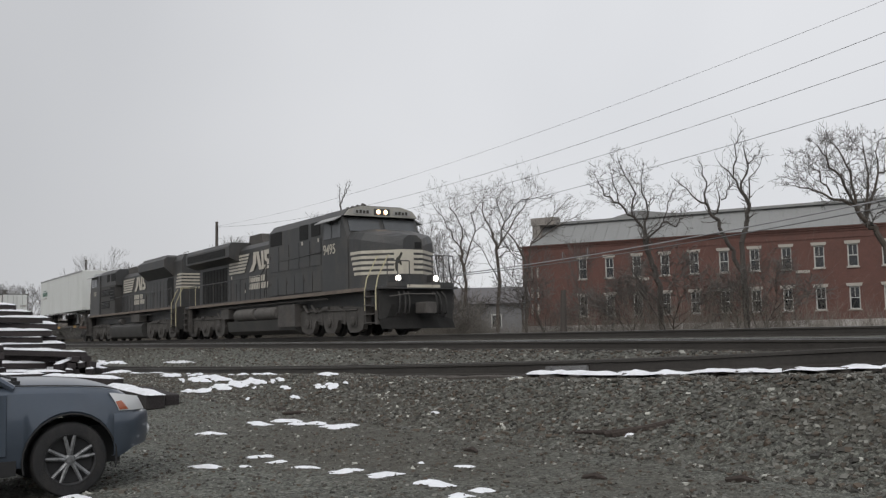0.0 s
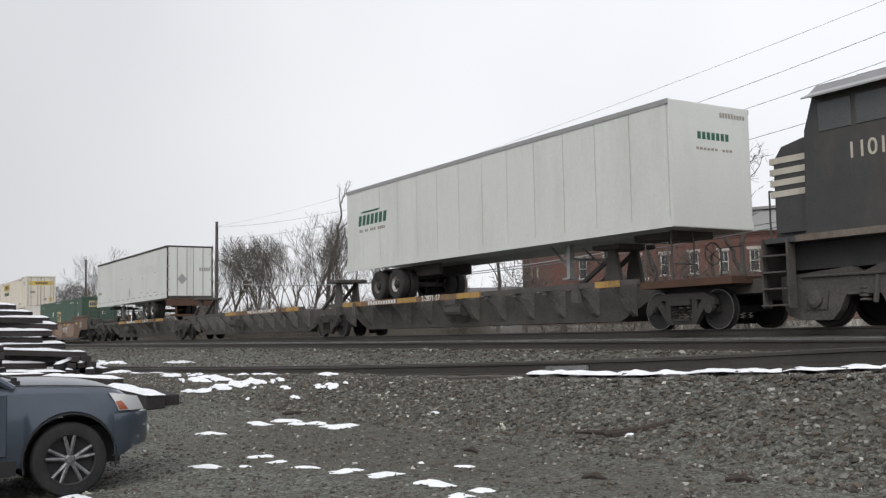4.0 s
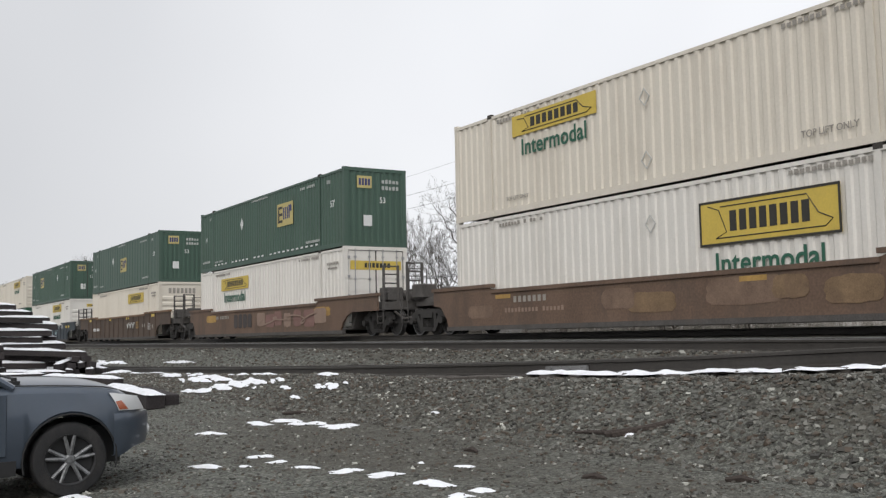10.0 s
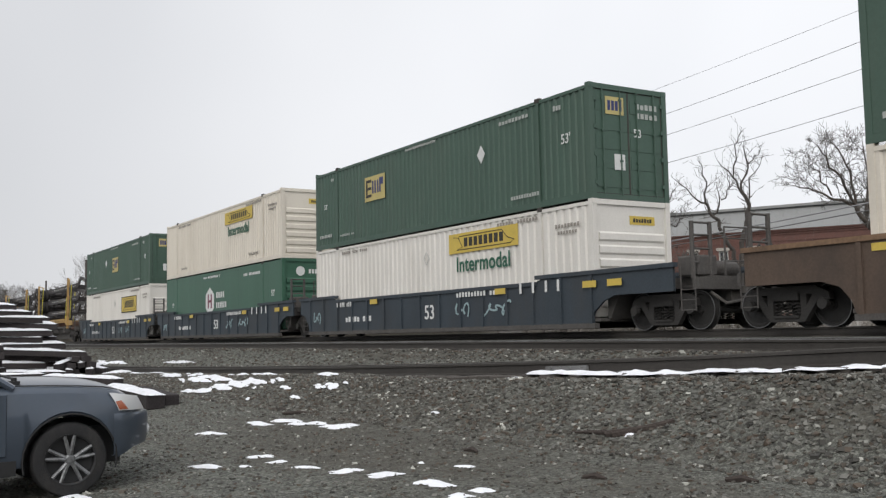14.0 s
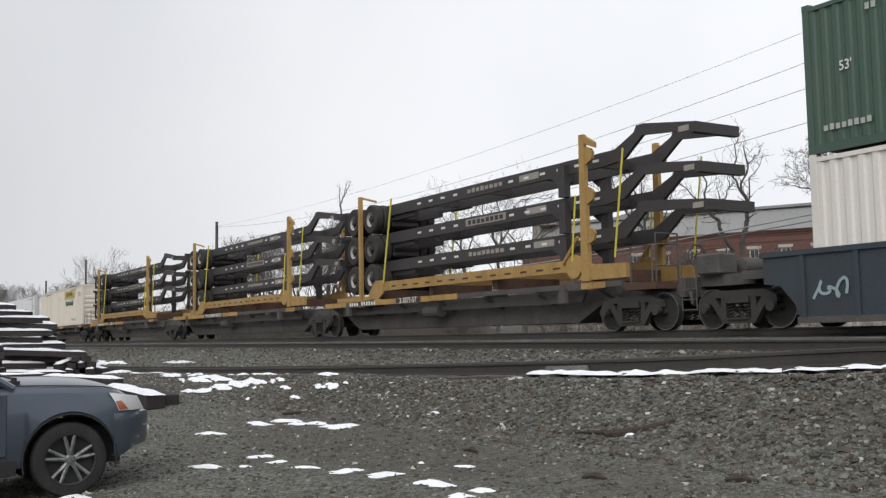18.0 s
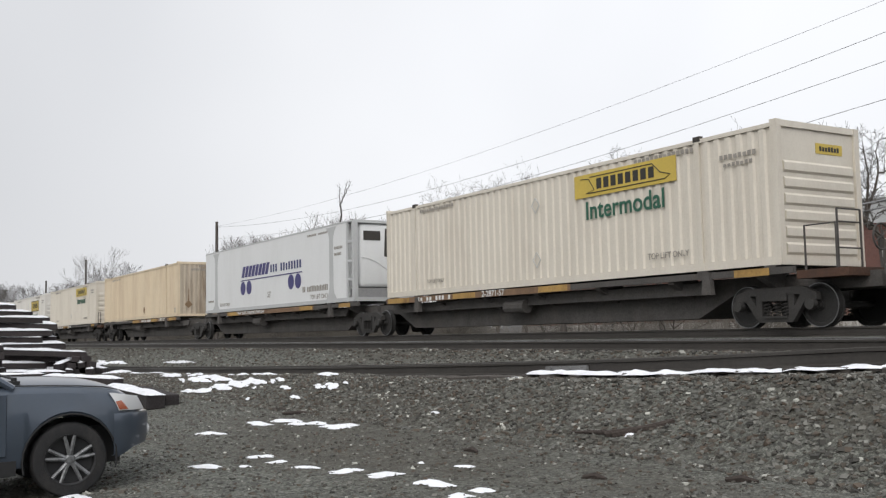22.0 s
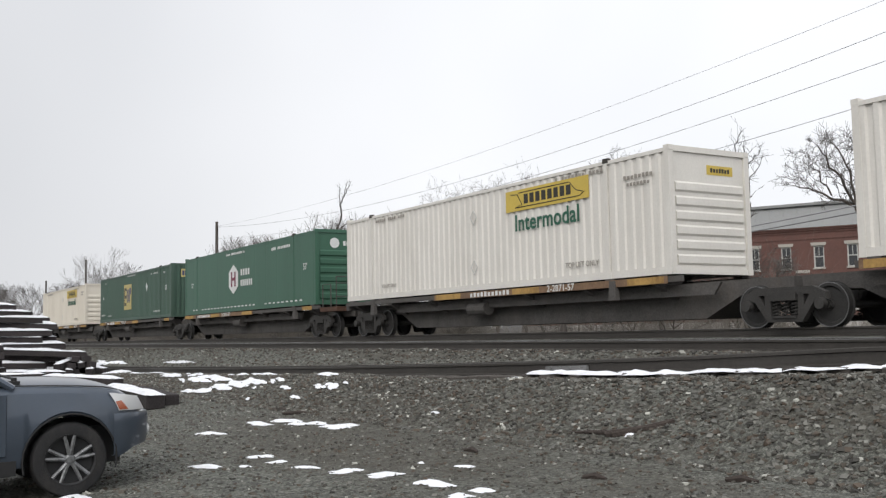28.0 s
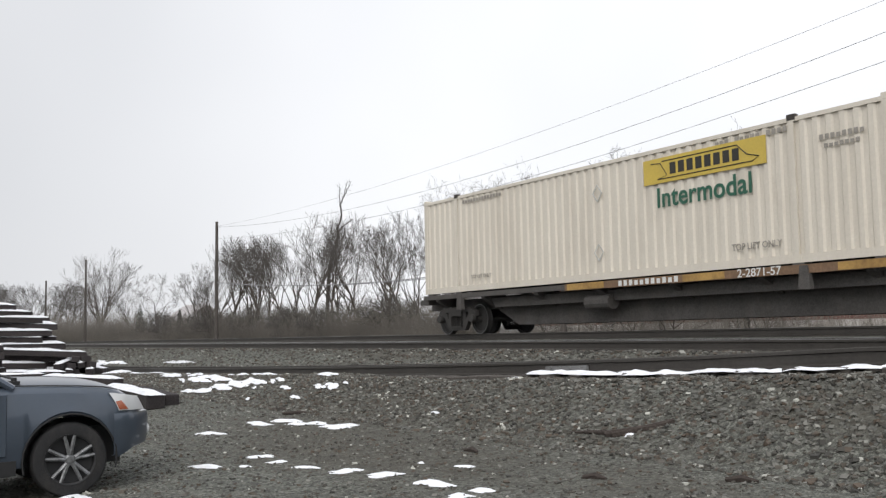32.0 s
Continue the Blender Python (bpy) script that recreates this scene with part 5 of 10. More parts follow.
far_tree = tree_meshes(77, 10.0, (0, 0), 0.42, 4, (9, 6, 4, 3), 0.18, 0.20, 0.40, 0.2, BARK, thin=0.013)
wind_tree = tree_meshes(29, 8.0, (0.12, 0.1), 0.5, 4, (6, 5, 4, 3), 0.16, 0.45, 0.3, 0.25, BARK_DARK, thin=0.012)
shrub = tree_meshes(12, 3.4, (0, 0), 0.55, 3, (14, 8, 6), 0.03, 0.03, 0.22, 0.3, BARK, thin=0.008)

FACING = 58.2         # sideways, seen from the lot
plant(round_tree, -32.0, 31, 1, FACING, "bare spreading tree with a dark trunk before the mill")
plant(dead_tree, -27.25, 31, 1, FACING, "gnarled half-dead tree with broken dark limbs")
plant(lean_tree, -27.9, 31.6, 1, FACING, "leaning bare tree with dark crooked limbs")
plant(thick_tree, -21.5, 31, 1, FACING, "bushy bare tree with dense twigs before the mill")
plant(crook_tree, -48.3, 31, 1, FACING, "bare crooked tree beside the mill")
plant(crook_tree_b, -44.6, 31, 1, FACING, "bare crooked tree with a wide crown beside the mill")
plant(edge_tree, -41.9, 31, 1, FACING, "slim bare tree at the mill's corner")
plant(snag, -66.5, 31, 1, FACING, "tall thin dead tree with few limbs")
for x, y, m, s, turn in ((-46.5, 34, fork_tree_b, 0.80, 200), (-50.6, 33, fork_tree, 0.72, 250), (-40.2, 33, fine_tree, 0.66, 0), (-37.4, 35, fine_tree_b, 0.60, 70),
                         (-96.5, 31, fork_tree_b, 1.0, 10), (-92.0, 31, fine_tree_b, 1.1, 30), (-87.5, 31, fork_tree, 1.2, 10), (-85.0, 33, fine_tree, 1.15, 60), (-81.5, 31, fork_tree_b, 1.12, 120), (-77.9, 31, fork_tree, 1.12, 180),
                         (-71.6, 31, fork_tree_b, 1.12, 20), (-69.3, 31, fork_tree, 1.22, 90), (-63.2, 31.5, fine_tree_b, 0.95, 200), (-60.4, 31, fork_tree, 0.98, 250), (-57.0, 31, fork_tree_b, 1.05, 300), (-54.2, 31, fork_tree, 1.02, 200), (-51.8, 32, fork_tree_b, 0.95, 100),
                         (-101.0, 33, fine_tree, 0.85, 0), (-94.2, 32, fork_tree, 0.98, 70), (-90.0, 33, fine_tree, 1.1, 140), (-83.4, 32, fine_tree_b, 1.08, 300), (-79.6, 32, fine_tree, 1.12, 45), (-75.2, 32, fork_tree, 1.0, 220), (-73.4, 33, fine_tree_b, 1.1, 15), (-67.8, 32, fork_tree_b, 1.2, 260), (-64.6, 31, fork_tree_b, 1.0, 330), (-58.6, 32, fine_tree, 0.95, 110), (-55.4, 32.5, fine_tree_b, 1.0, 60)):
    plant(m, x, y, s, turn)
plant(wind_tree, -108.6, 31, 1.02, FACING, "small dark leaning bare tree")
plant(fan_tree, -137, 31, 1.05, 0, "large fan-shaped bare tree by the line")
plant(fan_tree, -143, 33, 1.0, 100, "large fan-shaped bare tree by the line")
plant(fan_tree, -128, 33, 0.62, 200, "large fan-shaped bare tree by the line")
for i, (x, y, s) in enumerate(((-160, 34, 1.0), (-168, 33, 1.05), (-176, 35, 1.15), (-184, 33, 1.1), (-192, 36, 1.25), (-201, 33, 1.2), (-210, 35, 1.3), (-220, 33, 1.3), (-231, 36, 1.4), (-243, 34, 1.4), (-256, 34, 1.5), (-270, 36, 1.6), (-118, 38, 0.7), (-152, 34, 0.85))):
    plant(far_tree, x, y, s, 40 * i, "distant bare tree along the line")
rng = random.Random(61)
for i in range(46):
    x = -104 + i * 1.9 + rng.uniform(-0.8, 0.8)
    if x < -47:
        plant(shrub, x, rng.uniform(28.2, 31.5), rng.uniform(0.8, 1.35), rng.uniform(0, 360), "bare many-stemmed shrub along the line", "shrubs along the line")
for i in range(7):
    plant(shrub, -38.5 + i * 2.1 + rng.uniform(-0.5, 0.5), rng.uniform(29, 33), rng.uniform(0.8, 1.5), rng.uniform(0, 360), "bare tangled shrub before the mill", "shrubs before the mill")


def conifer(x, y, h):
    """A small dark evergreen: a thin trunk and whorls of drooping needled boughs."""
    ob = thing("conifer", "small dark evergreen among bare trees", "tree", "evergreens", at=pose(x, y, ground_z(x, y) - 0.05))
    bm = bmesh.new()
    rod(bm, (0, 0, 0), (0, 0, h), 0.09, 7, 0.02)
    part("trunk", bm, BARK_DARK, ob)
    rng, verts, faces = random.Random(int(h * 10)), [], []
    for k in range(26):
        z = h * (0.12 + 0.86 * k / 26)
        for _ in range(9):
            a, l = rng.uniform(0, 6.28), (h - z) * rng.uniform(0.22, 0.40) + 0.06
            d, w = Vector((math.cos(a), math.sin(a), -0.25)), Vector((-math.sin(a), math.cos(a), 0)) * l * 0.22
            p, b = Vector((0, 0, z)), len(verts)
            verts += [p, p + d * l * 0.6 + w, p + d * l, p + d * l * 0.6 - w, p + d * l * 0.5 + Vector((0, 0, 0.10))]
            faces += [(b, b + 1, b + 4), (b + 1, b + 2, b + 4), (b + 2, b + 3, b + 4), (b + 3, b, b + 4)]
    mesh = bpy.data.meshes.new("crown")
    mesh.from_pydata(verts, [], faces)
    mesh.materials.append(surface("dark_needles", (0.030, 0.038, 0.026), 0.9, vary=0.3, scale=3, bump=0))
    tagged(again("crown", mesh, ob), "dark needled boughs")


conifer(-118.4, 31.5, 5.2)
conifer(-101.5, 31.0, 4.0)
conifer(-98.5, 31.6, 3.6)


def thicket(name, label, x0, x1, y0, y1, n, hi, seed, dense=0.5, wide=0.012, mat=None):
    """Tangled brush: thousands of thin bent stems."""
    rng = np.random.default_rng(seed)
    px, py = x0 + (x1 - x0) * rng.random(n), y0 + (y1 - y0) * rng.random(n)
    verts, faces = [], []
    for x, y in zip(px, py):
        z = ground_z(x, y) - 0.05
        h = hi(x) * (0.22 + 0.78 * rng.random() ** dense) * (0.75 + 0.5 * noise.noise(Vector((x * 0.9, y * 0.9, seed))))
        w = wide * (0.6 + 0.9 * rng.random())
        p, a, lean = Vector((x, y, z)), rng.random() * 6.28, abs(rng.normal(0, 0.35))
        b = len(verts)
        for i in range(4):
            k = w * (1 - 0.27 * i)
            verts += [(p.x - k, p.y, p.z), (p.x + k, p.y, p.z), (p.x, p.y + k, p.z)]
            a += rng.normal(0, 0.9)
            p = p + Vector((math.cos(a) * lean, math.sin(a) * lean, 1.0 - 0.35 * lean)) * (h / 3)
            lean += abs(rng.normal(0, 0.22))
        for i in range(3):
            c = b + 3 * i
            faces += [(c, c + 1, c + 4, c + 3), (c + 1, c + 2, c + 5, c + 4), (c + 2, c, c + 3, c + 5)]
    mesh = bpy.data.meshes.new(name)
    mesh.from_pydata(verts, [], faces)
    mesh.materials.append(mat or BRUSH)
    tagged(new(name, mesh), label, "brush", kind="stuff")


thicket("brush", "dense grey-brown leafless brush along the line", -100, -46, 27.5, 32, 40000, lambda x: (4.6 + 0.9 * noise.noise(Vector((x * 0.15, 0, 0)))) * (0.5 if x < -97 else 1.0), 1, 1.7, 0.013)
thicket("brush", "dense grey-brown leafless brush along the line", -260, -100, 27.5, 33, 40000, lambda x: (6.4 + 0.9 * noise.noise(Vector((x * 0.08, 3, 0))) + max(0, -120 - x) * 0.02) * (0.42 if x > -112 else 1.0), 2, 1.5, 0.024)
thicket("brush", "thin dark leafless brush before the mill", -50, -14, 28.5, 34, 8000, lambda x: 2.4 + 1.0 * noise.noise(Vector((x * 0.25, 7, 0))) + 3.6 * math.exp(-((x + 28.0) / 2.6) ** 2) + 2.6 * math.exp(-((x + 33.5) / 3.5) ** 2) + 1.6 * math.exp(-((x + 39) / 3) ** 2), 3, 1.2, 0.008)


# ---- lettering, made once and shared ----
SIGN_YELLOW = surface("yellow_sign_panel", (0.58, 0.43, 0.085), 0.55, vary=0.12, scale=2, fine=20, bump=0.03, dirt=(0.40, 0.30, 0.10), dirt_amount=0.3)
EMP_YELLOW = surface("faded_yellow_square", (0.50, 0.42, 0.17), 0.6, vary=0.18, scale=2, fine=20, bump=0.03, dirt=(0.34, 0.30, 0.17), dirt_amount=0.4)
SIGN_BLACK = surface("dark_sign_ink", (0.035, 0.033, 0.028), 0.6, vary=0.2, scale=5, bump=0)
LETTER_GREEN = surface("green_lettering", (0.030, 0.115, 0.075), 0.6, vary=0.15, scale=5, bump=0)
LETTER_GREY = surface("faded_dark_lettering", (0.30, 0.28, 0.25), 0.7, vary=0.3, scale=6, bump=0)
LETTER_WHITE = surface("white_lettering", (0.66, 0.67, 0.66), 0.6, vary=0.1, scale=5, bump=0)
LETTER_DIM = surface("dulled_white_stencil", (0.40, 0.42, 0.40), 0.65, vary=0.2, scale=6, bump=0)
LETTER_PURPLE = surface("purple_blue_lettering", (0.055, 0.05, 0.17), 0.5, vary=0.1, scale=5, bump=0)
LETTER_MAROON = surface("maroon_lettering", (0.16, 0.02, 0.05), 0.5, vary=0.1, scale=5, bump=0)
LETTER_BLUE = surface("dark_blue_lettering", (0.03, 0.04, 0.14), 0.5, vary=0.1, scale=5, bump=0)
SEAL_DARK = surface("dark_seal_and_grime", (0.05, 0.045, 0.04), 0.8, vary=0.3, scale=5, bump=0.1)
HOLDER = surface("pale_placard_holder", (0.50, 0.50, 0.48), 0.6, vary=0.2, scale=6, bump=0.05)
GALV = surface("dull_galvanised_steel", (0.34, 0.34, 0.34), 0.5, 0.4, vary=0.2, scale=6, bump=0.1)
TEXTS = {}


def words(text, size, material, parent, m, squeeze=1.0, label="", name="lettering", bold=0.008):
    key = (text, size, material.name, squeeze, bold)
    if key not in TEXTS:
        TEXTS[key] = 1
        ob = text_part(text, size, Matrix(), material, parent, name, label, squeeze, bold=bold)
        TEXTS[key] = ob.data
        ob.matrix_basis = m
        return ob
    ob = again(name, TEXTS[key], parent, m)
    if label:
        ob["label"] = label
    return ob


def slab(name, material, parent, x0, x1, z0, z1, y, thick=0.006, label="", slant=0.0):
    """A thin plate on the near side, its face towards -y; slant leans it like italics."""
    bm = bmesh.new()
    prism(bm, [(x0, z0), (x1, z0), (x1 + slant, z1), (x0 + slant, z1)], y - thick, y)
    return part(name, bm, material, parent, label)


def bars(name, material, parent, x0, x1, z0, z1, y, count, seed, label="", thick=0.005, slant=0.0, fill=0.7, out_x=False):
    """Unreadable or unlettered writing: a row of plain bars of its size and colour; long rows of tiny bars stay one mesh."""
    rng = random.Random(seed)
    step = (x1 - x0) / count
    split = count <= 8 and (z1 - z0) > 0.15
    bm, ob = bmesh.new(), None
    for i in range(count):
        if count > 8 and rng.random() < 0.1 and 0 < i < count - 1:
            continue
        a = x0 + i * step + step * (1 - fill) / 2
        b = a + step * fill
        lo, hi = z0, z1 - (0.0 if split else (z1 - z0) * rng.choice((0, 0, 0.15)))
        if out_x:
            prism(bm, [(a, lo), (b, lo), (b, hi), (a, hi)], y, y + thick, "x")
        else:
            prism(bm, [(a, lo), (b, lo), (b + slant, hi), (a + slant, hi)], y - thick, y)
        if split:
            ob = part(name.rstrip("s") if name.endswith("bars") else name + "_bar", bm, material, parent, label)
            bm = bmesh.new()
    if split:
        bm.free()
        return ob
    return tagged(part(name, bm, material, parent, label), kind="stuff")


# ---- the 53-foot containers ----
BL, BW, BH = 16.15, 2.59, 2.90


def corrugated(x0, x1, z0, z1, y, depth, pitch, out=-1, flat=0.0):
    bm = bmesh.new()
    n = max(1, int(round((x1 - x0) / pitch)))
    p = (x1 - x0) / n
    pts = []
    for i in range(n):
        a = x0 + i * p
        f = (p - flat) if flat else p * 0.5
        s = min(0.06, p * 0.12)
        pts += [(a, 0.0), (a + f - s, 0.0), (a + f, depth), (a + p - s, depth)] if flat else [(a, 0.0), (a + p * 0.36, 0.0), (a + p * 0.5, depth), (a + p * 0.86, depth)]
    pts.append((x1, 0.0))
    lo = [bm.verts.new((x, y - out * d, z0)) for x, d in pts]
    hi = [bm.verts.new((x, y - out * d, z1)) for x, d in pts]
    for i in range(len(pts) - 1):
        bm.faces.new((lo[i], lo[i + 1], hi[i + 1], hi[i]))
    return bm


BOX_MESH = {}


def box_part(key, name, make, material, parent, m=None, smooth=False):
    k = (key, material.name)
    if k not in BOX_MESH:
        BOX_MESH[k] = finish(name, make(), material, smooth)
    return again(name, BOX_MESH[k], parent, m)


def one_box(*a):
    bm = bmesh.new()
    box(bm, *a)
    return bm


def container(front, z, mat, label, side="rib", end="rib", group="containers on the train", rail_mat=None, nose_mat=None):
    """Its rear foot corner stands at (front - length); z is over the rail."""
    c = thing("shipping_container", label, "container", group, at=pose(front - BL, TRAIN_Y, RAIL + z))
    aboard(c)
    rm = rail_mat or mat
    hw = BW / 2
    for s in (-1, 1):
        def panel():
            if side == "rib":
                return corrugated(0.14, BL - 0.14, 0.17, BH - 0.13, s * (hw - 0.012), 0.040, 0.30, s)
            if side == "wide":
                return corrugated(0.14, BL - 0.14, 0.17, BH - 0.13, s * (hw - 0.012), 0.022, 0.62, s, 0.06)
            if side == "fine":
                return corrugated(0.14, BL - 0.14, 0.17, BH - 0.13, s * (hw - 0.012), 0.034, 0.26, s)
            return corrugated(0.14, BL - 0.14, 0.17, BH - 0.13, s * (hw - 0.010), 0.005, 1.2, s, 0.03)
        box_part(("side", side, s), "side_panel", panel, mat, c)
        box_part(("brail", s), "bottom_rail", lambda: one_box(0.0, BL, s * hw - 0.05 * (s > 0), s * hw + 0.05 * (s < 0), 0.0, 0.165), rm, c)
        box_part(("trail", s), "top_rail", lambda: one_box(0.0, BL, s * hw - 0.05 * (s > 0), s * hw + 0.05 * (s < 0), BH - 0.14, BH - 0.055), rm, c)
        for x in (1.85, 14.03):
            box_part(("lift", s), "lift_post", lambda: one_box(-0.05, 0.05, s * (hw + 0.003) - 0.04 * (s > 0), s * (hw + 0.003) + 0.04 * (s < 0), 0.0, BH - 0.06), rm, c, pose(x, 0, 0))
            for zz in (0.0, BH - 0.11):
                box_part(("cast", s), "lift_casting", lambda: one_box(-0.10, 0.10, s * (hw + 0.008) - 0.10 * (s > 0), s * (hw + 0.008) + 0.10 * (s < 0), 0.0, 0.115), SEAL_DARK if zz else rm, c, pose(x, 0, zz))
        for x in (0.0, BL - 0.15):
            box_part(("post", s), "corner_post", lambda: one_box(0.0, 0.15, s * (hw + 0.001) - 0.15 * (s > 0), s * (hw + 0.001) + 0.15 * (s < 0), 0.10, BH - 0.10), rm, c, pose(x, 0, 0))
            for zz in (-0.004, BH - 0.112):
                box_part(("corner", s), "corner_casting", lambda: one_box(-0.004, 0.154, s * (hw + 0.004) - 0.16 * (s > 0), s * (hw + 0.004) + 0.16 * (s < 0), 0.0, 0.116), rm, c, pose(x, 0, zz))
    def roof():
        bm = bmesh.new()
        box(bm, 0.1, BL - 0.1, -hw + 0.05, hw - 0.05, BH - 0.12, BH - 0.075)
        for i in range(26):
            x = 0.4 + i * 0.6
            box(bm, x, x + 0.22, -hw + 0.1, hw - 0.1, BH - 0.075, BH - 0.058)
        return bm
    box_part("roof", "roof", roof, mat, c)
    box_part("floor", "floor", lambda: one_box(0.1, BL - 0.1, -hw + 0.05, hw - 0.05, 0.08, 0.16), SEAL_DARK, c)
    box_part("rear", "end_wall", lambda: one_box(0.03, 0.09, -hw + 0.15, hw - 0.15, 0.12, BH - 0.1), mat, c)
    for zz in (0.0, BH - 0.13):
        box_part("header", "end_header", lambda: one_box(BL - 0.14, BL - 0.01, -hw + 0.15, hw - 0.15, 0.0, 0.13), rm, c, pose(0, 0, zz))
    if end == "rib":                                # closed nose with lying ribs
        w = box_part("nose", "end_wall", lambda: one_box(BL - 0.10, BL - 0.055, -hw + 0.15, hw - 0.15, 0.13, BH - 0.13), mat, c)
        for i in range(6):
            def rib():
                bm = bmesh.new()
                prism(bm, [(BL - 0.056, 0.0), (BL - 0.012, 0.05), (BL - 0.012, 0.20), (BL - 0.056, 0.25)], -hw + 0.22, hw - 0.22)
                return bm
            box_part("lying_rib", "rib", rib, mat, w, pose(0, 0, 0.20 + i * 0.33))
    elif end == "upright":
        def nose():
            t = corrugated(-hw + 0.15, hw - 0.15, 0.13, BH - 0.13, 0, 0.04, 0.26, -1)
            t.transform(Matrix.Translation((BL - 0.02, 0, 0)) @ pose(0, 0, 0, 0, 0, 90))
            return t
        box_part("upright_nose", "end_wall", nose, nose_mat or mat, c)
    else:                                           # two doors with four lock rods
        for s in (-1, 1):
            def leaf():
                bm = bmesh.new()
                y0, y1 = (-hw + 0.16, -0.008) if s < 0 else (0.008, hw - 0.16)
                box(bm, BL - 0.085, BL - 0.045, y0, y1, 0.14, BH - 0.14)
                for k in range(5):
                    zz = 0.30 + k * 0.48
                    box(bm, BL - 0.046, BL - 0.034, y0 + 0.06, y1 - 0.06, zz, zz + 0.34)
                return bm
            d = box_part(("door", s), "door", leaf, mat, c)
            for k, y in enumerate((s * 0.28, s * 0.86)):
                def lock():
                    bm = bmesh.new()
                    rod(bm, (BL - 0.012, y, 0.10), (BL - 0.012, y, BH - 0.08), 0.019, 8)
                    for zz in (0.25, 0.95, 1.7, 2.5):
                        box(bm, BL - 0.045, BL + 0.008, y - 0.045, y + 0.045, zz, zz + 0.05)
                    return bm
                box_part(("lock", s, k), "lock_rod", lock, GALV if mat in (BOX_CREAM, BOX_WHITE) else mat, d)
            def seal():
                bm = bmesh.new()
                for y in (s * 0.012, s * (hw - 0.165)):
                    box(bm, BL - 0.05, BL - 0.040, y - 0.012, y + 0.012, 0.14, BH - 0.14)
                for zz in (0.132, BH - 0.152):
                    box(bm, BL - 0.05, BL - 0.040, min(s * 0.01, s * (hw - 0.16)), max(s * 0.01, s * (hw - 0.16)), zz, zz + 0.02)
                return bm
            box_part(("seal", s), "door_seal", seal, SEAL_DARK, d)
            for zz in (0.35, 1.05, 1.75, 2.45):
                def hinge():
                    bm = bmesh.new()
                    box(bm, BL - 0.05, BL + 0.01, s * (hw - 0.17) - 0.05, s * (hw - 0.17) + 0.05, 0, 0.10)
                    return bm
                box_part(("hinge", s), "hinge", hinge, GALV if mat in (BOX_CREAM, BOX_WHITE) else mat, d, pose(0, 0, zz))
    return c


Y_SIDE = -BW / 2 - 0.004


def haulier_sign(c, a, z0, z1, seed, bordered=False, intermodal=None):
    """A yellow side panel whose name is left as dark bars; a is metres back from the front."""
    x0, x1 = BL - a - 3.52, BL - a
    s = slab("sign", SIGN_YELLOW, c, x0, x1, z0, z1, Y_SIDE - 0.002, label="yellow panel with dark bars")
    h = z1 - z0
    if bordered:
        bm = bmesh.new()
        for p in ((x0, x1, z0, z0 + 0.05), (x0, x1, z1 - 0.05, z1), (x0, x0 + 0.05, z0 + 0.05, z1 - 0.05), (x1 - 0.05, x1, z0 + 0.05, z1 - 0.05)):
            box(bm, p[0], p[1], Y_SIDE - 0.016, Y_SIDE - 0.008, p[2], p[3])
        part("sign_border", bm, SIGN_BLACK, s)
    bm = bmesh.new()                                # scroll outline at both ends
    pts = [(x0 + 0.25, z1 - 0.10), (x0 + 0.55, z1 - 0.22 * h), (x0 + 0.75, z0 + 0.28 * h), (x0 + 0.45, z0 + 0.16 * h), (x1 - 0.35, z0 + 0.16 * h), (x1 - 0.18, z0 + 0.3 * h), (x1 - 0.5, z0 + 0.45 * h), (x1 - 0.75, z1 - 0.15 * h), (x0 + 0.6, z1 - 0.15 * h)]
    rail_line(bm, [(x, Y_SIDE - 0.012, z) for x, z in pts], 0.012, 4)
    part("sign_scroll", bm, SIGN_BLACK, s)
    bars("sign_bars", SIGN_BLACK, s, x0 + 0.80, x1 - 0.66, z0 + 0.29 * h, z1 - 0.26 * h, Y_SIDE - 0.008, 8, seed, fill=0.70)
    if intermodal is not None:
        words("Intermodal", 0.62, LETTER_GREEN, c, on_side((x0 + x1) / 2, Y_SIDE - 0.002, intermodal), 0.98, "green word on the side", bold=0.017)


def end_sign(c, z0=2.30, z1=2.52, wide=0.42):
    bm = bmesh.new()
    box(bm, BL - 0.054, BL - 0.046, -0.05, wide * 2 - 0.05, z0, z1)
    s = part("end_sign", bm, SIGN_YELLOW, c, "small yellow plate with dark bars")
    bars("sign_bars", SIGN_BLACK, s, 0.05, wide * 2 - 0.15, z0 + 0.06, z1 - 0.06, BL - 0.045, 7, 3, out_x=True)


def diamonds(c, x, zs):
    for z in zs:
        bm = bmesh.new()
        for a, b, cc, d in (((x - 0.18, z), (x, z + 0.22), (x, z + 0.18), (x - 0.145, z)), ((x, z + 0.22), (x + 0.18, z), (x + 0.145, z), (x, z + 0.18)), ((x + 0.18, z), (x, z - 0.22), (x, z - 0.18), (x + 0.145, z)), ((x, z - 0.22), (x - 0.18, z), (x - 0.145, z), (x, z - 0.18))):
            prism(bm, [a, b, cc, d], Y_SIDE - 0.012, Y_SIDE)
        part("placard_holder", bm, HOLDER, c)


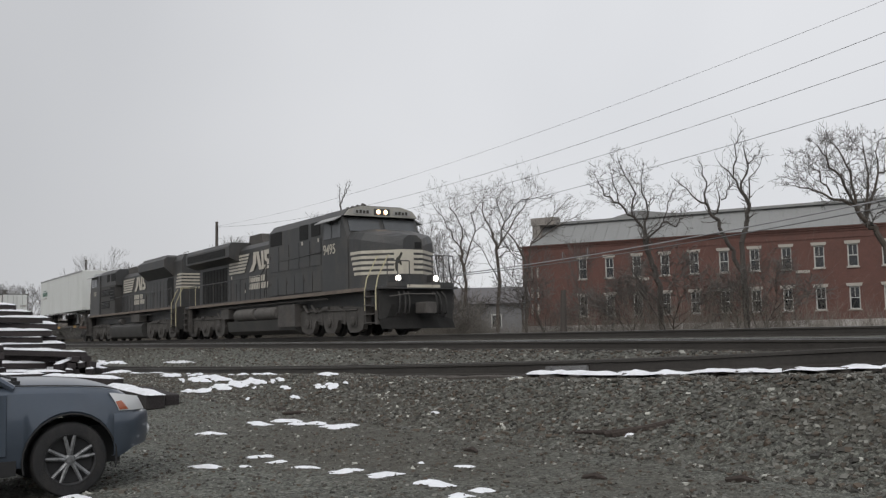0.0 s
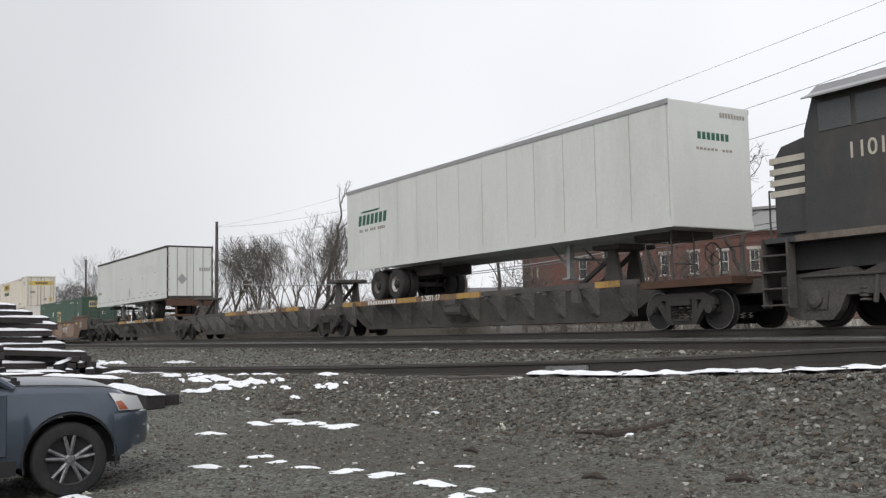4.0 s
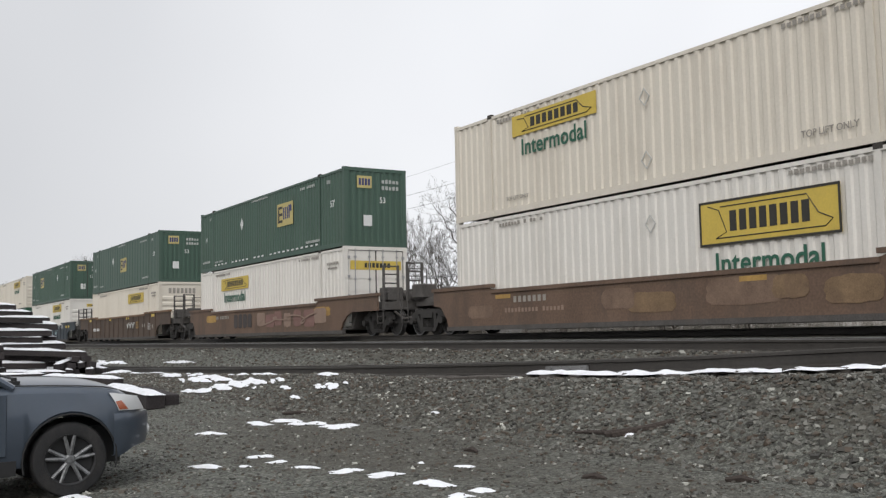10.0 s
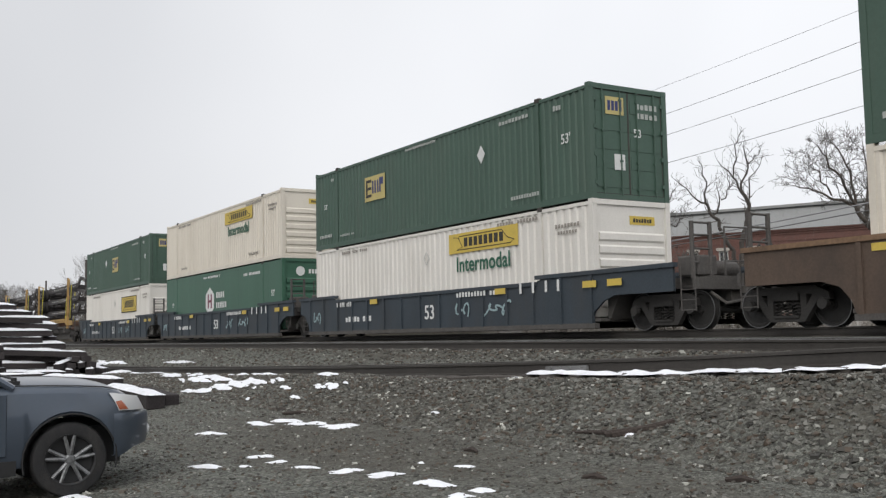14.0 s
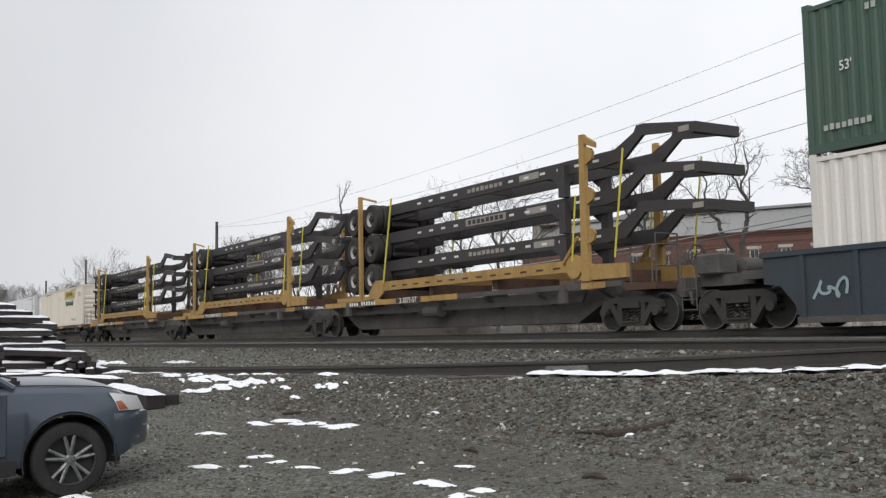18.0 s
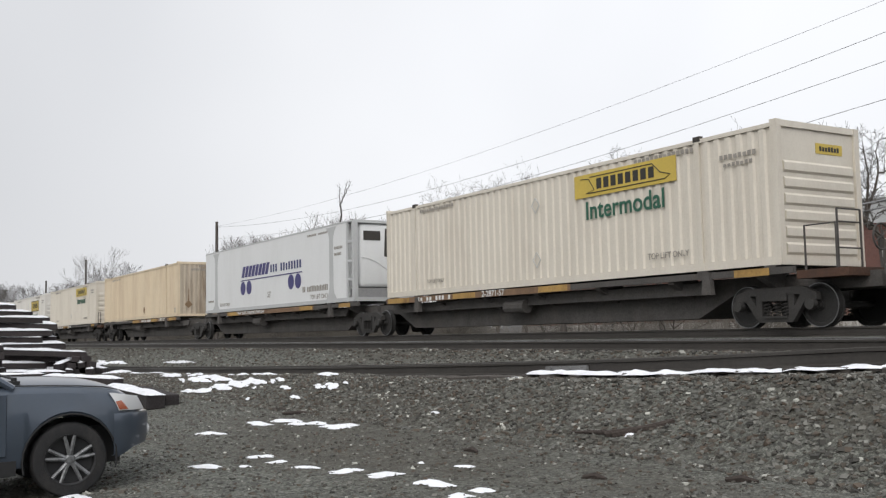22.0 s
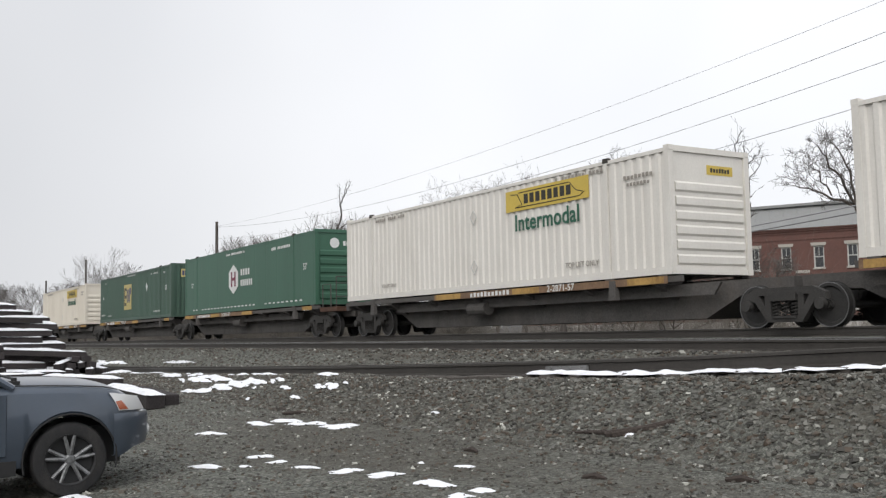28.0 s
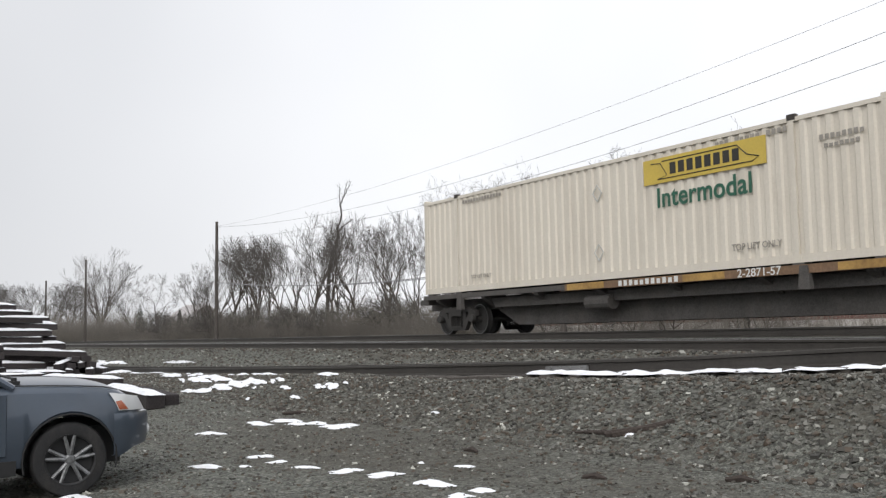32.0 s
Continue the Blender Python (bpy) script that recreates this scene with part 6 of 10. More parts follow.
def small_marks(c, seed, mat):
    """The little stencilled lines near the top corners and along the sill."""
    bars("stencil", mat, c, BL - 4.1, BL - 2.2, 2.60, 2.70, Y_SIDE, 14, seed)
    bars("stencil", mat, c, 2.2, 4.2, 2.58, 2.68, Y_SIDE, 14, seed + 1)
    bars("stencil", mat, c, BL - 1.5, BL - 0.5, 2.28, 2.38, Y_SIDE, 8, seed + 2)
    bars("stencil", mat, c, BL - 1.4, BL - 0.6, 2.12, 2.20, Y_SIDE, 7, seed + 3)
    words("TOP LIFT ONLY", 0.19, mat, c, on_side(BL - 3.1, Y_SIDE - 0.001, 0.42), 0.95)
    words("TOP LIFT ONLY", 0.15, mat, c, on_side(3.1, Y_SIDE - 0.001, 0.40), 0.95)


def emp_marks(c, a, z0, z1, wide=1.45, seed=0, end="door"):
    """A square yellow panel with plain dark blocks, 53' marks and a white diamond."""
    x0, x1 = BL - a - wide, BL - a
    s = slab("sign", EMP_YELLOW, c, x0, x1, z0, z1, Y_SIDE - 0.002, label="yellow square with dark blocks")
    w, h = x1 - x0, z1 - z0
    for k, (p, q, m) in enumerate(((0.07, 0.34, SIGN_BLACK), (0.38, 0.70, LETTER_BLUE), (0.74, 0.92, LETTER_BLUE))):
        bm = bmesh.new()
        if k == 0:
            for zz in (0.16, 0.46, 0.76):
                box(bm, x0 + p * w, x0 + q * w, Y_SIDE - 0.016, Y_SIDE - 0.008, z0 + zz * h, z0 + (zz + 0.11) * h)
            box(bm, x0 + p * w, x0 + (p + 0.07) * w, Y_SIDE - 0.0165, Y_SIDE - 0.008, z0 + 0.16 * h, z0 + 0.87 * h)
        elif k == 1:
            for u in (p, p + 0.12, p + 0.25):
                box(bm, x0 + u * w, x0 + (u + 0.065) * w, Y_SIDE - 0.016, Y_SIDE - 0.008, z0 + 0.28 * h, z0 + 0.80 * h)
        else:
            box(bm, x0 + p * w, x0 + (p + 0.06) * w, Y_SIDE - 0.016, Y_SIDE - 0.008, z0 + 0.28 * h, z0 + 0.86 * h)
            box(bm, x0 + (p + 0.06) * w, x0 + q * w, Y_SIDE - 0.0155, Y_SIDE - 0.008, z0 + 0.58 * h, z0 + 0.86 * h)
        part("sign_block", bm, m, s)
    words("53'", 0.36, LETTER_WHITE, c, on_side(BL - 0.95, Y_SIDE - 0.001, 1.62), 0.9)
    words("53'", 0.26, LETTER_WHITE, c, on_side(0.9, Y_SIDE - 0.001, 1.55), 0.9)
    bm = bmesh.new()
    xd = BL - 10.4 if a < 8 else BL - 4.8
    prism(bm, [(xd - 0.2, 1.85), (xd, 1.58), (xd + 0.2, 1.85), (xd, 2.12)], Y_SIDE - 0.006, Y_SIDE)
    part("placard", bm, LETTER_WHITE, c, "white diamond placard")
    bars("stencil", LETTER_DIM, c, BL - 3.9, BL - 2.5, 2.50, 2.60, Y_SIDE, 9, seed)
    bars("stencil", LETTER_DIM, c, BL - 9.2, BL - 7.3, 2.66, 2.74, Y_SIDE, 16, seed + 1)
    bars("stencil", LETTER_DIM, c, BL - 1.45, BL - 1.1, 2.42, 2.56, Y_SIDE, 3, seed + 2)
    bars("stencil", LETTER_DIM, c, 1.35, 1.6, 2.46, 2.58, Y_SIDE, 2, seed + 3)
    bars("stencil", LETTER_DIM, c, BL - 3.4, BL - 2.1, 0.34, 0.44, Y_SIDE, 11, seed + 4)
    bars("stencil", LETTER_DIM, c, 2.1, 3.2, 0.34, 0.42, Y_SIDE, 10, seed + 5)
    bars("stencil", LETTER_DIM, c, 0.35, 1.4, 0.40, 0.52, Y_SIDE, 8, seed + 6)
    # end face
    if end:
        xe = BL - 0.030 if end == "door" else BL - 0.012
        bm = bmesh.new()
        box(bm, xe, xe + 0.006, -0.75, -0.15, 2.15, 2.60)
        s2 = part("end_sign", bm, EMP_YELLOW, c, "yellow plate with dark blocks")
        bars("sign_bars", LETTER_BLUE, s2, -0.70, -0.20, 2.25, 2.50, xe + 0.006, 4, seed + 7, out_x=True)
        bars("stencil", LETTER_DIM, c, 0.25, 1.0, 2.36, 2.50, xe, 5, seed + 8, out_x=True)
        bars("stencil", LETTER_DIM, c, 0.25, 1.0, 2.12, 2.26, xe, 5, seed + 9, out_x=True)
        words("53", 0.30, LETTER_WHITE, c, on_front(xe + 0.002, 0.3, 1.72), 0.9)
        bm = bmesh.new()
        box(bm, xe, xe + 0.004, -0.5, -0.15, 0.75, 1.15)
        part("data_plate", bm, LETTER_WHITE, c)


# wells, front to back
c = container(-135.25, 0.36, BOX_GREEN, "green ribbed container riding low in a brown well car", "rib", "door")
emp_marks(c, 7.24, 1.02, 2.02, 1.46, 10)
c = container(-158.66, 0.36, BOX_WHITE, "white ribbed container with a yellow panel under a cream one", "rib", "rib")
haulier_sign(c, 2.93, 1.38, 2.33, 1, True, 0.98)
end_sign(c)
diamonds(c, BL - 7.95, (2.05,))
small_marks(c, 20, LETTER_GREY)
c = container(-158.66, 3.27, BOX_CREAM, "cream ribbed container with doors facing forward, stacked on white", "rib", "door")
haulier_sign(c, 9.68, 2.06, 2.62, 2, False, 1.70)
diamonds(c, BL - 8.0, (2.08, 0.62))
small_marks(c, 30, LETTER_GREY)
bm = bmesh.new()
box(bm, BL - 0.030, BL - 0.024, -1.05, 1.05, 2.05, 2.42)
s = part("end_sign", bm, SIGN_YELLOW, c, "yellow plate across the doors with dark bars")
bars("sign_bars", SIGN_BLACK, s, -0.5, 0.6, 2.15, 2.33, BL - 0.023, 7, 5, out_x=True)
for y0, y1, z0, z1, m in ((-0.95, -0.5, 1.30, 1.52, LETTER_GREY), (0.72, 1.02, 0.55, 0.95, SIGN_YELLOW), (0.3, 0.5, 0.62, 0.85, LETTER_GREY)):
    bm = bmesh.new()
    box(bm, BL - 0.030, BL - 0.024, y0, y1, z0, z1)
    part("door_plate", bm, m, c)
c = container(-182.35, 0.36, BOX_WHITE, "white ribbed container with doors facing forward, under a green one", "rib", "door")
haulier_sign(c, 9.60, 1.86, 2.42, 3, False, 1.52)
small_marks(c, 40, LETTER_GREY)
bm = bmesh.new()
box(bm, BL - 0.030, BL - 0.024, -1.05, 1.05, 2.05, 2.38)
s = part("end_sign", bm, SIGN_YELLOW, c, "yellow plate across the doors with dark bars")
bars("sign_bars", SIGN_BLACK, s, -0.5, 0.6, 2.13, 2.30, BL - 0.023, 7, 5, out_x=True)
c = container(-182.35, 3.27, BOX_GREEN, "green container stacked on a white one, smooth ends", "fine", "upright")
emp_marks(c, 4.62, 1.28, 2.22, 1.62, 50, "plain")
bars("stencil", LETTER_WHITE, c, 2.0, 14.0, 0.20, 0.27, Y_SIDE - 0.002, 26, 55, fill=0.5)
c = container(-205.9, 0.36, BOX_CREAM, "white ribbed container under a broad-panelled green one", "rib", "rib")
haulier_sign(c, 3.06, 1.88, 2.46, 4)
bars("end_stencil", LETTER_GREY, c, -0.75, 0.85, 2.25, 2.55, BL - 0.05, 7, 6, out_x=True)
small_marks(c, 60, LETTER_GREY)
c = container(-205.9, 3.27, BOX_GREEN, "broad-panelled green container stacked on a white one", "wide", "upright")
emp_marks(c, 7.05, 1.02, 1.88, 1.42, 70, "plain")
c = container(-229.65, 0.36, BOX_WHITE, "white ribbed container under a dusty green one", "rib", "rib")
haulier_sign(c, 3.10, 2.02, 2.60, 5, False, 1.66)
end_sign(c)
diamonds(c, BL - 7.95, (2.0,))
small_marks(c, 80, LETTER_GREY)
c = container(-229.65, 3.27, BOX_GREEN, "dusty green container with doors facing forward, stacked high", "fine", "door")
emp_marks(c, 10.6, 1.35, 2.2, 1.45, 90)
c = container(-249.2, 0.36, HUB_GREEN, "deep green smooth container under a cream one", "flat", "rib")
hub_at = c
c = container(-249.2, 3.27, BOX_CREAM, "grubby cream container stacked on a deep green one", "fine", "rib")
haulier_sign(c, 3.3, 2.02, 2.58, 6, False, 1.66)
end_sign(c)
small_marks(c, 100, LETTER_GREY)
c = container(-268.8, 0.36, BOX_WHITE, "white ribbed container with a bordered yellow panel under green", "rib", "rib")
haulier_sign(c, 2.75, 1.38, 2.36, 7, True)
end_sign(c)
diamonds(c, BL - 7.95, (2.0,))
small_marks(c, 110, LETTER_GREY)
c = container(-268.8, 3.27, BOX_GREEN, "green ribbed container with doors facing forward, stacked on white", "fine", "door")
emp_marks(c, 7.23, 1.15, 2.08, 1.48, 120)


# on the spine cars
def hub_marks(c):
    bm = bmesh.new()
    x = BL - 8.97
    prism(bm, [(x - 0.60, 1.12), (x, 0.78), (x + 0.60, 1.12), (x + 0.60, 1.78), (x, 2.13), (x - 0.60, 1.78)], Y_SIDE - 0.008, Y_SIDE)
    s = part("sign", bm, LETTER_WHITE, c, "white hexagon with maroon bars")
    for k, (a, b, z0, z1) in enumerate(((-0.30, -0.14, 1.12, 1.80), (0.14, 0.30, 1.12, 1.80), (-0.14, 0.14, 1.40, 1.52))):
        bm = bmesh.new()
        box(bm, x + a, x + b, Y_SIDE - 0.014, Y_SIDE - 0.008, z0, z1)
        part("sign_block", bm, LETTER_MAROON, s)
    bars("sign_bars", LETTER_WHITE, c, BL - 8.1, BL - 6.9, 1.58, 1.86, Y_SIDE, 4, 2, fill=0.6)
    bars("sign_bars", LETTER_WHITE, c, BL - 8.1, BL - 6.6, 1.10, 1.38, Y_SIDE, 6, 3, fill=0.6)
    words("53'", 0.36, LETTER_WHITE, c, on_side(BL - 0.95, Y_SIDE - 0.001, 1.50), 0.9)
    words("53'", 0.30, LETTER_WHITE, c, on_side(1.2, Y_SIDE - 0.001, 1.45), 0.9)
    bars("stencil", LETTER_WHITE, c, BL - 4.4, BL - 2.4, 2.40, 2.52, Y_SIDE, 12, 4)
    bars("stencil", LETTER_WHITE, c, 6.2, 8.6, 2.58, 2.68, Y_SIDE, 18, 5)
    bars("stencil", LETTER_WHITE, c, 1.2, 15.0, 0.18, 0.24, Y_SIDE - 0.001, 30, 6, fill=0.5)
    bm = bmesh.new()
    lathe(bm, [(0.0001, 0.0), (0.20, 0.0), (0.20, 0.006)], (BL - 0.05, -0.45, 2.38), "x", 18)
    part("end_roundel", bm, LETTER_WHITE, c)
    bars("end_stencil", LETTER_WHITE, c, -0.1, 0.6, 2.28, 2.46, BL - 0.05, 5, 7, out_x=True)


hub_marks(hub_at)
for front, mat, side, lab, bord in ((-348.0, BOX_CREAM, "rib", "cream ribbed container with a yellow panel on a spine car", False), (-406.15, BOX_CREAM, "rib", "cream ribbed container with a yellow panel on a spine car", False),
                                    (-424.75, BOX_WHITE, "rib", "white ribbed container with a bordered yellow panel", True), (-445.6, BOX_WHITE, "rib", "white ribbed container with a yellow panel on a spine car", False),
                                    (-504.0, BOX_CREAM, "rib", "cream ribbed container on the train's last car", False)):
    c = container(front, 1.24, mat, lab, side, "rib")
    if bord:
        haulier_sign(c, 2.8, 1.50, 2.42, 8, True, 1.12)
    else:
        haulier_sign(c, 2.74, 2.05, 2.62, 9, False, 1.70)
    end_sign(c)
    diamonds(c, BL - 7.9, (2.10, 0.66))
    small_marks(c, int(-front), LETTER_GREY)
c = container(-387.4, 1.24, BOX_TAN, "tan ribbed container streaked with rust", "fine", "upright", nose_mat=TAN_NOSE)
bars("stencil", LETTER_GREY, c, 2.2, 4.2, 2.58, 2.66, Y_SIDE, 14, 301)
bars("stencil", LETTER_GREY, c, -0.55, 0.55, 2.44, 2.55, BL - 0.018, 10, 302, out_x=True)
bars("stencil", LETTER_GREY, c, -0.15, 0.15, 2.64, 2.73, BL - 0.018, 4, 303, out_x=True)
bars("stencil", LETTER_GREY, c, BL - 0.5, BL - 0.32, 0.36, 0.46, Y_SIDE, 3, 304)
bars("stencil", LETTER_GREY, c, BL - 0.5, BL - 0.32, 0.22, 0.32, Y_SIDE, 3, 305)
bm = bmesh.new()                                    # rusted placard on the nose
prism(bm, [(-0.90, 0.62), (-0.68, 0.42), (-0.46, 0.62), (-0.68, 0.86)], BL - 0.024, BL - 0.014, "x")
part("placard", bm, RUST_SPOT, c, "rusted diamond placard")
bm = bmesh.new()
prism(bm, [(-0.72, 0.84), (-0.65, 0.84), (-0.67, 1.45), (-0.69, 1.45)], BL - 0.023, BL - 0.016, "x")
part("rust_streak", bm, RUST_SPOT, c, "brown rust streak")
bm = bmesh.new()
prism(bm, [(BL - 6.62, 0.50), (BL - 6.50, 0.30), (BL - 6.37, 0.36), (BL - 6.34, 0.56), (BL - 6.44, 0.70), (BL - 6.56, 0.66)], Y_SIDE - 0.004, Y_SIDE + 0.02)
part("rust_patch", bm, RUST_SPOT, c, "bare rusty patch on the side")
c = container(-464.5, 1.24, HUB_GREEN, "deep green smooth container with a white hexagon", "flat", "rib")
hub_marks(c)
c = container(-483.15, 1.24, BOX_GREEN, "green finely ribbed container with a tall yellow panel", "fine", "upright")
emp_marks(c, 8.16, 0.66, 2.20, 1.74, 140, "plain")


def reefer(front):
    """A smooth white refrigerated box; its machine sits in an open frame at the front."""
    c = thing("refrigerated_container", "white refrigerated container with grey posts and a cooling unit", "container", "containers on the train", at=pose(front - BL, TRAIN_Y, RAIL + 1.24))
    aboard(c)
    hw, back = BW / 2, BL - 1.35
    white = surface("clean_white_panel", (0.72, 0.73, 0.73), 0.4, vary=0.04, scale=0.7, fine=15, bump=0.02, dirt=(0.5, 0.5, 0.48), dirt_amount=0.25, streak=0.3)
    grey = surface("grey_reefer_post", (0.48, 0.49, 0.49), 0.5, vary=0.1, scale=2, bump=0.03)
    bm = bmesh.new()
    soft_box(bm, 0.0, BL - 0.62, -hw, hw, 0.12, BH, 0.02, 1)
    part("insulated_box", bm, white, c)
    bm = bmesh.new()
    box(bm, 0.0, BL - 0.006, -hw - 0.006, hw + 0.006, 0.0, 0.14)
    part("base_frame", bm, grey, c)
    bm = bmesh.new()
    box(bm, 0.0, BL - 0.175, -hw - 0.008, hw + 0.008, BH - 0.06, BH + 0.004)
    part("top_rail", bm, grey, c)
    for x in (1.55, 14.3):
        bm = bmesh.new()
        prism(bm, [(x - 0.45, 0.14), (x + 0.45, 0.14), (x + 0.24, 0.34), (x + 0.16, 0.6), (x + 0.16, 2.35), (x + 0.24, 2.62), (x + 0.45, 2.80), (x - 0.45, 2.80), (x - 0.24, 2.62), (x - 0.16, 2.35), (x - 0.16, 0.6), (x - 0.24, 0.34)], -hw - 0.012, -hw + 0.01)
        part("lift_post", bm, grey, c)
    bars("sign_bars", LETTER_PURPLE, c, BL - 11.25, BL - 8.05, 1.46, 1.94, Y_SIDE, 8, 3, "purple blocks of a name", slant=0.22, fill=0.78)
    bars("sign_bars", LETTER_BLUE, c, BL - 7.85, BL - 4.55, 1.50, 1.82, Y_SIDE, 12, 4, "dark bars of a name", fill=0.55)
    slab("underline", LETTER_PURPLE, c, BL - 11.3, BL - 4.5, 1.30, 1.345, Y_SIDE)
    for x in (11.02, 10.28, 5.62, 4.92):
        bm = bmesh.new()
        lathe(bm, [(0.0001, -0.008), (0.30, -0.008), (0.30, 0.0)], (BL - x, Y_SIDE, 0.98), "y", 24)
        part("roundel", bm, LETTER_PURPLE, c)
    words("53'", 0.34, LETTER_GREY, c, on_side(BL - 7.95, Y_SIDE - 0.001, 0.56), 0.9)
    bars("sign_bars", LETTER_GREY, c, BL - 4.5, BL - 2.15, 0.50, 0.72, Y_SIDE, 16, 6)
    words("TOP LIFT ONLY", 0.24, LETTER_GREY, c, on_side(BL - 2.95, Y_SIDE - 0.001, 0.28), 0.95)
    bars("stencil", LETTER_GREY, c, BL - 1.6, BL - 0.9, 1.95, 2.05, Y_SIDE, 6, 8)
    bars("stencil", LETTER_GREY, c, BL - 1.6, BL - 1.0, 1.72, 1.82, Y_SIDE, 6, 9)
    bars("stencil", LETTER_GREY, c, BL - 4.0, BL - 2.0, 2.62, 2.70, Y_SIDE, 14, 10)
    bars("stencil", LETTER_GREY, c, 0.4, 1.2, 0.5, 0.6, Y_SIDE, 7, 11)
    words("TOP LIFT ONLY", 0.20, LETTER_GREY, c, on_side(2.75, Y_SIDE - 0.001, 0.33), 0.95)
    # the machine is set back between the posts of an open end frame
    bm = bmesh.new()
    soft_box(bm, BL - 0.64, BL - 0.06, -1.02, 1.02, 0.50, 2.78, 0.14, 3)
    u = part("cooling_unit", bm, white, c, "white cooling unit with dark grilles", smooth=True)
    bm = bmesh.new()
    prism(bm, [(-0.05, 1.62), (0.9, 1.35), (0.9, 2.62), (0.0, 2.62)], BL - 0.065, BL - 0.045, "x")
    part("grille", bm, SEAL_DARK, u)
    bm = bmesh.new()
    box(bm, BL - 0.065, BL - 0.045, -0.88, -0.2, 2.18, 2.52)
    part("control_panel", bm, SEAL_DARK, u)
    bm = bmesh.new()
    rail_line(bm, [(BL - 0.055, -0.98 + 0.1 * i, 1.55 - 0.004 * i * i) for i in range(20)], 0.012, 4)
    part("casing_seam", bm, grey, u)
    for s in (-1, 1):
        bm = bmesh.new()
        box(bm, BL - 0.16, BL, s * (hw - 0.08) - 0.08, s * (hw - 0.08) + 0.08, 0.141, BH)
        box(bm, BL - 0.618, BL - 0.50, s * (hw - 0.033) - 0.03, s * (hw - 0.033) + 0.03, 0.141, BH - 0.062)
        for z in (0.75, 1.4, 2.1):
            box(bm, BL - 0.5, BL - 0.16, s * (hw - 0.03) - 0.03, s * (hw - 0.03) + 0.03, z, z + 0.08)
        part("end_post", bm, grey, c)
    bm = bmesh.new()
    box(bm, BL - 0.12, BL, -hw + 0.16, hw - 0.16, BH - 0.10, BH)
    part("end_header", bm, grey, c)
    bm = bmesh.new()
    box(bm, BL - 0.615, BL - 0.02, -hw + 0.17, hw - 0.17, 0.142, 0.46)
    part("sill_box", bm, GALV, c, "galvanised sill box")


reefer(-366.6)


# ---- trucks, wells and spine cars ----
WHEEL_STEEL = surface("wheel_steel", (0.036, 0.035, 0.034), 0.8, 0.1, vary=0.3, scale=5, fine=40, bump=0.15)
WHEEL_RIM = surface("bright_wheel_tread", (0.22, 0.22, 0.22), 0.4, 0.9, vary=0.2, scale=6, bump=0.05)


def wheel_bm(r=0.43):
    bm = bmesh.new()
    lathe(bm, [(0.06, -0.09), (0.09, -0.08), (0.10, -0.03), (r * 0.78, -0.012), (r * 0.84, -0.06), (r * 0.97, -0.06), (r, 0.03), (r, 0.065), (r + 0.03, 0.072), (r + 0.03, 0.09), (r * 0.84, 0.09), (r * 0.8, 0.03), (0.10, 0.02), (0.06, 0.09)], (0, 0, 0), "y", 28)
    return bm


def sideframe_bm(half=0.89):
    """The cast sideframe: an upper chord, sloping lower chord, two boxes for the axles and a spring window."""
    bm = bmesh.new()
    h = half
    prism(bm, [(-h - 0.12, 0.10), (-h + 0.16, 0.10), (-h + 0.30, 0.22), (h - 0.30, 0.22), (h - 0.16, 0.10), (h + 0.12, 0.10), (h + 0.10, 0.24), (h - 0.2, 0.37), (-h + 0.2, 0.37), (-h - 0.10, 0.24)], -0.07, 0.07)
    prism(bm, [(-h + 0.14, 0.12), (-h + 0.28, 0.20), (-0.34, -0.20), (0.34, -0.20), (h - 0.28, 0.20), (h - 0.14, 0.12), (0.42, -0.32), (-0.42, -0.32)], -0.065, 0.065)
    for s in (-1, 1):
        box(bm, s * 0.40 - 0.07, s * 0.40 + 0.07, -0.062, 0.062, -0.24, 0.24)
    return bm


def springs_bm():
    """Three coils standing under the bolster's end, one wound tube each, tied by their seat."""
    bm = bmesh.new()
    for x in (-0.22, 0.0, 0.22):
        rail_line(bm, [(x + 0.075 * math.cos(1.257 * i), 0.075 * math.sin(1.257 * i), -0.21 + 0.0132 * i) for i in range(26)], 0.016, 4)
    box(bm, -0.30, 0.30, -0.10, 0.10, 0.105, 0.26)
    box(bm, -0.30, 0.30, -0.10, 0.10, -0.24, -0.195)
    return bm


TRUCK_SET = {}


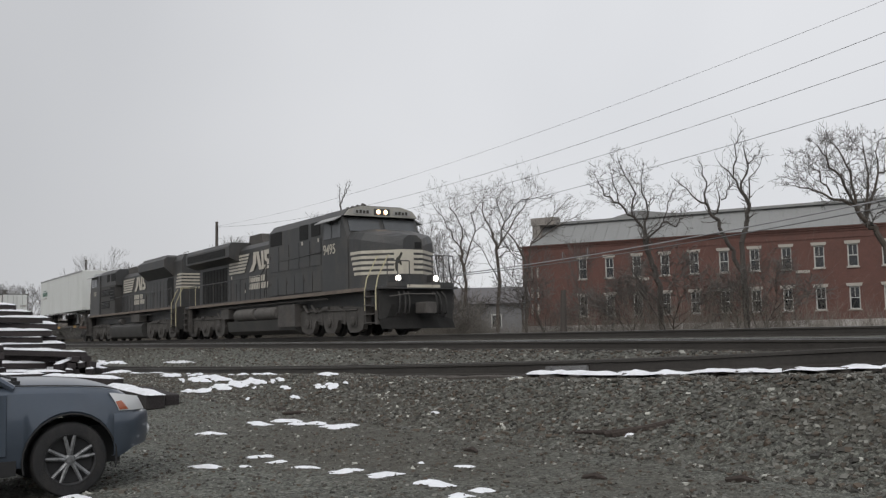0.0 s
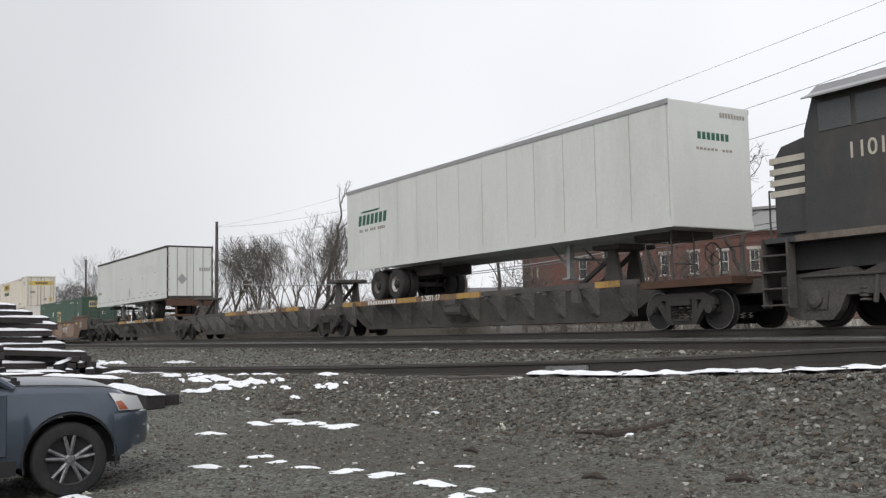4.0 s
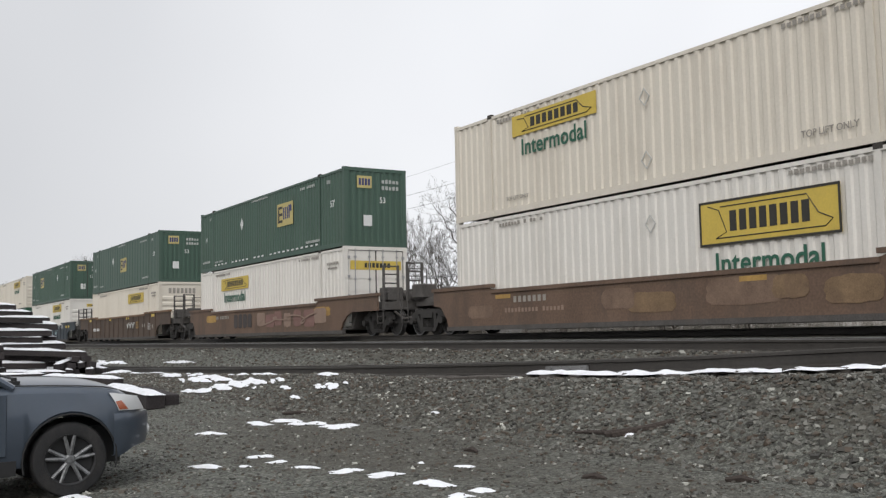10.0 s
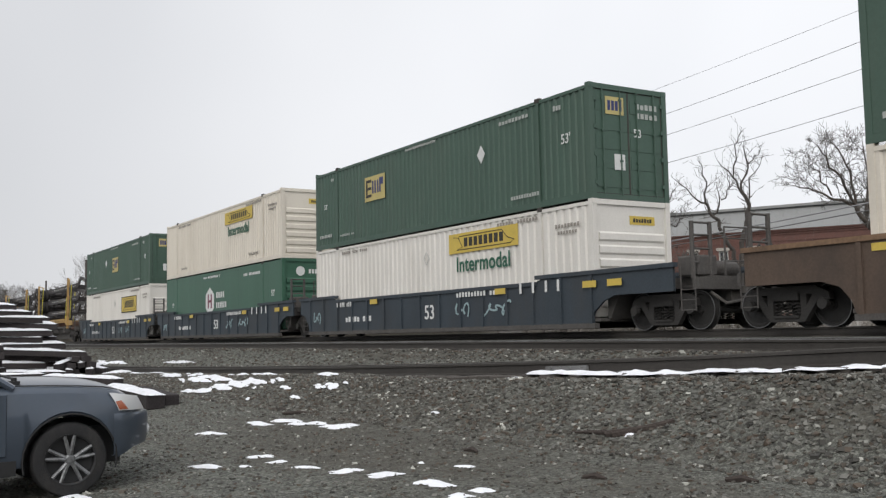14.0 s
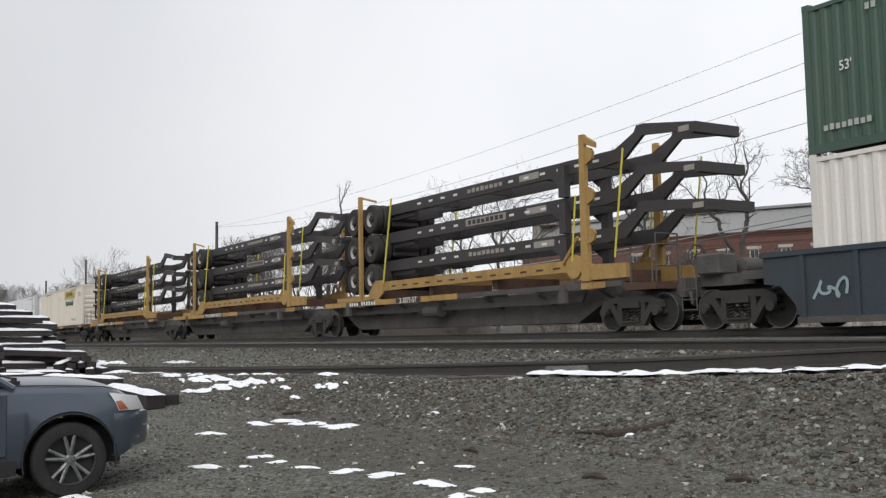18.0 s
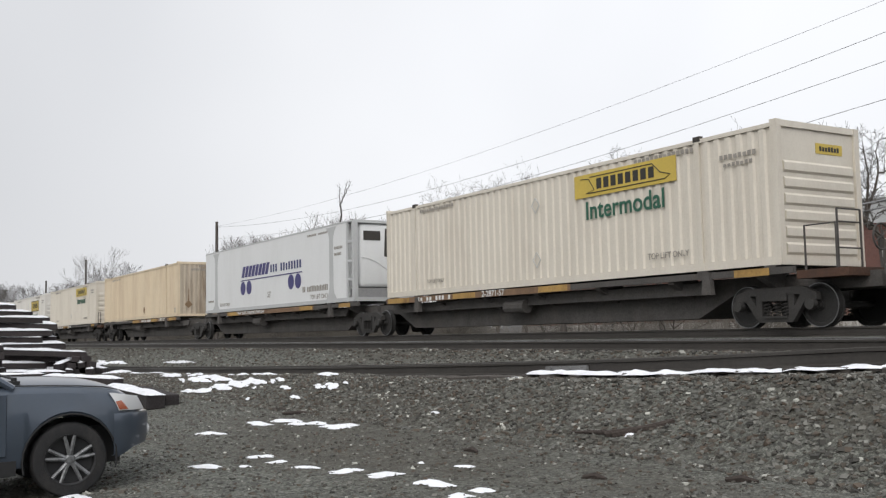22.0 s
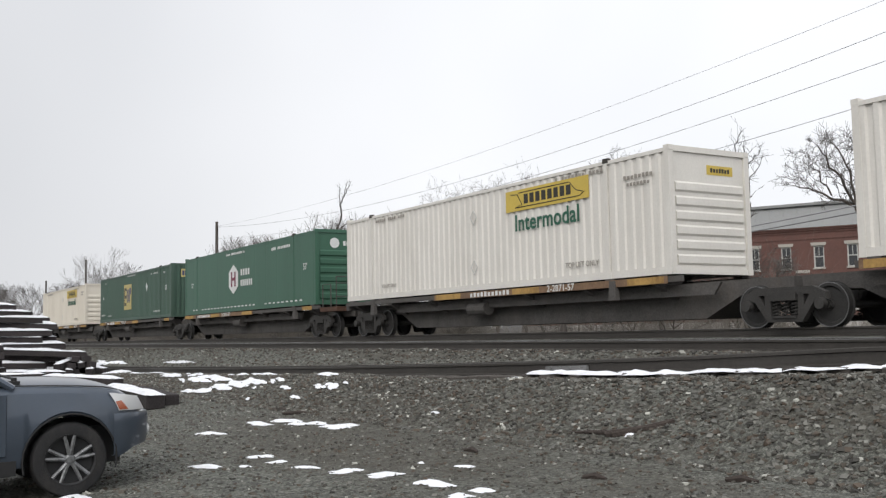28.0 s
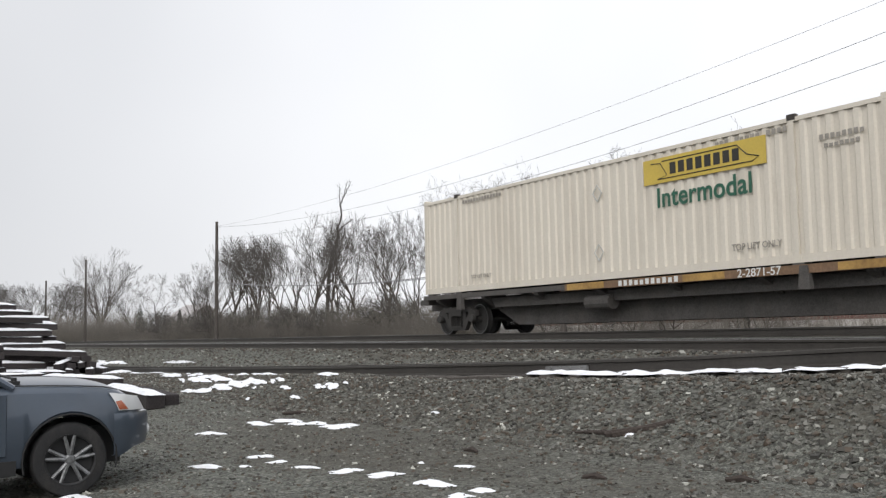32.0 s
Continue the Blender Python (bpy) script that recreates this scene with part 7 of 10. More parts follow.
def truck(parent, x, half=0.89, r=0.43):
    """A two-axle truck; its origin is at axle height."""
    if "frame" not in TRUCK_SET:
        TRUCK_SET["frame"] = finish("sideframe", sideframe_bm(), FRAME_GREY)
        TRUCK_SET["wheel"] = finish("wheel", wheel_bm(), WHEEL_STEEL, True)
        bm = bmesh.new()
        lathe(bm, [(0.415, -0.064), (0.432, -0.064), (0.432, -0.050), (0.415, -0.050)], (0, 0, 0), "y", 28)
        TRUCK_SET["rim"] = finish("wheel_rim", bm, WHEEL_RIM, True)
        TRUCK_SET["springs"] = finish("coil_spring", springs_bm(), FRAME_GREY)
        bm = bmesh.new()
        box(bm, -0.24, 0.24, -1.0, 1.0, 0.08, 0.34)
        lathe(bm, [(0.35, 0.34), (0.35, 0.42)], (0, 0, 0), "z", 16)
        TRUCK_SET["bolster"] = finish("bolster", bm, FRAME_GREY)
        bm = bmesh.new()
        lathe(bm, [(0.05, -0.16), (0.11, -0.16), (0.115, -0.05), (0.09, 0.0)], (0, 0, 0), "y", 14)
        TRUCK_SET["bearing"] = finish("bearing_cap", bm, FRAME_GREY, True)
        bm = bmesh.new()
        rod(bm, (0, -0.95, 0), (0, 0.95, 0), 0.075, 10)
        TRUCK_SET["axle"] = finish("axle", bm, FRAME_GREY)
    t = again("truck", TRUCK_SET["bolster"], parent, pose(x, 0, r))
    for s in (-1, 1):
        again("sideframe", TRUCK_SET["frame"], t, pose(0, s * 1.02, 0))
        again("coil_spring", TRUCK_SET["springs"], t, pose(0, s * 1.02, 0))
    for dx in (-half, half):
        again("axle", TRUCK_SET["axle"], t, pose(dx, 0, 0))
        for s in (-1, 1):
            m = pose(dx, s * 0.80, 0, 0, 0, 0 if s < 0 else 180)
            again("wheel", TRUCK_SET["wheel"], t, m)
            again("wheel_rim", TRUCK_SET["rim"], t, m)
            again("bearing_cap", TRUCK_SET["bearing"], t, pose(dx, s * 1.02, 0.02, 0, 0, 0 if s < 0 else 180))
    return t


def coupler(parent, x, way):
    bm = bmesh.new()
    box(bm, min(x, x - way * 0.7), max(x, x - way * 0.7), -0.09, 0.09, 0.78, 0.95)
    soft_box(bm, min(x, x - way * 0.26), max(x, x - way * 0.26), -0.16, 0.16, 0.72, 1.0, 0.04, 2)
    part("coupler", bm, GRIME, parent)


def rail_car(name, label, x0, category="freight car", group="cars of the train"):
    c = thing(name, label, category, group, at=pose(x0, TRAIN_Y, RAIL))
    return aboard(c)


def brake_stand(c, x, y):
    bm = bmesh.new()
    for dy in (-0.35, 0.35):
        rod(bm, (x, y + dy, 1.0), (x, y + dy, 2.25), 0.022, 6)
    for z in (1.5, 2.0, 2.25):
        rod(bm, (x, y - 0.35, z), (x, y + 0.35, z), 0.018, 6)
    part("end_handrail", bm, GRIME, c)
    bm = bmesh.new()
    ring = [(x + 0.06, y + 0.9 + 0.26 * math.cos(a), 1.75 + 0.26 * math.sin(a)) for a in [2 * math.pi * i / 16 for i in range(17)]]
    rail_line(bm, ring, 0.02, 6)
    for a in (0.5, 1.55, 2.6, 3.64, 4.7, 5.75):
        rod(bm, (x + 0.06, y + 0.9, 1.75), (x + 0.06, y + 0.9 + 0.26 * math.cos(a), 1.75 + 0.26 * math.sin(a)), 0.013, 5)
    rod(bm, (x + 0.06, y + 0.9, 1.0), (x, y + 0.9, 1.75), 0.03, 6)
    part("brake_wheel", bm, GRIME, c)


def well_car(x0, x1, front, mat, label, top, end_top, ribbed, low=0.18, front_truck=True, rear_truck=True, marks="brown", seed=1):
    c = rail_car("well_car", label, x0)
    a, b = front - BL - 0.35 - x0, front + 0.35 - x0      # the well
    y = 1.47
    tail, rear = min(2.5, x1 - x0 - b - 0.2), (2.4 if marks == "ribbed" else 0.7)
    hind = [(a - rear, 0.84), (a - 0.60, 0.84), (a - 0.20, 0.72), (a + 0.02, 0.48)] if rear > 1 else [(a - rear, 0.86), (a - 0.30, 0.80), (a + 0.02, 0.45)]
    for s in (-1, 1):
        bm = bmesh.new()
        prism(bm, hind + [(a + 0.15, low), (b - 0.35, low), (b - 0.15, 0.48), (b + 0.20, 0.72), (b + 0.60, 0.84), (b + tail, 0.84), (b + tail, end_top - 0.06), (b - 2.2, end_top - 0.06), (b - 2.5, top), (a + 2.5, top), (a + 2.2, end_top - 0.06), (a - rear, end_top - 0.06)], s * y - 0.03, s * y + 0.03)
        part("side_sill", bm, mat, c)
        bm = bmesh.new()
        for p, q, z in ((a + 2.4, b - 2.4, top), (a - rear - 0.05, a + 2.45, end_top), (b - 2.45, b + tail + 0.05, end_top)):
            box(bm, p, q, s * y - 0.075, s * y + 0.075, z - 0.07, z + 0.03)
        part("top_chord", bm, PLATE_RUST if marks == "ribbed" else mat, c)
        bm = bmesh.new()
        box(bm, a + 0.1, b - 0.1, s * y - 0.07, s * y + 0.07, low - 0.06, low + 0.06)
        part("bottom_chord", bm, GRIME, c)
        if ribbed:
            n = 15
            for i in range(n):
                x = a + 0.25 + (b - a - 0.5) * i / (n - 1)
                zt = end_top if (x < a + 2.3 or x > b - 2.3) else top
                bm = bmesh.new()
                box(bm, x - 0.05, x + 0.05, s * (y + 0.03) - 0.045, s * (y + 0.03) + 0.045, low + 0.05, zt - 0.08)
                part("rib", bm, mat, c)
    bm = bmesh.new()
    box(bm, a, b, -y + 0.03, y - 0.03, 0.24, 0.32)
    part("well_floor", bm, GRIME, c)
    for x, way in ((a, -1), (b, 1)):
        bm = bmesh.new()
        prism(bm, [(x, 0.30), (x + way * 0.08, 0.30), (x + way * 0.5, 1.0), (x + way * 1.5, 1.0), (x + way * 1.5, 1.18), (x, 1.18)], -1.2, 1.2)
        part("end_bulkhead", bm, GRIME, c)
        edge = 0.62 if way < 0 else x1 - x0 - 0.62
        bm = bmesh.new()
        box(bm, min(x + way * 1.4, edge), max(x + way * 1.4, edge), -0.95, 0.95, 0.92, 1.16)
        box(bm, min(x + way * 1.4, edge), max(x + way * 1.4, edge), -0.35, 0.35, 0.62, 0.94)
        box(bm, edge - 0.09, edge + 0.09, -1.42, 1.42, 0.86, 1.12)
        part("end_platform", bm, GRIME, c)
        bm = bmesh.new()
        for s in (-1, 1):
            for k in range(3):
                rod(bm, (edge, s * 1.38 - 0.05, 0.86 - k * 0.22), (edge - way * 0.42, s * 1.38 - 0.05, 0.86 - k * 0.22), 0.014, 5)
            rod(bm, (edge - way * 0.0, s * 1.38 - 0.05, 0.40), (edge, s * 1.38 - 0.05, 1.5), 0.016, 5)
            rod(bm, (edge - way * 0.42, s * 1.38 - 0.05, 0.40), (edge - way * 0.42, s * 1.38 - 0.05, 1.5), 0.016, 5)
        part("step_ladder", bm, GRIME, c)
        coupler(c, x1 - x0 if way > 0 else 0.0, way)
    brake_stand(c, x1 - x0 - 0.75, 0.0)
    for xe, way in ((x1 - x0 - 1.1, 1), (1.1, -1)):       # brake gear crowded on the end decks
        bm = bmesh.new()
        soft_box(bm, xe - 0.32, xe + 0.32, -1.15, -0.55, 1.16, 1.62, 0.04, 1)
        part("brake_housing", bm, GRIME, c)
        bm = bmesh.new()
        lathe(bm, [(0.05, 0), (0.17, 0.03), (0.19, 0.1), (0.19, 0.8), (0.17, 0.87), (0.05, 0.9)], (xe - way * 0.2, -0.35, 1.36), "y", 14)
        part("air_reservoir", bm, GRIME, c, smooth=True)
        bm = bmesh.new()
        rail_line(bm, [(xe + way * 0.5, -1.0, 0.8), (xe + way * 0.75, -0.8, 0.55), (xe + way * 1.0, -0.6, 0.6), (xe + way * 1.15, -0.5, 0.85)], 0.035, 6)
        part("air_hose", bm, GRIME, c)
        if marks not in ("first", "blue") or way > 0:
            bm = bmesh.new()
            for yy in (-1.3, -0.75):
                rod(bm, (xe + way * 0.30, yy, 1.1), (xe + way * 0.30, yy, 2.35), 0.05, 6)
            for zz in (1.45, 1.75, 2.05, 2.32):
                rod(bm, (xe + way * 0.30, -1.3, zz), (xe + way * 0.30, -0.75, zz), 0.026, 6)
            part("end_ladder", bm, GRIME, c)
    if front_truck:
        truck(c, b + 1.75)
    if rear_truck:
        truck(c, a - 1.75)
    ys = -y - 0.034
    rng = random.Random(seed)
    if marks == "first":
        for x in (a + 0.48, a + 2.93, a + 8.2, a + 11.4, b - 4.1, b - 1.2):
            slab("reflector", SIGN_YELLOW, c, x, x + 0.55, 0.88 * top - 0.07, 0.88 * top + 0.05, ys, label="yellow reflective strip")
        bars("car_number", LETTER_WHITE, c, a + 3.74, a + 4.72, 0.85, 1.06, ys, 4, seed, "white bars of a car number", slant=0.06, fill=0.6)
        bars("car_number", LETTER_WHITE, c, a + 5.0, a + 6.28, 0.85, 1.06, ys, 6, seed + 2, "white bars of a car number", slant=0.06, fill=0.6)
        for k in range(3):
            bm = bmesh.new()
            x = a + 11.0 + k * 0.62
            prism(bm, [(x, 1.02), (x + 0.56, 1.02), (x + 0.60, 1.13), (x + 0.38, 1.13), (x + 0.30, 0.72), (x + 0.12, 0.72), (x + 0.20, 0.92), (x, 0.92)], ys - 0.006, ys)
            part("logo_block", bm, LETTER_WHITE, c, "white plain block of a logo")
        words("53", 0.62, SEAL_DARK, c, on_side(a + 1.05, ys - 0.002, 0.73), 1.0, "dark number")
        for x, w, z0, z1 in ((a + 8.1, 1.3, 0.50, 1.30), (a + 9.2, 1.7, 0.30, 1.40), (b - 5.0, 3.4, 0.35, 1.36)):
            overpaint(c, x, w, z0, z1, ys, GRAF_PALE, rng)
        tag_paint(c, a + 1.5, 0.85, 0.58, 0.98, ys, LETTER_GREY, rng)
        slab("data_panel", LETTER_GREY, c, b + 0.15, b + 0.75, 1.00, 1.42, ys)
    elif marks == "brown":
        for x in (a + 2.6, b - 5.6, b - 1.0):
            slab("reflector", CAR_YELLOW, c, x, x + 0.7, 0.86 * top - 0.07, 0.86 * top + 0.04, ys, label="faded yellow reflective strip")
        bars("car_number", LETTER_GREY, c, a + 3.4, a + 4.9, 0.82, 0.98, ys, 7, seed, "pale bars of a car number", fill=0.6)
        bars("car_name", GRAF_PALE, c, a + 3.0, a + 5.6, 0.56, 0.68, ys, 17, seed + 4, "worn pale bars of a name", fill=0.6)
        for x, w, z0, z1, m in ((a + 7.0, 1.2, 0.50, top - 0.16, GRAF_BROWN), (a + 7.9, 1.6, 0.38, top - 0.3, GRAF_OCHRE), (b - 6.6, 2.2, 0.46, top - 0.10, GRAF_BROWN),
                                (b - 4.8, 0.9, 0.55, top - 0.14, GRAF_OCHRE), (b - 3.6, 1.3, 0.40, top - 0.22, GRAF_OCHRE), (a + 1.2, 1.3, 0.42, 0.80, GRAF_BROWN)):
            overpaint(c, x, w, z0, z1, ys, m, rng)
    elif marks == "sprayed":
        for x in (a + 1.8, b - 2.6):
            overpaint(c, x, 1.5, 0.75, top - 0.12, ys, CAR_YELLOW, rng)
        for k in range(7):                              # one big faded piece, its shapes run into one another
            overpaint(c, a + 8.4 + k * 0.98, rng.uniform(0.75, 1.15), rng.uniform(0.34, 0.5), top - rng.uniform(0.12, 0.3), ys - 0.0012 * k, GRAF_PINK if k % 3 else GRAF_PALE, rng)
        for k in range(4):
            overpaint(c, a + 5.6 + k * 0.58, 0.50, 0.44, top - 0.16, ys - 0.002 * k, GRAF_DARK, rng)
        tag_paint(c, a + 9.0, 5.2, 0.5, top - 0.25, ys - 0.016, GRAF_PALE, rng)
        bars("car_number", LETTER_GREY, c, a + 3.2, a + 5.0, 0.90, 1.04, ys - 0.012, 9, seed, "pale bars of a car number", fill=0.6)
    elif marks == "ribbed":
        slab("data_panel", LETTER_GREY, c, b - 2.95, b - 2.35, 0.76, 0.95, ys)
        bars("data_panel", LETTER_WHITE, c, b - 1.75, b - 1.25, 0.60, 0.98, ys, 3, seed, fill=0.5)
        slab("data_panel", LETTER_GREY, c, b - 0.9, b - 0.7, 0.66, 0.88, ys)
        for k in range(3):
            bm = bmesh.new()
            x = b - 6.2 + k * 0.6
            prism(bm, [(x, 0.98), (x + 0.54, 0.98), (x + 0.58, 1.08), (x + 0.38, 1.08), (x + 0.30, 0.74), (x + 0.12, 0.74), (x + 0.20, 0.90), (x, 0.90)], ys - 0.056, ys - 0.05)
            part("logo_block", bm, LETTER_WHITE, c, "white plain block of a logo")
        words("53", 0.55, CAR_YELLOW, c, on_side(b - 3.85, ys - 0.05, 0.88))
        bars("car_number", LETTER_WHITE, c, a + 1.6, a + 3.4, 0.66, 0.86, ys, 9, seed + 2)
        for x in (a + 0.5, a + 6.0, b - 6.5, b - 1.0):
            slab("reflector", SIGN_YELLOW, c, x, x + 0.6, end_top - 0.26 if (x < a + 2 or x > b - 2.3) else top - 0.2, end_top - 0.12 if (x < a + 2 or x > b - 2.3) else top - 0.06, ys - 0.008, label="yellow reflective strip")
    else:
        words("53", 0.60, LETTER_WHITE, c, on_side(a + 9.0, ys - 0.002, 0.66), bold=0.012)
        bars("car_number", LETTER_WHITE, c, a + 3.2, a + 5.2, 0.5, 0.68, ys, 9, seed)
        bars("car_name", LETTER_WHITE, c, a + 10.6, a + 13.1, top - 0.22, top - 0.08, ys - 0.05, 16, seed + 1, "white bars of a name", fill=0.6)
        bars("car_name", LETTER_WHITE, c, a + 2.6, a + 3.8, top - 0.24, top - 0.08, ys - 0.05, 9, seed + 3, fill=0.6)
        for x in (a + 5.2, a + 12.6, b - 0.5, b + 0.4):
            slab("reflector", SIGN_YELLOW, c, x, x + 0.5, top - 0.22, top - 0.06, ys - 0.052, label="yellow reflective strip")
        for x in (b - 3.1, b - 2.55, b - 2.0, b - 1.5):
            slab("white_mark", LETTER_WHITE, c, x, x + 0.09, top - 0.25, top + 0.04, ys - 0.052)
        rng = random.Random(seed)
        for x, w in ((a + 10.45, 0.8), (a + 12.0, 1.2), (a + 0.5, 0.7)):
            tag_paint(c, x, w, 0.45, 0.92, ys, GRAF_BLUE, rng)
    return c


GRAF_PALE = surface("faded_pinkish_overpaint", (0.26, 0.185, 0.145), 0.75, vary=0.25, scale=3, bump=0.05)
GRAF_PINK = surface("faded_rose_spray", (0.20, 0.115, 0.10), 0.75, vary=0.3, scale=3, bump=0.05)
GRAF_DARK = surface("faded_dark_spray", (0.060, 0.052, 0.050), 0.75, vary=0.35, scale=3, bump=0.05)
GRAF_BROWN = surface("faded_brown_overpaint", (0.185, 0.125, 0.09), 0.75, vary=0.45, scale=2.2, bump=0.05, dirt=(0.12, 0.08, 0.058), dirt_amount=0.9)
GRAF_OCHRE = surface("worn_ochre_overpaint", (0.195, 0.13, 0.075), 0.75, vary=0.45, scale=2.2, bump=0.05, dirt=(0.13, 0.085, 0.06), dirt_amount=0.9)
GRAF_BLUE = surface("pale_teal_spray", (0.28, 0.38, 0.40), 0.7, vary=0.2, scale=3, bump=0)


def tag_paint(c, x, w, z0, z1, y, m, rng):
    """Looping sprayed lines with no letters in them."""
    bm = bmesh.new()
    n = 26
    pts, ph = [], rng.uniform(0, 6)
    for i in range(n):
        u = i / (n - 1)
        pts.append((x + w * u + 0.10 * w * math.sin(u * 23 + ph), y - 0.003 - 0.0012 * i, (z0 + z1) / 2 + (z1 - z0) * 0.45 * math.sin(u * 17 + ph) * (0.6 + 0.4 * math.cos(u * 7))))
    for p, q in zip(pts[:-1], pts[1:]):
        d = Vector((q[0] - p[0], 0, q[2] - p[2]))
        k = Vector((-d.z, 0, d.x)).normalized() * (0.055 if m in (GRAF_DARK, CAR_YELLOW) else 0.028)
        v = [bm.verts.new(Vector(p) + k), bm.verts.new(Vector(q) + k), bm.verts.new(Vector(q) - k), bm.verts.new(Vector(p) - k)]
        o = [bm.verts.new(t.co + Vector((0, 0.006, 0))) for t in v]
        bm.faces.new(v)
        for i in range(4):
            bm.faces.new((v[i], v[(i + 1) % 4], o[(i + 1) % 4], o[i]))
    part("sprayed_tag", bm, m, c, "looping sprayed paint")


def overpaint(c, x, w, z0, z1, y, m, rng):
    """A patch rolled over old spray paint, with a wobbling edge."""
    bm = bmesh.new()
    n = 22
    pts = []
    for i in range(n):
        t = 2 * math.pi * i / n
        cx, cz = math.cos(t), math.sin(t)
        k = max(abs(cx), abs(cz)) ** 0.8
        pts.append((x + w / 2 + w / 2 * cx / k * rng.uniform(0.88, 1.0), (z0 + z1) / 2 + (z1 - z0) / 2 * cz / k * rng.uniform(0.86, 1.0)))
    prism(bm, pts, y - rng.uniform(0.003, 0.009), y + 0.002)
    part("overpainted_patch", bm, m, c, "patch rolled over old spray paint")


well_car(-155.05, -131.5, -135.25, WELL_BROWN, "rusty brown well car with yellow reflectors and spray paint", 1.50, 1.80, False, 0.22, marks="first", seed=3)
well_car(-178.6, -155.05, -158.66, WELL_BROWN, "brown low-sided well car under two white containers", 1.18, 1.34, False, 0.16, seed=13)
well_car(-202.1, -178.6, -182.35, WELL_BROWN, "orange-brown well car with sprayed sides", 1.24, 1.40, False, 0.16, marks="sprayed", seed=23)
well_car(-225.6, -202.1, -205.9, WELL_DARK, "dark brown ribbed well car with yellow top marks", 1.48, 1.58, True, 0.16, marks="ribbed", seed=33)
well_car(-247.4, -225.6, -229.65, WELL_BLUE, "dark blue ribbed well car with white marks", 1.28, 1.44, True, 0.14, rear_truck=False, marks="blue", seed=43)
well_car(-267.0, -247.4, -249.2, WELL_BLUE, "dark blue ribbed middle well car with sprayed tags", 1.28, 1.44, True, 0.14, rear_truck=False, marks="blue", seed=53)
well_car(-288.9, -267.0, -268.8, WELL_BLUE, "dark blue ribbed well car with white marks", 1.28, 1.44, True, 0.14, marks="blue", seed=63)


def spine_car(x0, x1, front, label, wheels, end_wheels=None, first=False, loaded=True, seed=1, low=0.23, load_len=BL, plate=(0.0, 9.6), yellow=False, named=0.0):
    """A skeleton car: one deep centre girder, outriggers, thin rusty side bars; wheels is where its front truck stands."""
    c = rail_car("spine_car", label, x0)
    f, r = front - x0, front - load_len - x0
    L_, fw, rw = x1 - x0, wheels - x0, (end_wheels if end_wheels is not None else x0) - x0
    bm = bmesh.new()
    prism(bm, [(0.1, 0.74), (rw + 1.45, 0.72), (rw + 2.5, low), (fw - 2.5, low), (fw - 1.45, 0.72), (L_ - 0.1, 0.74), (L_ - 0.1, 1.04), (0.1, 1.04)], -0.62, 0.62)
    part("centre_girder", bm, GRIME, c)
    for s in (-1, 1):
        if loaded or yellow:
            bm = bmesh.new()
            prism(bm, [(rw + 1.9, 0.74), (fw - 1.9, 0.74), (fw - 1.7, 1.0), (rw + 1.7, 1.0)], s * 0.96 - 0.03, s * 0.96 + 0.03)
            part("side_web", bm, GRIME, c)
    n = 7 if loaded or yellow else 12
    for i in range(n):
        x = r + 0.6 + (load_len - 1.2) * i / (n - 1)
        for s in (-1, 1):
            bm = bmesh.new()
            prism(bm, [(s * 0.5, 0.62), (s * 1.24, 1.00), (s * 1.24, 1.12), (s * 0.5, 1.12)] if n == 7 else [(s * 0.6, 0.34), (s * 0.78, 0.46), (s * 1.0, 0.78), (s * 1.24, 0.98), (s * 1.24, 1.12), (s * 0.6, 1.12)], x - 0.09, x + 0.09, "x")
            part("outrigger", bm, GRIME if n == 7 else DUSTY_STEEL, c)
    for s in (-1, 1):
        bm = bmesh.new()
        box(bm, r - 0.1, f + 0.25, s * 1.25 - 0.05, s * 1.25 + 0.05, 1.06, 1.19)
        part("side_bar", bm, GRIME, c)
    ya = -1.25 - 0.052
    p0, p1 = r + plate[0], r + plate[1]
    slab("side_plate", CAR_YELLOW if yellow else PLATE_RUST, c, p0, p1, 1.03, 1.20, ya, 0.02, label="faded yellow side plate" if yellow else "rusty tan side plate")
    slab("yellow_plate", CAR_YELLOW, c, p1 - 1.3, p1 - 0.1, 1.04, 1.195, ya - 0.02, label="faded yellow side plate")
    slab("yellow_plate", CAR_YELLOW, c, p0 + 0.1, p0 + 1.5, 1.04, 1.195, ya - 0.02, label="faded yellow side plate")
    slab("yellow_plate", CAR_YELLOW, c, f - 1.2, f - 0.3, 1.04, 1.19, ya - 0.022, label="faded yellow side plate")
    if named:
        if yellow:
            slab("dark_patch", SEAL_DARK, c, p0 + named - 1.3, p0 + named + 1.3, 1.045, 1.19, ya - 0.0205)
        words("TWIN 28-ALL PURPOSE SPINE CAR", 0.19, LETTER_WHITE, c, on_side(p0 + named, ya - 0.028, 1.115), 0.8 if yellow else 1.12)
    else:
        slab("yellow_plate", CAR_YELLOW, c, p0 + 4.1, p0 + 5.3, 1.04, 1.195, ya - 0.02, label="faded yellow side plate")
        if yellow:
            slab("dark_patch", SEAL_DARK, c, p0 + 2.3, p0 + 3.9, 1.045, 1.19, ya - 0.0205)
            slab("dark_patch", SEAL_DARK, c, p0 + 5.4, p0 + 7.0, 1.045, 1.19, ya - 0.0205)
        bars("car_number", LETTER_WHITE, c, p0 + 2.0, p0 + 4.0, 1.050, 1.180, ya - 0.027, 11, seed, fill=0.6)
        words("2-2871-57", 0.24, LETTER_WHITE, c, on_side(p0 + 6.2, ya - 0.028, 1.115), 1.1)
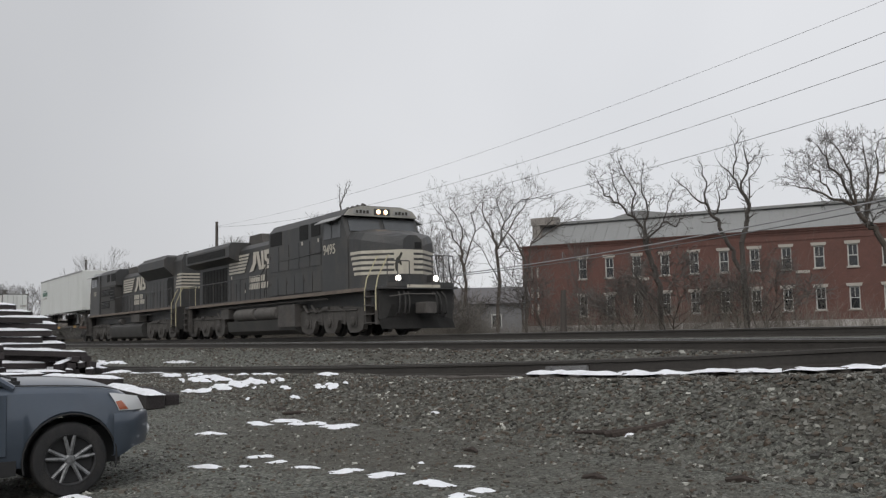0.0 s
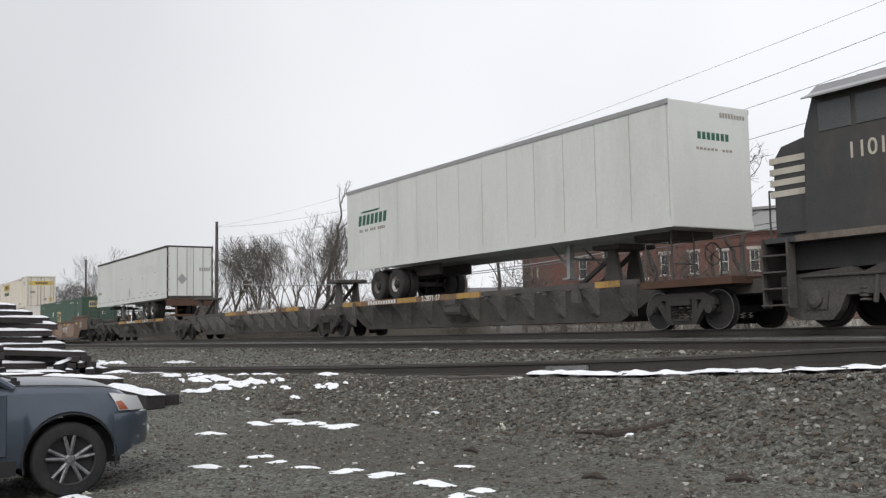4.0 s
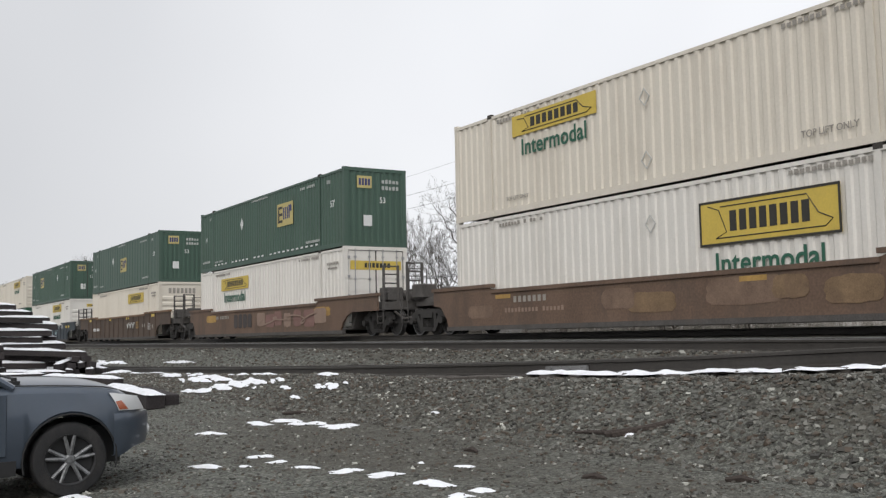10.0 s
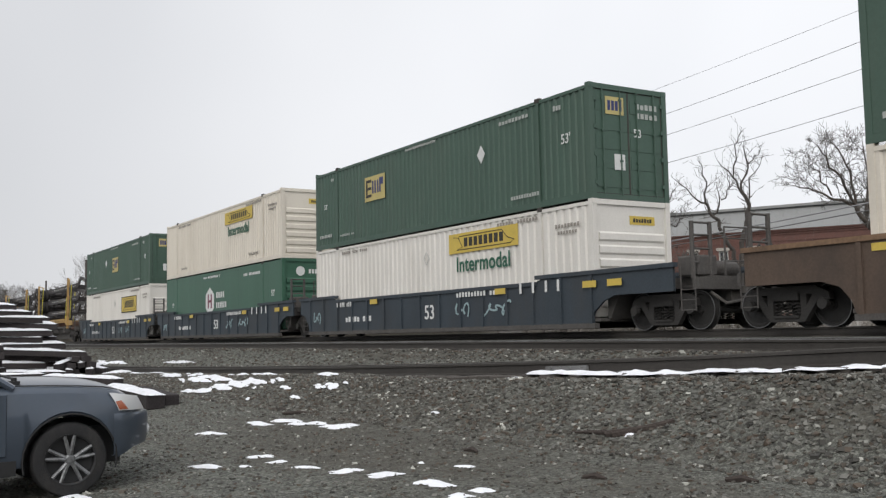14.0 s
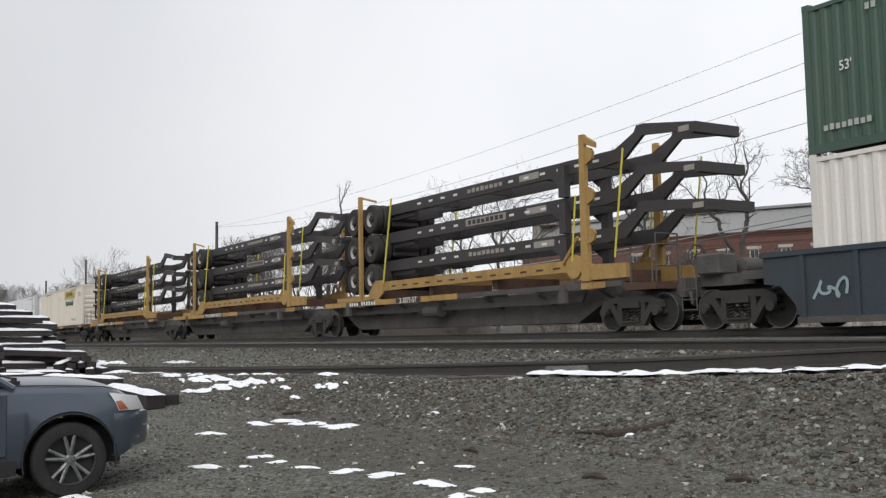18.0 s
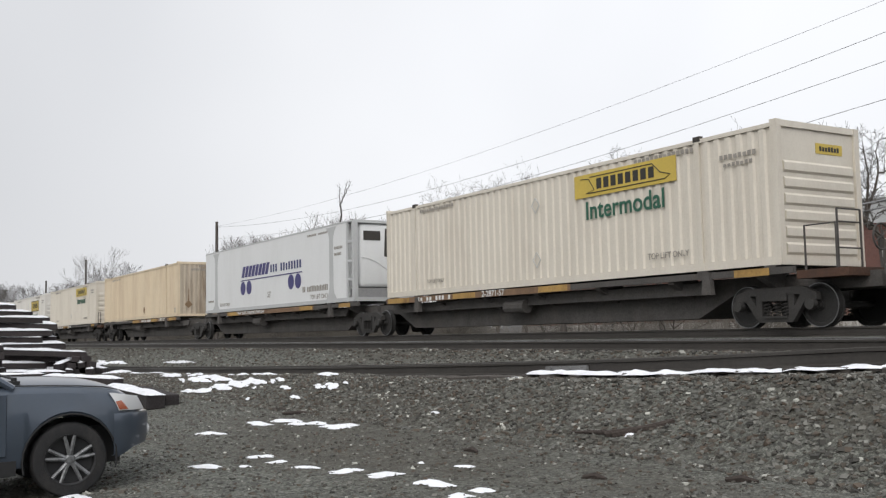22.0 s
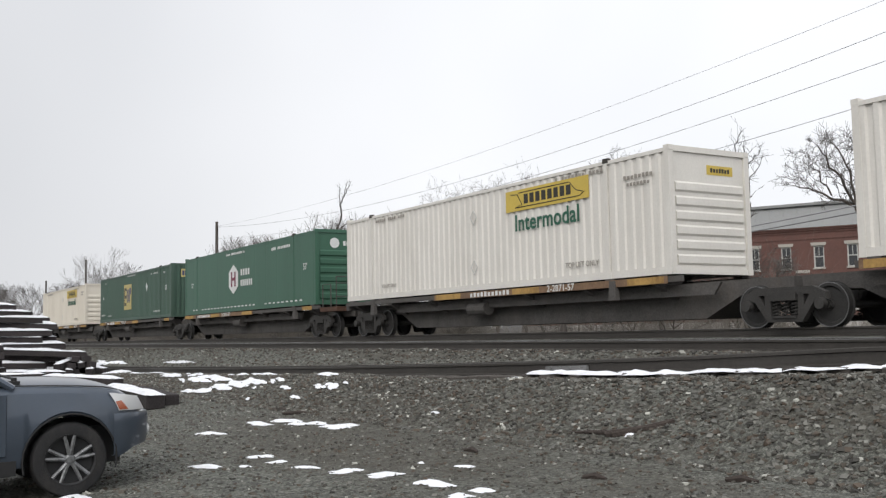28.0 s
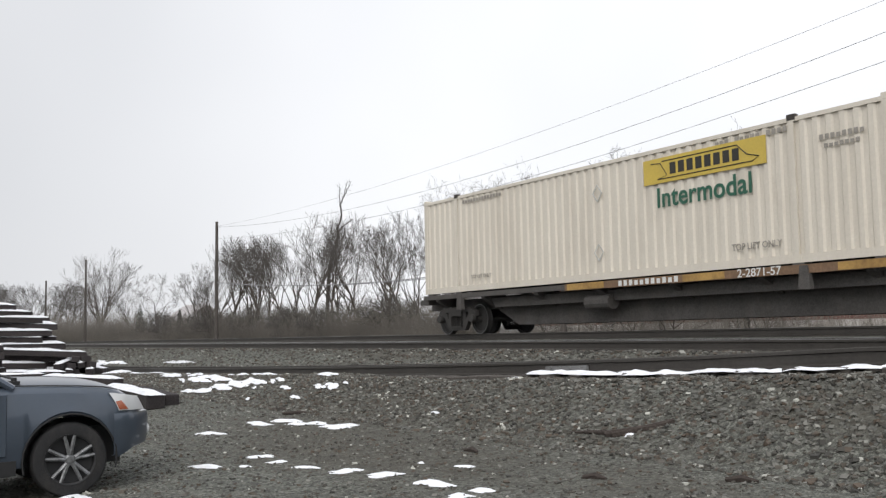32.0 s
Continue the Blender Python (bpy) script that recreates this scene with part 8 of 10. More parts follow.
    for x in (f - 1.95, r + 2.0):
        for s in (-1, 1):
            bm = bmesh.new()
            prism(bm, [(x - 0.14, 0.72), (x + 0.14, 0.72), (x + 0.09, 1.18), (x - 0.09, 1.18)], s * 1.30 - 0.06, s * 1.30 + 0.06)
            part("support_bracket", bm, GRIME, c)
    bm = bmesh.new()                                   # the brake reservoir under the sill
    rod(bm, (L_ * 0.42, -1.0, 0.72), (L_ * 0.42 + 0.9, -1.0, 0.72), 0.19, 12)
    part("air_reservoir", bm, GRIME, c)
    if loaded:
        for s in (-1, 1):
            for x in (r + 0.3, f - 0.3, f - 2.1, r + 1.9):
                bm = bmesh.new()
                box(bm, x - 0.14, x + 0.14, s * 1.2 - 0.1, s * 1.2 + 0.1, 1.185, 1.24)
                part("container_pedestal", bm, GRIME, c)
    truck(c, fw)
    if end_wheels is not None:
        truck(c, rw)
        coupler(c, 0.0, -1)
        bm = bmesh.new()
        box(bm, 0.35, max(r, 0.6), -1.2, 1.2, 0.92, 1.08)
        part("end_platform", bm, GRIME, c)
    if first:
        brake_stand(c, f + 1.0, -0.55)
        coupler(c, L_, 1)
        bm = bmesh.new()
        box(bm, f + 0.3, L_ - 0.35, -1.25, 1.25, 0.94, 1.10)
        part("end_platform", bm, RUST, c)
        for yy in (-1.22, 1.22):
            bm = bmesh.new()
            rail_line(bm, [(f + 0.5, yy, 1.08), (f + 0.5, yy, 1.95), (f + 1.2, yy, 1.95), (f + 1.2, yy, 1.08)], 0.022, 6)
            part("grab_rail", bm, GRIME, c)
    return c


DUSTY_STEEL = surface("dusty_pale_steel", (0.17, 0.165, 0.155), 0.85, vary=0.5, scale=2.5, fine=20, bump=0.2, dirt=(0.07, 0.065, 0.06), dirt_amount=0.8)
SP = "dark spine car with faded yellow side plates"
spine_car(-307.7, -288.9, -290.6, SP + " under stacked chassis", -290.3, first=True, loaded=False, seed=5, plate=(0.1, 9.2), yellow=True)
spine_car(-326.65, -307.7, -309.2, SP + " under stacked chassis", -307.7, loaded=False, seed=6, plate=(-0.4, 9.3), yellow=True, named=6.45)
spine_car(-346.2, -326.65, -329.2, SP + " under stacked chassis", -326.65, -344.2, loaded=False, seed=7, plate=(0.0, 9.0), yellow=True)
spine_car(-366.0, -346.2, -348.0, SP, -348.4, first=True, seed=8)
spine_car(-384.6, -366.0, -366.6, SP, -366.0, seed=9, plate=(3.1, 12.7), named=2.95)
spine_car(-404.4, -384.6, -387.4, SP, -384.6, -402.5, seed=10, plate=(7.2, 16.0))
spine_car(-424.1, -404.4, -406.15, SP, -406.5, first=True, seed=11, plate=(1.5, 7.5))
spine_car(-442.8, -424.1, -424.75, SP, -424.1, seed=12)
spine_car(-462.4, -442.8, -445.6, SP, -442.8, -460.5, seed=13, plate=(6.0, 16.0))
spine_car(-482.3, -462.4, -464.5, SP, -464.55, first=True, seed=14)
spine_car(-501.2, -482.3, -483.15, SP, -482.3, seed=15)
spine_car(-521.0, -501.2, -504.0, SP + " at the train's end", -501.2, -518.7, seed=16, plate=(6.9, 16.6))
TR = "spine car with faded yellow plates for road trailers"
spine_car(-94.0, -73.6, -77.0, TR, -75.6, first=True, loaded=False, seed=17, plate=(1.0, 10.0))
spine_car(-112.0, -94.0, -96.0, TR + ", running empty", -94.0, loaded=False, seed=18, load_len=15.0, plate=(6.4, 15.0), named=4.6)
spine_car(-131.5, -112.0, -114.2, TR, -112.0, -129.3, loaded=False, seed=19, plate=(6.0, 15.8))


def hitch(x, lean=-1):
    h = thing("trailer_hitch", "folding steel hitch stand on the spine car", "hitch", "trailer hitches", at=pose(x, TRAIN_Y, RAIL + 1.04))
    aboard(h)
    for s in (-1, 1):
        bm = bmesh.new()
        prism(bm, [(-0.35, 0.0), (0.35, 0.0), (0.12, 1.02), (-0.12, 1.02)], s * 0.36 - 0.05, s * 0.36 + 0.05)
        part("stand", bm, GRIME, h)
        bm = bmesh.new()
        rod(bm, (0.0, s * 0.3, 0.9), (lean * 1.6, s * 0.3, 0.05), 0.07, 8)
        part("strut", bm, GRIME, h)
    bm = bmesh.new()
    soft_box(bm, -0.5, 0.5, -0.62, 0.62, 1.0, 1.12, 0.03)
    part("head_plate", bm, GRIME, h)


hitch(-94.4)
hitch(-110.9)
hitch(-78.6)
hitch(-127.2, 1)


# ---- road trailers ----
TRAILER_WHITE = surface("weathered_white_trailer_sheet", (0.63, 0.645, 0.625), 0.45, vary=0.08, scale=0.7, fine=18, bump=0.04, dirt=(0.44, 0.44, 0.41), dirt_amount=0.45, streak=0.3)
TYRE = surface("dusty_trailer_tyre", (0.032, 0.031, 0.031), 0.95, vary=0.3, scale=6, fine=40, bump=0.3, dirt=(0.07, 0.06, 0.05), dirt_amount=0.5)
RIM_DULL = surface("rusted_dull_rim", (0.16, 0.15, 0.135), 0.8, vary=0.3, scale=8, bump=0.1)
RIM_WHITE = surface("grubby_white_rim", (0.50, 0.49, 0.47), 0.6, vary=0.2, scale=8, bump=0.05, dirt=(0.20, 0.18, 0.15), dirt_amount=0.5)
ROAD = {}


def road_wheel(parent, x, y, z, s, r=0.51):
    if "t" not in ROAD:
        bm = bmesh.new()
        lathe(bm, [(0.26, -0.14), (0.36, -0.15), (0.46, -0.145), (0.50, -0.11), (0.51, 0), (0.50, 0.11), (0.46, 0.145), (0.36, 0.15), (0.26, 0.14)], (0, 0, 0), "y", 28)
        ROAD["t"] = finish("tyre", bm, TYRE, True)
        bm = bmesh.new()
        lathe(bm, [(0.285, -0.14), (0.285, -0.115), (0.25, -0.09), (0.22, -0.02), (0.12, 0.0), (0.11, -0.10), (0.06, -0.12), (0.0001, -0.12)], (0, 0, 0), "y", 24)
        ROAD["r"] = finish("rim", bm, RIM_WHITE, True)
        ROAD["dull"] = ROAD["r"].copy()
        ROAD["dull"].materials[0] = RIM_DULL
        bm = bmesh.new()
        lathe(bm, [(0.125, -0.02), (0.115, -0.125), (0.085, -0.145), (0.0001, -0.15)], (0, 0, 0), "y", 16)
        for k in range(8):
            a = k * math.pi / 4
            lathe(bm, [(0.0001, -0.052), (0.033, -0.050), (0.033, -0.01)], (0.19 * math.cos(a), 0, 0.19 * math.sin(a)), "y", 8)
        ROAD["h"] = finish("hub", bm, TYRE, True)
    w = again("wheel", ROAD["t"], parent, pose(x, y, z, 0, 0, 0 if s < 0 else 180))
    again("rim", ROAD["dull" if int(abs(x * 7 + z * 13)) % 3 == 1 else "r"], w)
    again("hub", ROAD["h"], w)
    return w


def trailer(front, label, doors_ahead, seed):
    """Its body runs 16.2 m back from front; z counts from the rail."""
    c = thing("road_trailer", label, "trailer", "trailers on the train", at=pose(front - 16.2, TRAIN_Y, RAIL))
    aboard(c)
    L_, hw, lo, hi = 16.2, 1.29, 2.28, 5.17
    bm = bmesh.new()
    box(bm, 0.03, L_ - 0.03, -hw + 0.02, hw - 0.02, lo + 0.2, hi - 0.04)
    part("box_body", bm, TRAILER_WHITE, c)
    n = 13
    for s in (-1, 1):
        for i in range(n):
            bm = bmesh.new()
            x = 0.05 + (L_ - 0.1) * i / n
            box(bm, x + 0.012, x + (L_ - 0.1) / n - 0.012, s * hw - 0.014, s * hw + 0.014, lo + 0.2, hi - 0.1)
            part("side_sheet", bm, TRAILER_WHITE, c)
        bm = bmesh.new()
        box(bm, 0.0, L_, s * hw - 0.03, s * hw + 0.03, lo, lo + 0.2)
        part("bottom_rail", bm, TRAILER_WHITE, c)
        bm = bmesh.new()
        box(bm, 0.0, L_, s * hw - 0.03, s * hw + 0.03, hi - 0.12, hi)
        part("top_rail", bm, GALV if not doors_ahead else SEAL_DARK, c)
    bm = bmesh.new()
    box(bm, 0.0, L_, -hw + 0.03, hw - 0.03, hi - 0.05, hi - 0.01)
    part("roof", bm, TRAILER_WHITE, c)
    ys = -hw - 0.016
    fl = 1 if doors_ahead else -1
    xr = (lambda d: L_ - d) if doors_ahead else (lambda d: d)     # distance from the tail
    if doors_ahead:
        bm = bmesh.new()
        for y0, y1, z0, z1 in ((-hw, -hw + 0.07, lo, hi), (hw - 0.07, hw, lo, hi), (-hw + 0.07, hw - 0.07, hi - 0.08, hi), (-hw + 0.07, hw - 0.07, lo - 0.05, lo + 0.12)):
            box(bm, L_ - 0.03, L_ + 0.03, y0, y1, z0, z1)
        part("door_frame", bm, SEAL_DARK, c)
        for s in (-1, 1):
            bm = bmesh.new()
            box(bm, L_ - 0.02, L_ + 0.018, min(s * 0.015, s * (hw - 0.08)), max(s * 0.015, s * (hw - 0.08)), lo + 0.13, hi - 0.09)
            d = part("door", bm, TRAILER_WHITE, c)
            for y in (s * 0.18, s * 0.72):
                bm = bmesh.new()
                rod(bm, (L_ + 0.035, y, lo + 0.1), (L_ + 0.035, y, hi - 0.1), 0.02, 8)
                part("lock_rod", bm, GALV, d)
            bm = bmesh.new()
            for z in (lo + 0.4, lo + 1.0, lo + 1.7, lo + 2.4):
                box(bm, L_ + 0.015, L_ + 0.05, s * (hw - 0.08) - 0.09, s * (hw - 0.08) + 0.06, z, z + 0.09)
            part("hinge", bm, GALV, d)
        bm = bmesh.new()
        prism(bm, [(-0.72, lo + 1.05), (-0.45, lo + 0.75), (-0.18, lo + 1.05), (-0.45, lo + 1.35)], L_ + 0.02, L_ + 0.026, "x")
        part("placard", bm, GALV, c)
        bars("stencil", LETTER_GREY, c, 0.5, 1.15, lo + 1.5, lo + 1.7, L_ + 0.02, 5, seed, out_x=True)
        bm = bmesh.new()
        box(bm, L_ - 0.2, L_ + 0.02, -hw + 0.02, hw - 0.02, lo - 0.42, lo - 0.06)
        part("bumper_sill", bm, RUST, c)
        bm = bmesh.new()
        for y in (-0.75, 0.75):
            box(bm, L_ - 0.15, L_ - 0.05, y - 0.05, y + 0.05, lo - 0.9, lo - 0.4)
        box(bm, L_ - 0.14, L_ - 0.04, -1.1, 1.1, lo - 1.0, lo - 0.88)
        part("underride_guard", bm, RUST, c)
        bars("side_name", surface("ghost_lettering", (0.60, 0.60, 0.59), 0.6, vary=0.05, bump=0), c, 10.4, 14.6, lo + 1.6, lo + 2.05, ys, 10, seed, fill=0.6)
        bm = bmesh.new()
        prism(bm, [(8.4 - 0.19, lo + 0.62), (8.4, lo + 0.32), (8.4 + 0.19, lo + 0.62), (8.4, lo + 0.92)], ys - 0.006, ys)
        part("placard", bm, GALV, c)
        bars("stencil", LETTER_GREY, c, 0.3, 1.2, lo + 0.8, lo + 0.98, ys, 6, seed + 3)
    else:
        bm = bmesh.new()
        soft_box(bm, L_ - 0.06, L_ + 0.02, -hw, hw, lo, hi, 0.03)
        part("nose_panel", bm, TRAILER_WHITE, c)
        bars("side_name", LETTER_GREEN, c, 0.9, 3.0, lo + 1.55, lo + 1.9, ys, 7, seed, "green bars of a name", slant=0.06)
        bars("side_name", LETTER_GREY, c, 1.0, 2.9, lo + 1.32, lo + 1.42, ys, 14, seed + 1)
        slab("swoosh", LETTER_GREEN, c, 1.1, 2.4, lo + 1.98, lo + 2.04, ys, slant=0.2)
        bars("end_name", LETTER_GREEN, c, -0.45, 0.60, lo + 2.05, lo + 2.22, L_ + 0.02, 7, seed, "green bars of a name", out_x=True)
        bars("end_stencil", LETTER_GREY, c, 0.3, 1.15, lo + 2.6, lo + 2.72, L_ + 0.02, 9, seed + 2, out_x=True)
        bars("end_stencil", LETTER_GREY, c, -0.5, 0.7, lo + 1.80, lo + 1.86, L_ + 0.02, 10, seed + 3, out_x=True)
    for i in range(9):
        x = 0.8 + i * 1.75
        bm = bmesh.new()
        box(bm, x, x + 0.45, ys - 0.012, ys, lo + 0.06, lo + 0.11)
        part("reflector", bm, LETTER_MAROON if i % 2 else LETTER_WHITE, c)
    if doors_ahead:                                 # vents and scuffs along the sheets' feet
        for i in range(n):
            x = 0.05 + (L_ - 0.1) * (i + 0.3) / n
            slab("vent_strip", SEAL_DARK, c, x, x + 0.5, lo + 0.235, lo + 0.262, ys + 0.002, 0.004)
            if i % 2:
                bm = bmesh.new()
                lathe(bm, [(0.0001, -0.012), (0.035, -0.012), (0.035, 0.0)], (x - 0.15, ys, lo + 1.35 + 0.1 * (i % 3)), "y", 10)
                part("rivet_cap", bm, SEAL_DARK, c)
        for x, z, w in ((12.2, 0.42, 0.5), (12.9, 0.55, 0.35), (13.6, 0.40, 0.7), (10.9, 0.5, 0.4), (3.2, 0.38, 0.4)):
            slab("scuff", LETTER_GREY, c, x, x + w, lo + z, lo + z + 0.035, ys + 0.001, 0.003, slant=0.05)
    # running gear
    bm = bmesh.new()
    x_a, x_b = sorted((xr(1.4), xr(5.2)))
    for s in (-1, 1):
        box(bm, x_a, x_b, s * 0.55 - 0.06, s * 0.55 + 0.06, lo - 0.35, lo)
    part("slider_frame", bm, GRIME, c)
    for d in ((3.05, 4.28) if doors_ahead else (2.15, 3.4)):
        bm = bmesh.new()
        rod(bm, (xr(d), -0.9, 1.69), (xr(d), 0.9, 1.69), 0.08, 8)
        part("axle", bm, GRIME, c)
        for s in (-1, 1):
            road_wheel(c, xr(d), s * 1.08, 1.69, s)
            road_wheel(c, xr(d), s * 0.74, 1.69, s)
    bm = bmesh.new()
    xg = xr(11.8)
    for s in (-1, 1):
        box(bm, xg - 0.07, xg + 0.07, s * 0.65 - 0.07, s * 0.65 + 0.07, 1.40, lo)
        box(bm, xg - 0.15, xg + 0.15, s * 0.65 - 0.15, s * 0.65 + 0.15, 1.36, 1.41)
    rod(bm, (xg, -0.65, 1.9), (xg, 0.65, 1.9), 0.03, 6)
    for s in (-1, 1):
        rod(bm, (xg, s * 0.65, 1.6), (xg + fl * 0.9, s * 0.55, lo), 0.03, 6)
    part("landing_leg", bm, GALV, c)
    bm = bmesh.new()
    box(bm, min(xr(14.2), xr(15.6)), max(xr(14.2), xr(15.6)), -0.6, 0.6, lo - 0.16, lo)
    part("kingpin_plate", bm, GRIME, c)


trailer(-75.55, "white road trailer, nose forward, green bars of a name", False, 7)
trailer(-113.97, "weathered white road trailer with rusty doors facing forward", True, 17)


# ---- stacked container chassis on the spine cars ----
YELLOW_POST = surface("yellow_rack_paint", (0.37, 0.235, 0.080), 0.65, vary=0.25, scale=1.5, fine=18, bump=0.1, dirt=(0.14, 0.075, 0.035), dirt_amount=0.6)
CHASSIS_BLACK = surface("black_chassis_paint", (0.044, 0.041, 0.042), 0.6, vary=0.3, scale=1.5, fine=20, bump=0.1, dirt=(0.06, 0.045, 0.04), dirt_amount=0.5)
STRAP = surface("yellow_strap", (0.55, 0.50, 0.06), 0.7, vary=0.15, scale=4, bump=0.05)


def chassis_stack(rear_post, seed):
    """A yellow rack with three skeletal chassis one above the other; rear_post is the rack's rear upright."""
    x0 = rear_post
    r = thing("chassis_rack", "yellow steel rack holding stacked black trailer chassis", "rack", "chassis racks", at=pose(x0, TRAIN_Y, RAIL))
    aboard(r)
    for s in (-1, 1):
        bm = bmesh.new()
        prism(bm, [(1.25, 1.50), (11.4, 1.50), (12.0, 1.26), (13.6, 1.26), (13.6, 1.60), (12.4, 1.64), (11.6, 1.80), (1.25, 1.80)], s * 1.18 - 0.06, s * 1.18 + 0.06)
        part("base_beam", bm, YELLOW_POST, r)
        bm = bmesh.new()
        prism(bm, [(0.62, 1.24), (1.30, 1.24), (1.62, 1.42), (1.62, 1.86), (1.10, 1.86), (0.62, 1.46)], s * 1.24 - 0.03, s * 1.24 + 0.03)
        part("ramp_plate", bm, YELLOW_POST, r)
        bm = bmesh.new()
        box(bm, -2.0, 0.6, s * 1.14 - 0.08, s * 1.14 + 0.08, 1.22, 1.36)
        part("rear_rail", bm, YELLOW_POST, r)
        if s < 0:
            for i in range(13):
                slab("slot", RUST, r, 2.2 + i * 0.72, 2.5 + i * 0.72, 1.60, 1.65, -1.242)
            bars("beam_mark", LETTER_GREY, r, 5.6, 6.6, 1.66, 1.74, -1.242, 9, seed)
        bm = bmesh.new()
        box(bm, -0.07, 0.07, s * 1.24 - 0.06, s * 1.24 + 0.06, 1.20, 4.87)
        part("rear_post", bm, YELLOW_POST, r)
        bm = bmesh.new()
        prism(bm, [(12.03, 1.24), (12.33, 1.24), (12.24, 4.89), (12.08, 4.89)], s * 1.24 - 0.06, s * 1.24 + 0.06)
        part("front_post", bm, YELLOW_POST, r)
        for z in (2.05, 3.05, 4.05):
            bm = bmesh.new()
            prism(bm, [(12.24, z + 0.06), (12.50, z + 0.18), (12.54, z + 0.36), (12.45, z + 0.46), (12.24, z + 0.54)], s * 1.22 - 0.04, s * 1.22 + 0.04)
            part("post_gusset", bm, YELLOW_POST, r)
        bm = bmesh.new()
        prism(bm, [(12.22, 4.66), (12.62, 4.50), (12.62, 4.64), (12.22, 4.87)], s * 1.22 - 0.045, s * 1.22 + 0.045)
        part("post_gusset", bm, YELLOW_POST, r)
        bm = bmesh.new()
        rod(bm, (2.36, s * 1.3, 4.53), (1.73, s * 1.3, 1.75), 0.032, 5)
        part("strap", bm, STRAP, r, "bright yellow tie-down strap")
        for p, q in (((13.7, s * 1.3, 4.30), (13.3, s * 1.3, 1.75)), ((11.9, s * 1.3, 3.4), (11.7, s * 1.3, 1.75))):
            bm = bmesh.new()
            rod(bm, p, q, 0.026, 5)
            part("strap", bm, STRAP, r, "bright yellow tie-down strap")
    bm = bmesh.new()
    rod(bm, (0.0, -1.2, 4.84), (0.55, -0.9, 4.66), 0.04, 6)
    part("top_bracket", bm, YELLOW_POST, r)
    for x in (1.0, 4.5, 8.0, 12.2):
        bm = bmesh.new()
        box(bm, x - 0.12, x + 0.12, -1.11, 1.11, 1.24, 1.54)
        part("cross_member", bm, RUST, r)
    for s in (-1, 1):
        bm = bmesh.new()
        lathe(bm, [(0.0001, -0.03), (0.30, -0.03), (0.30, 0.03), (0.0001, 0.03)], (11.75, s * 1.27, 1.62), "y", 20)
        part("pivot_disc", bm, YELLOW_POST, r)
        bm = bmesh.new()
        rod(bm, (11.9, s * 1.26, 2.35), (11.3, s * 1.26, 1.72), 0.05, 6)
        part("brace", bm, YELLOW_POST, r)
    for k, (zt, za, shift, sh, tip) in enumerate(((2.56, 1.97, 0.35, 3.08, 2.72), (3.52, 3.00, 0.12, 3.98, 3.60), (4.48, 4.03, 0.0, 4.94, 4.52))):
        ch = thing("trailer_chassis", "black skeletal container chassis stacked in a yellow rack", "chassis", "stacked chassis", at=pose(x0, TRAIN_Y, RAIL))
        aboard(ch)
        for s in (-1, 1):
            bm = bmesh.new()
            prism(bm, [(-1.75, zt - 0.16), (-0.2, zt - 0.36), (12.3, zt - 0.36), (13.0, zt - 0.30), (13.7, sh - 0.27), (15.3 + shift, tip - 0.02), (15.4 + shift, tip + 0.16), (13.75, sh), (13.5, sh), (13.4, sh - 0.16), (12.7, zt), (-0.2, zt), (-1.75, zt)], s * 0.62 - 0.05, s * 0.62 + 0.05)
            part("main_beam", bm, CHASSIS_BLACK, ch)
            if s < 0:
                for i in range(13):
                    if "reflector" not in ROAD:
                        bm = bmesh.new()
                        box(bm, 0, 0.22, -0.006, 0.006, 0, 0.065)
                        ROAD["reflector"] = finish("reflector", bm, LETTER_WHITE)
                    if not 4 <= i <= 6:
                        again("reflector", ROAD["reflector"], ch, pose(3.0 + i * 0.74, -0.676, zt - 0.21))
        lab = slab("label_plate", LETTER_GREY if k == 1 else CHASSIS_BLACK, ch, 5.9, 8.0, zt - 0.27, zt - 0.06, -0.672, label="label plate on the beam")
        bars("beam_name", LETTER_GREY if k != 1 else SIGN_BLACK, lab, 6.0, 7.9, zt - 0.23, zt - 0.10, -0.680, 8, seed + k, fill=0.7)
        slab("tip_marking", LETTER_GREY, ch, 14.9 + shift, 15.3 + shift, tip - 0.01, tip + 0.12, -0.672)
        slab("number_plate", LETTER_GREY, ch, 9.3 - k * 0.3, 10.2 - k * 0.3, zt - 0.26, zt - 0.08, -0.672)
        for x, w in ((-1.72, 1.2), (15.36 + shift, 0.72)):
            bm = bmesh.new()
            box(bm, x - 0.09, x + 0.09, -w, w, zt - 0.14 if x < 0 else tip - 0.09, zt if x < 0 else tip + 0.15)
            part("end_bolster", bm, CHASSIS_BLACK, ch)
        for x in (3.5, 6.5, 9.5, 11.8):
            bm = bmesh.new()
            box(bm, x - 0.06, x + 0.06, -0.6, 0.6, zt - 0.30, zt - 0.08)
            part("cross_member", bm, CHASSIS_BLACK, ch)
        for s in (-1, 1):
            bm = bmesh.new()
            box(bm, 10.62, 10.88, s * 0.72 - 0.1, s * 0.72 + 0.1, zt - 0.95, zt - 0.1)
            prism(bm, [(10.5, zt - 0.55), (10.62, zt - 0.55), (10.62, zt - 0.34), (10.2, zt - 0.34)], s * 0.72 - 0.05, s * 0.72 + 0.05)
            part("landing_leg", bm, CHASSIS_BLACK, ch)
        bm = bmesh.new()
        for s in (-1, 1):
            box(bm, -1.2, 2.6, s * 0.48 - 0.08, s * 0.48 + 0.08, zt - 0.52, zt - 0.30)
            for i in range(14):
                box(bm, 3.0 + i * 0.09, 3.04 + i * 0.09, s * 0.64 - 0.01, s * 0.64 + 0.05, zt - 0.40, zt - 0.35)
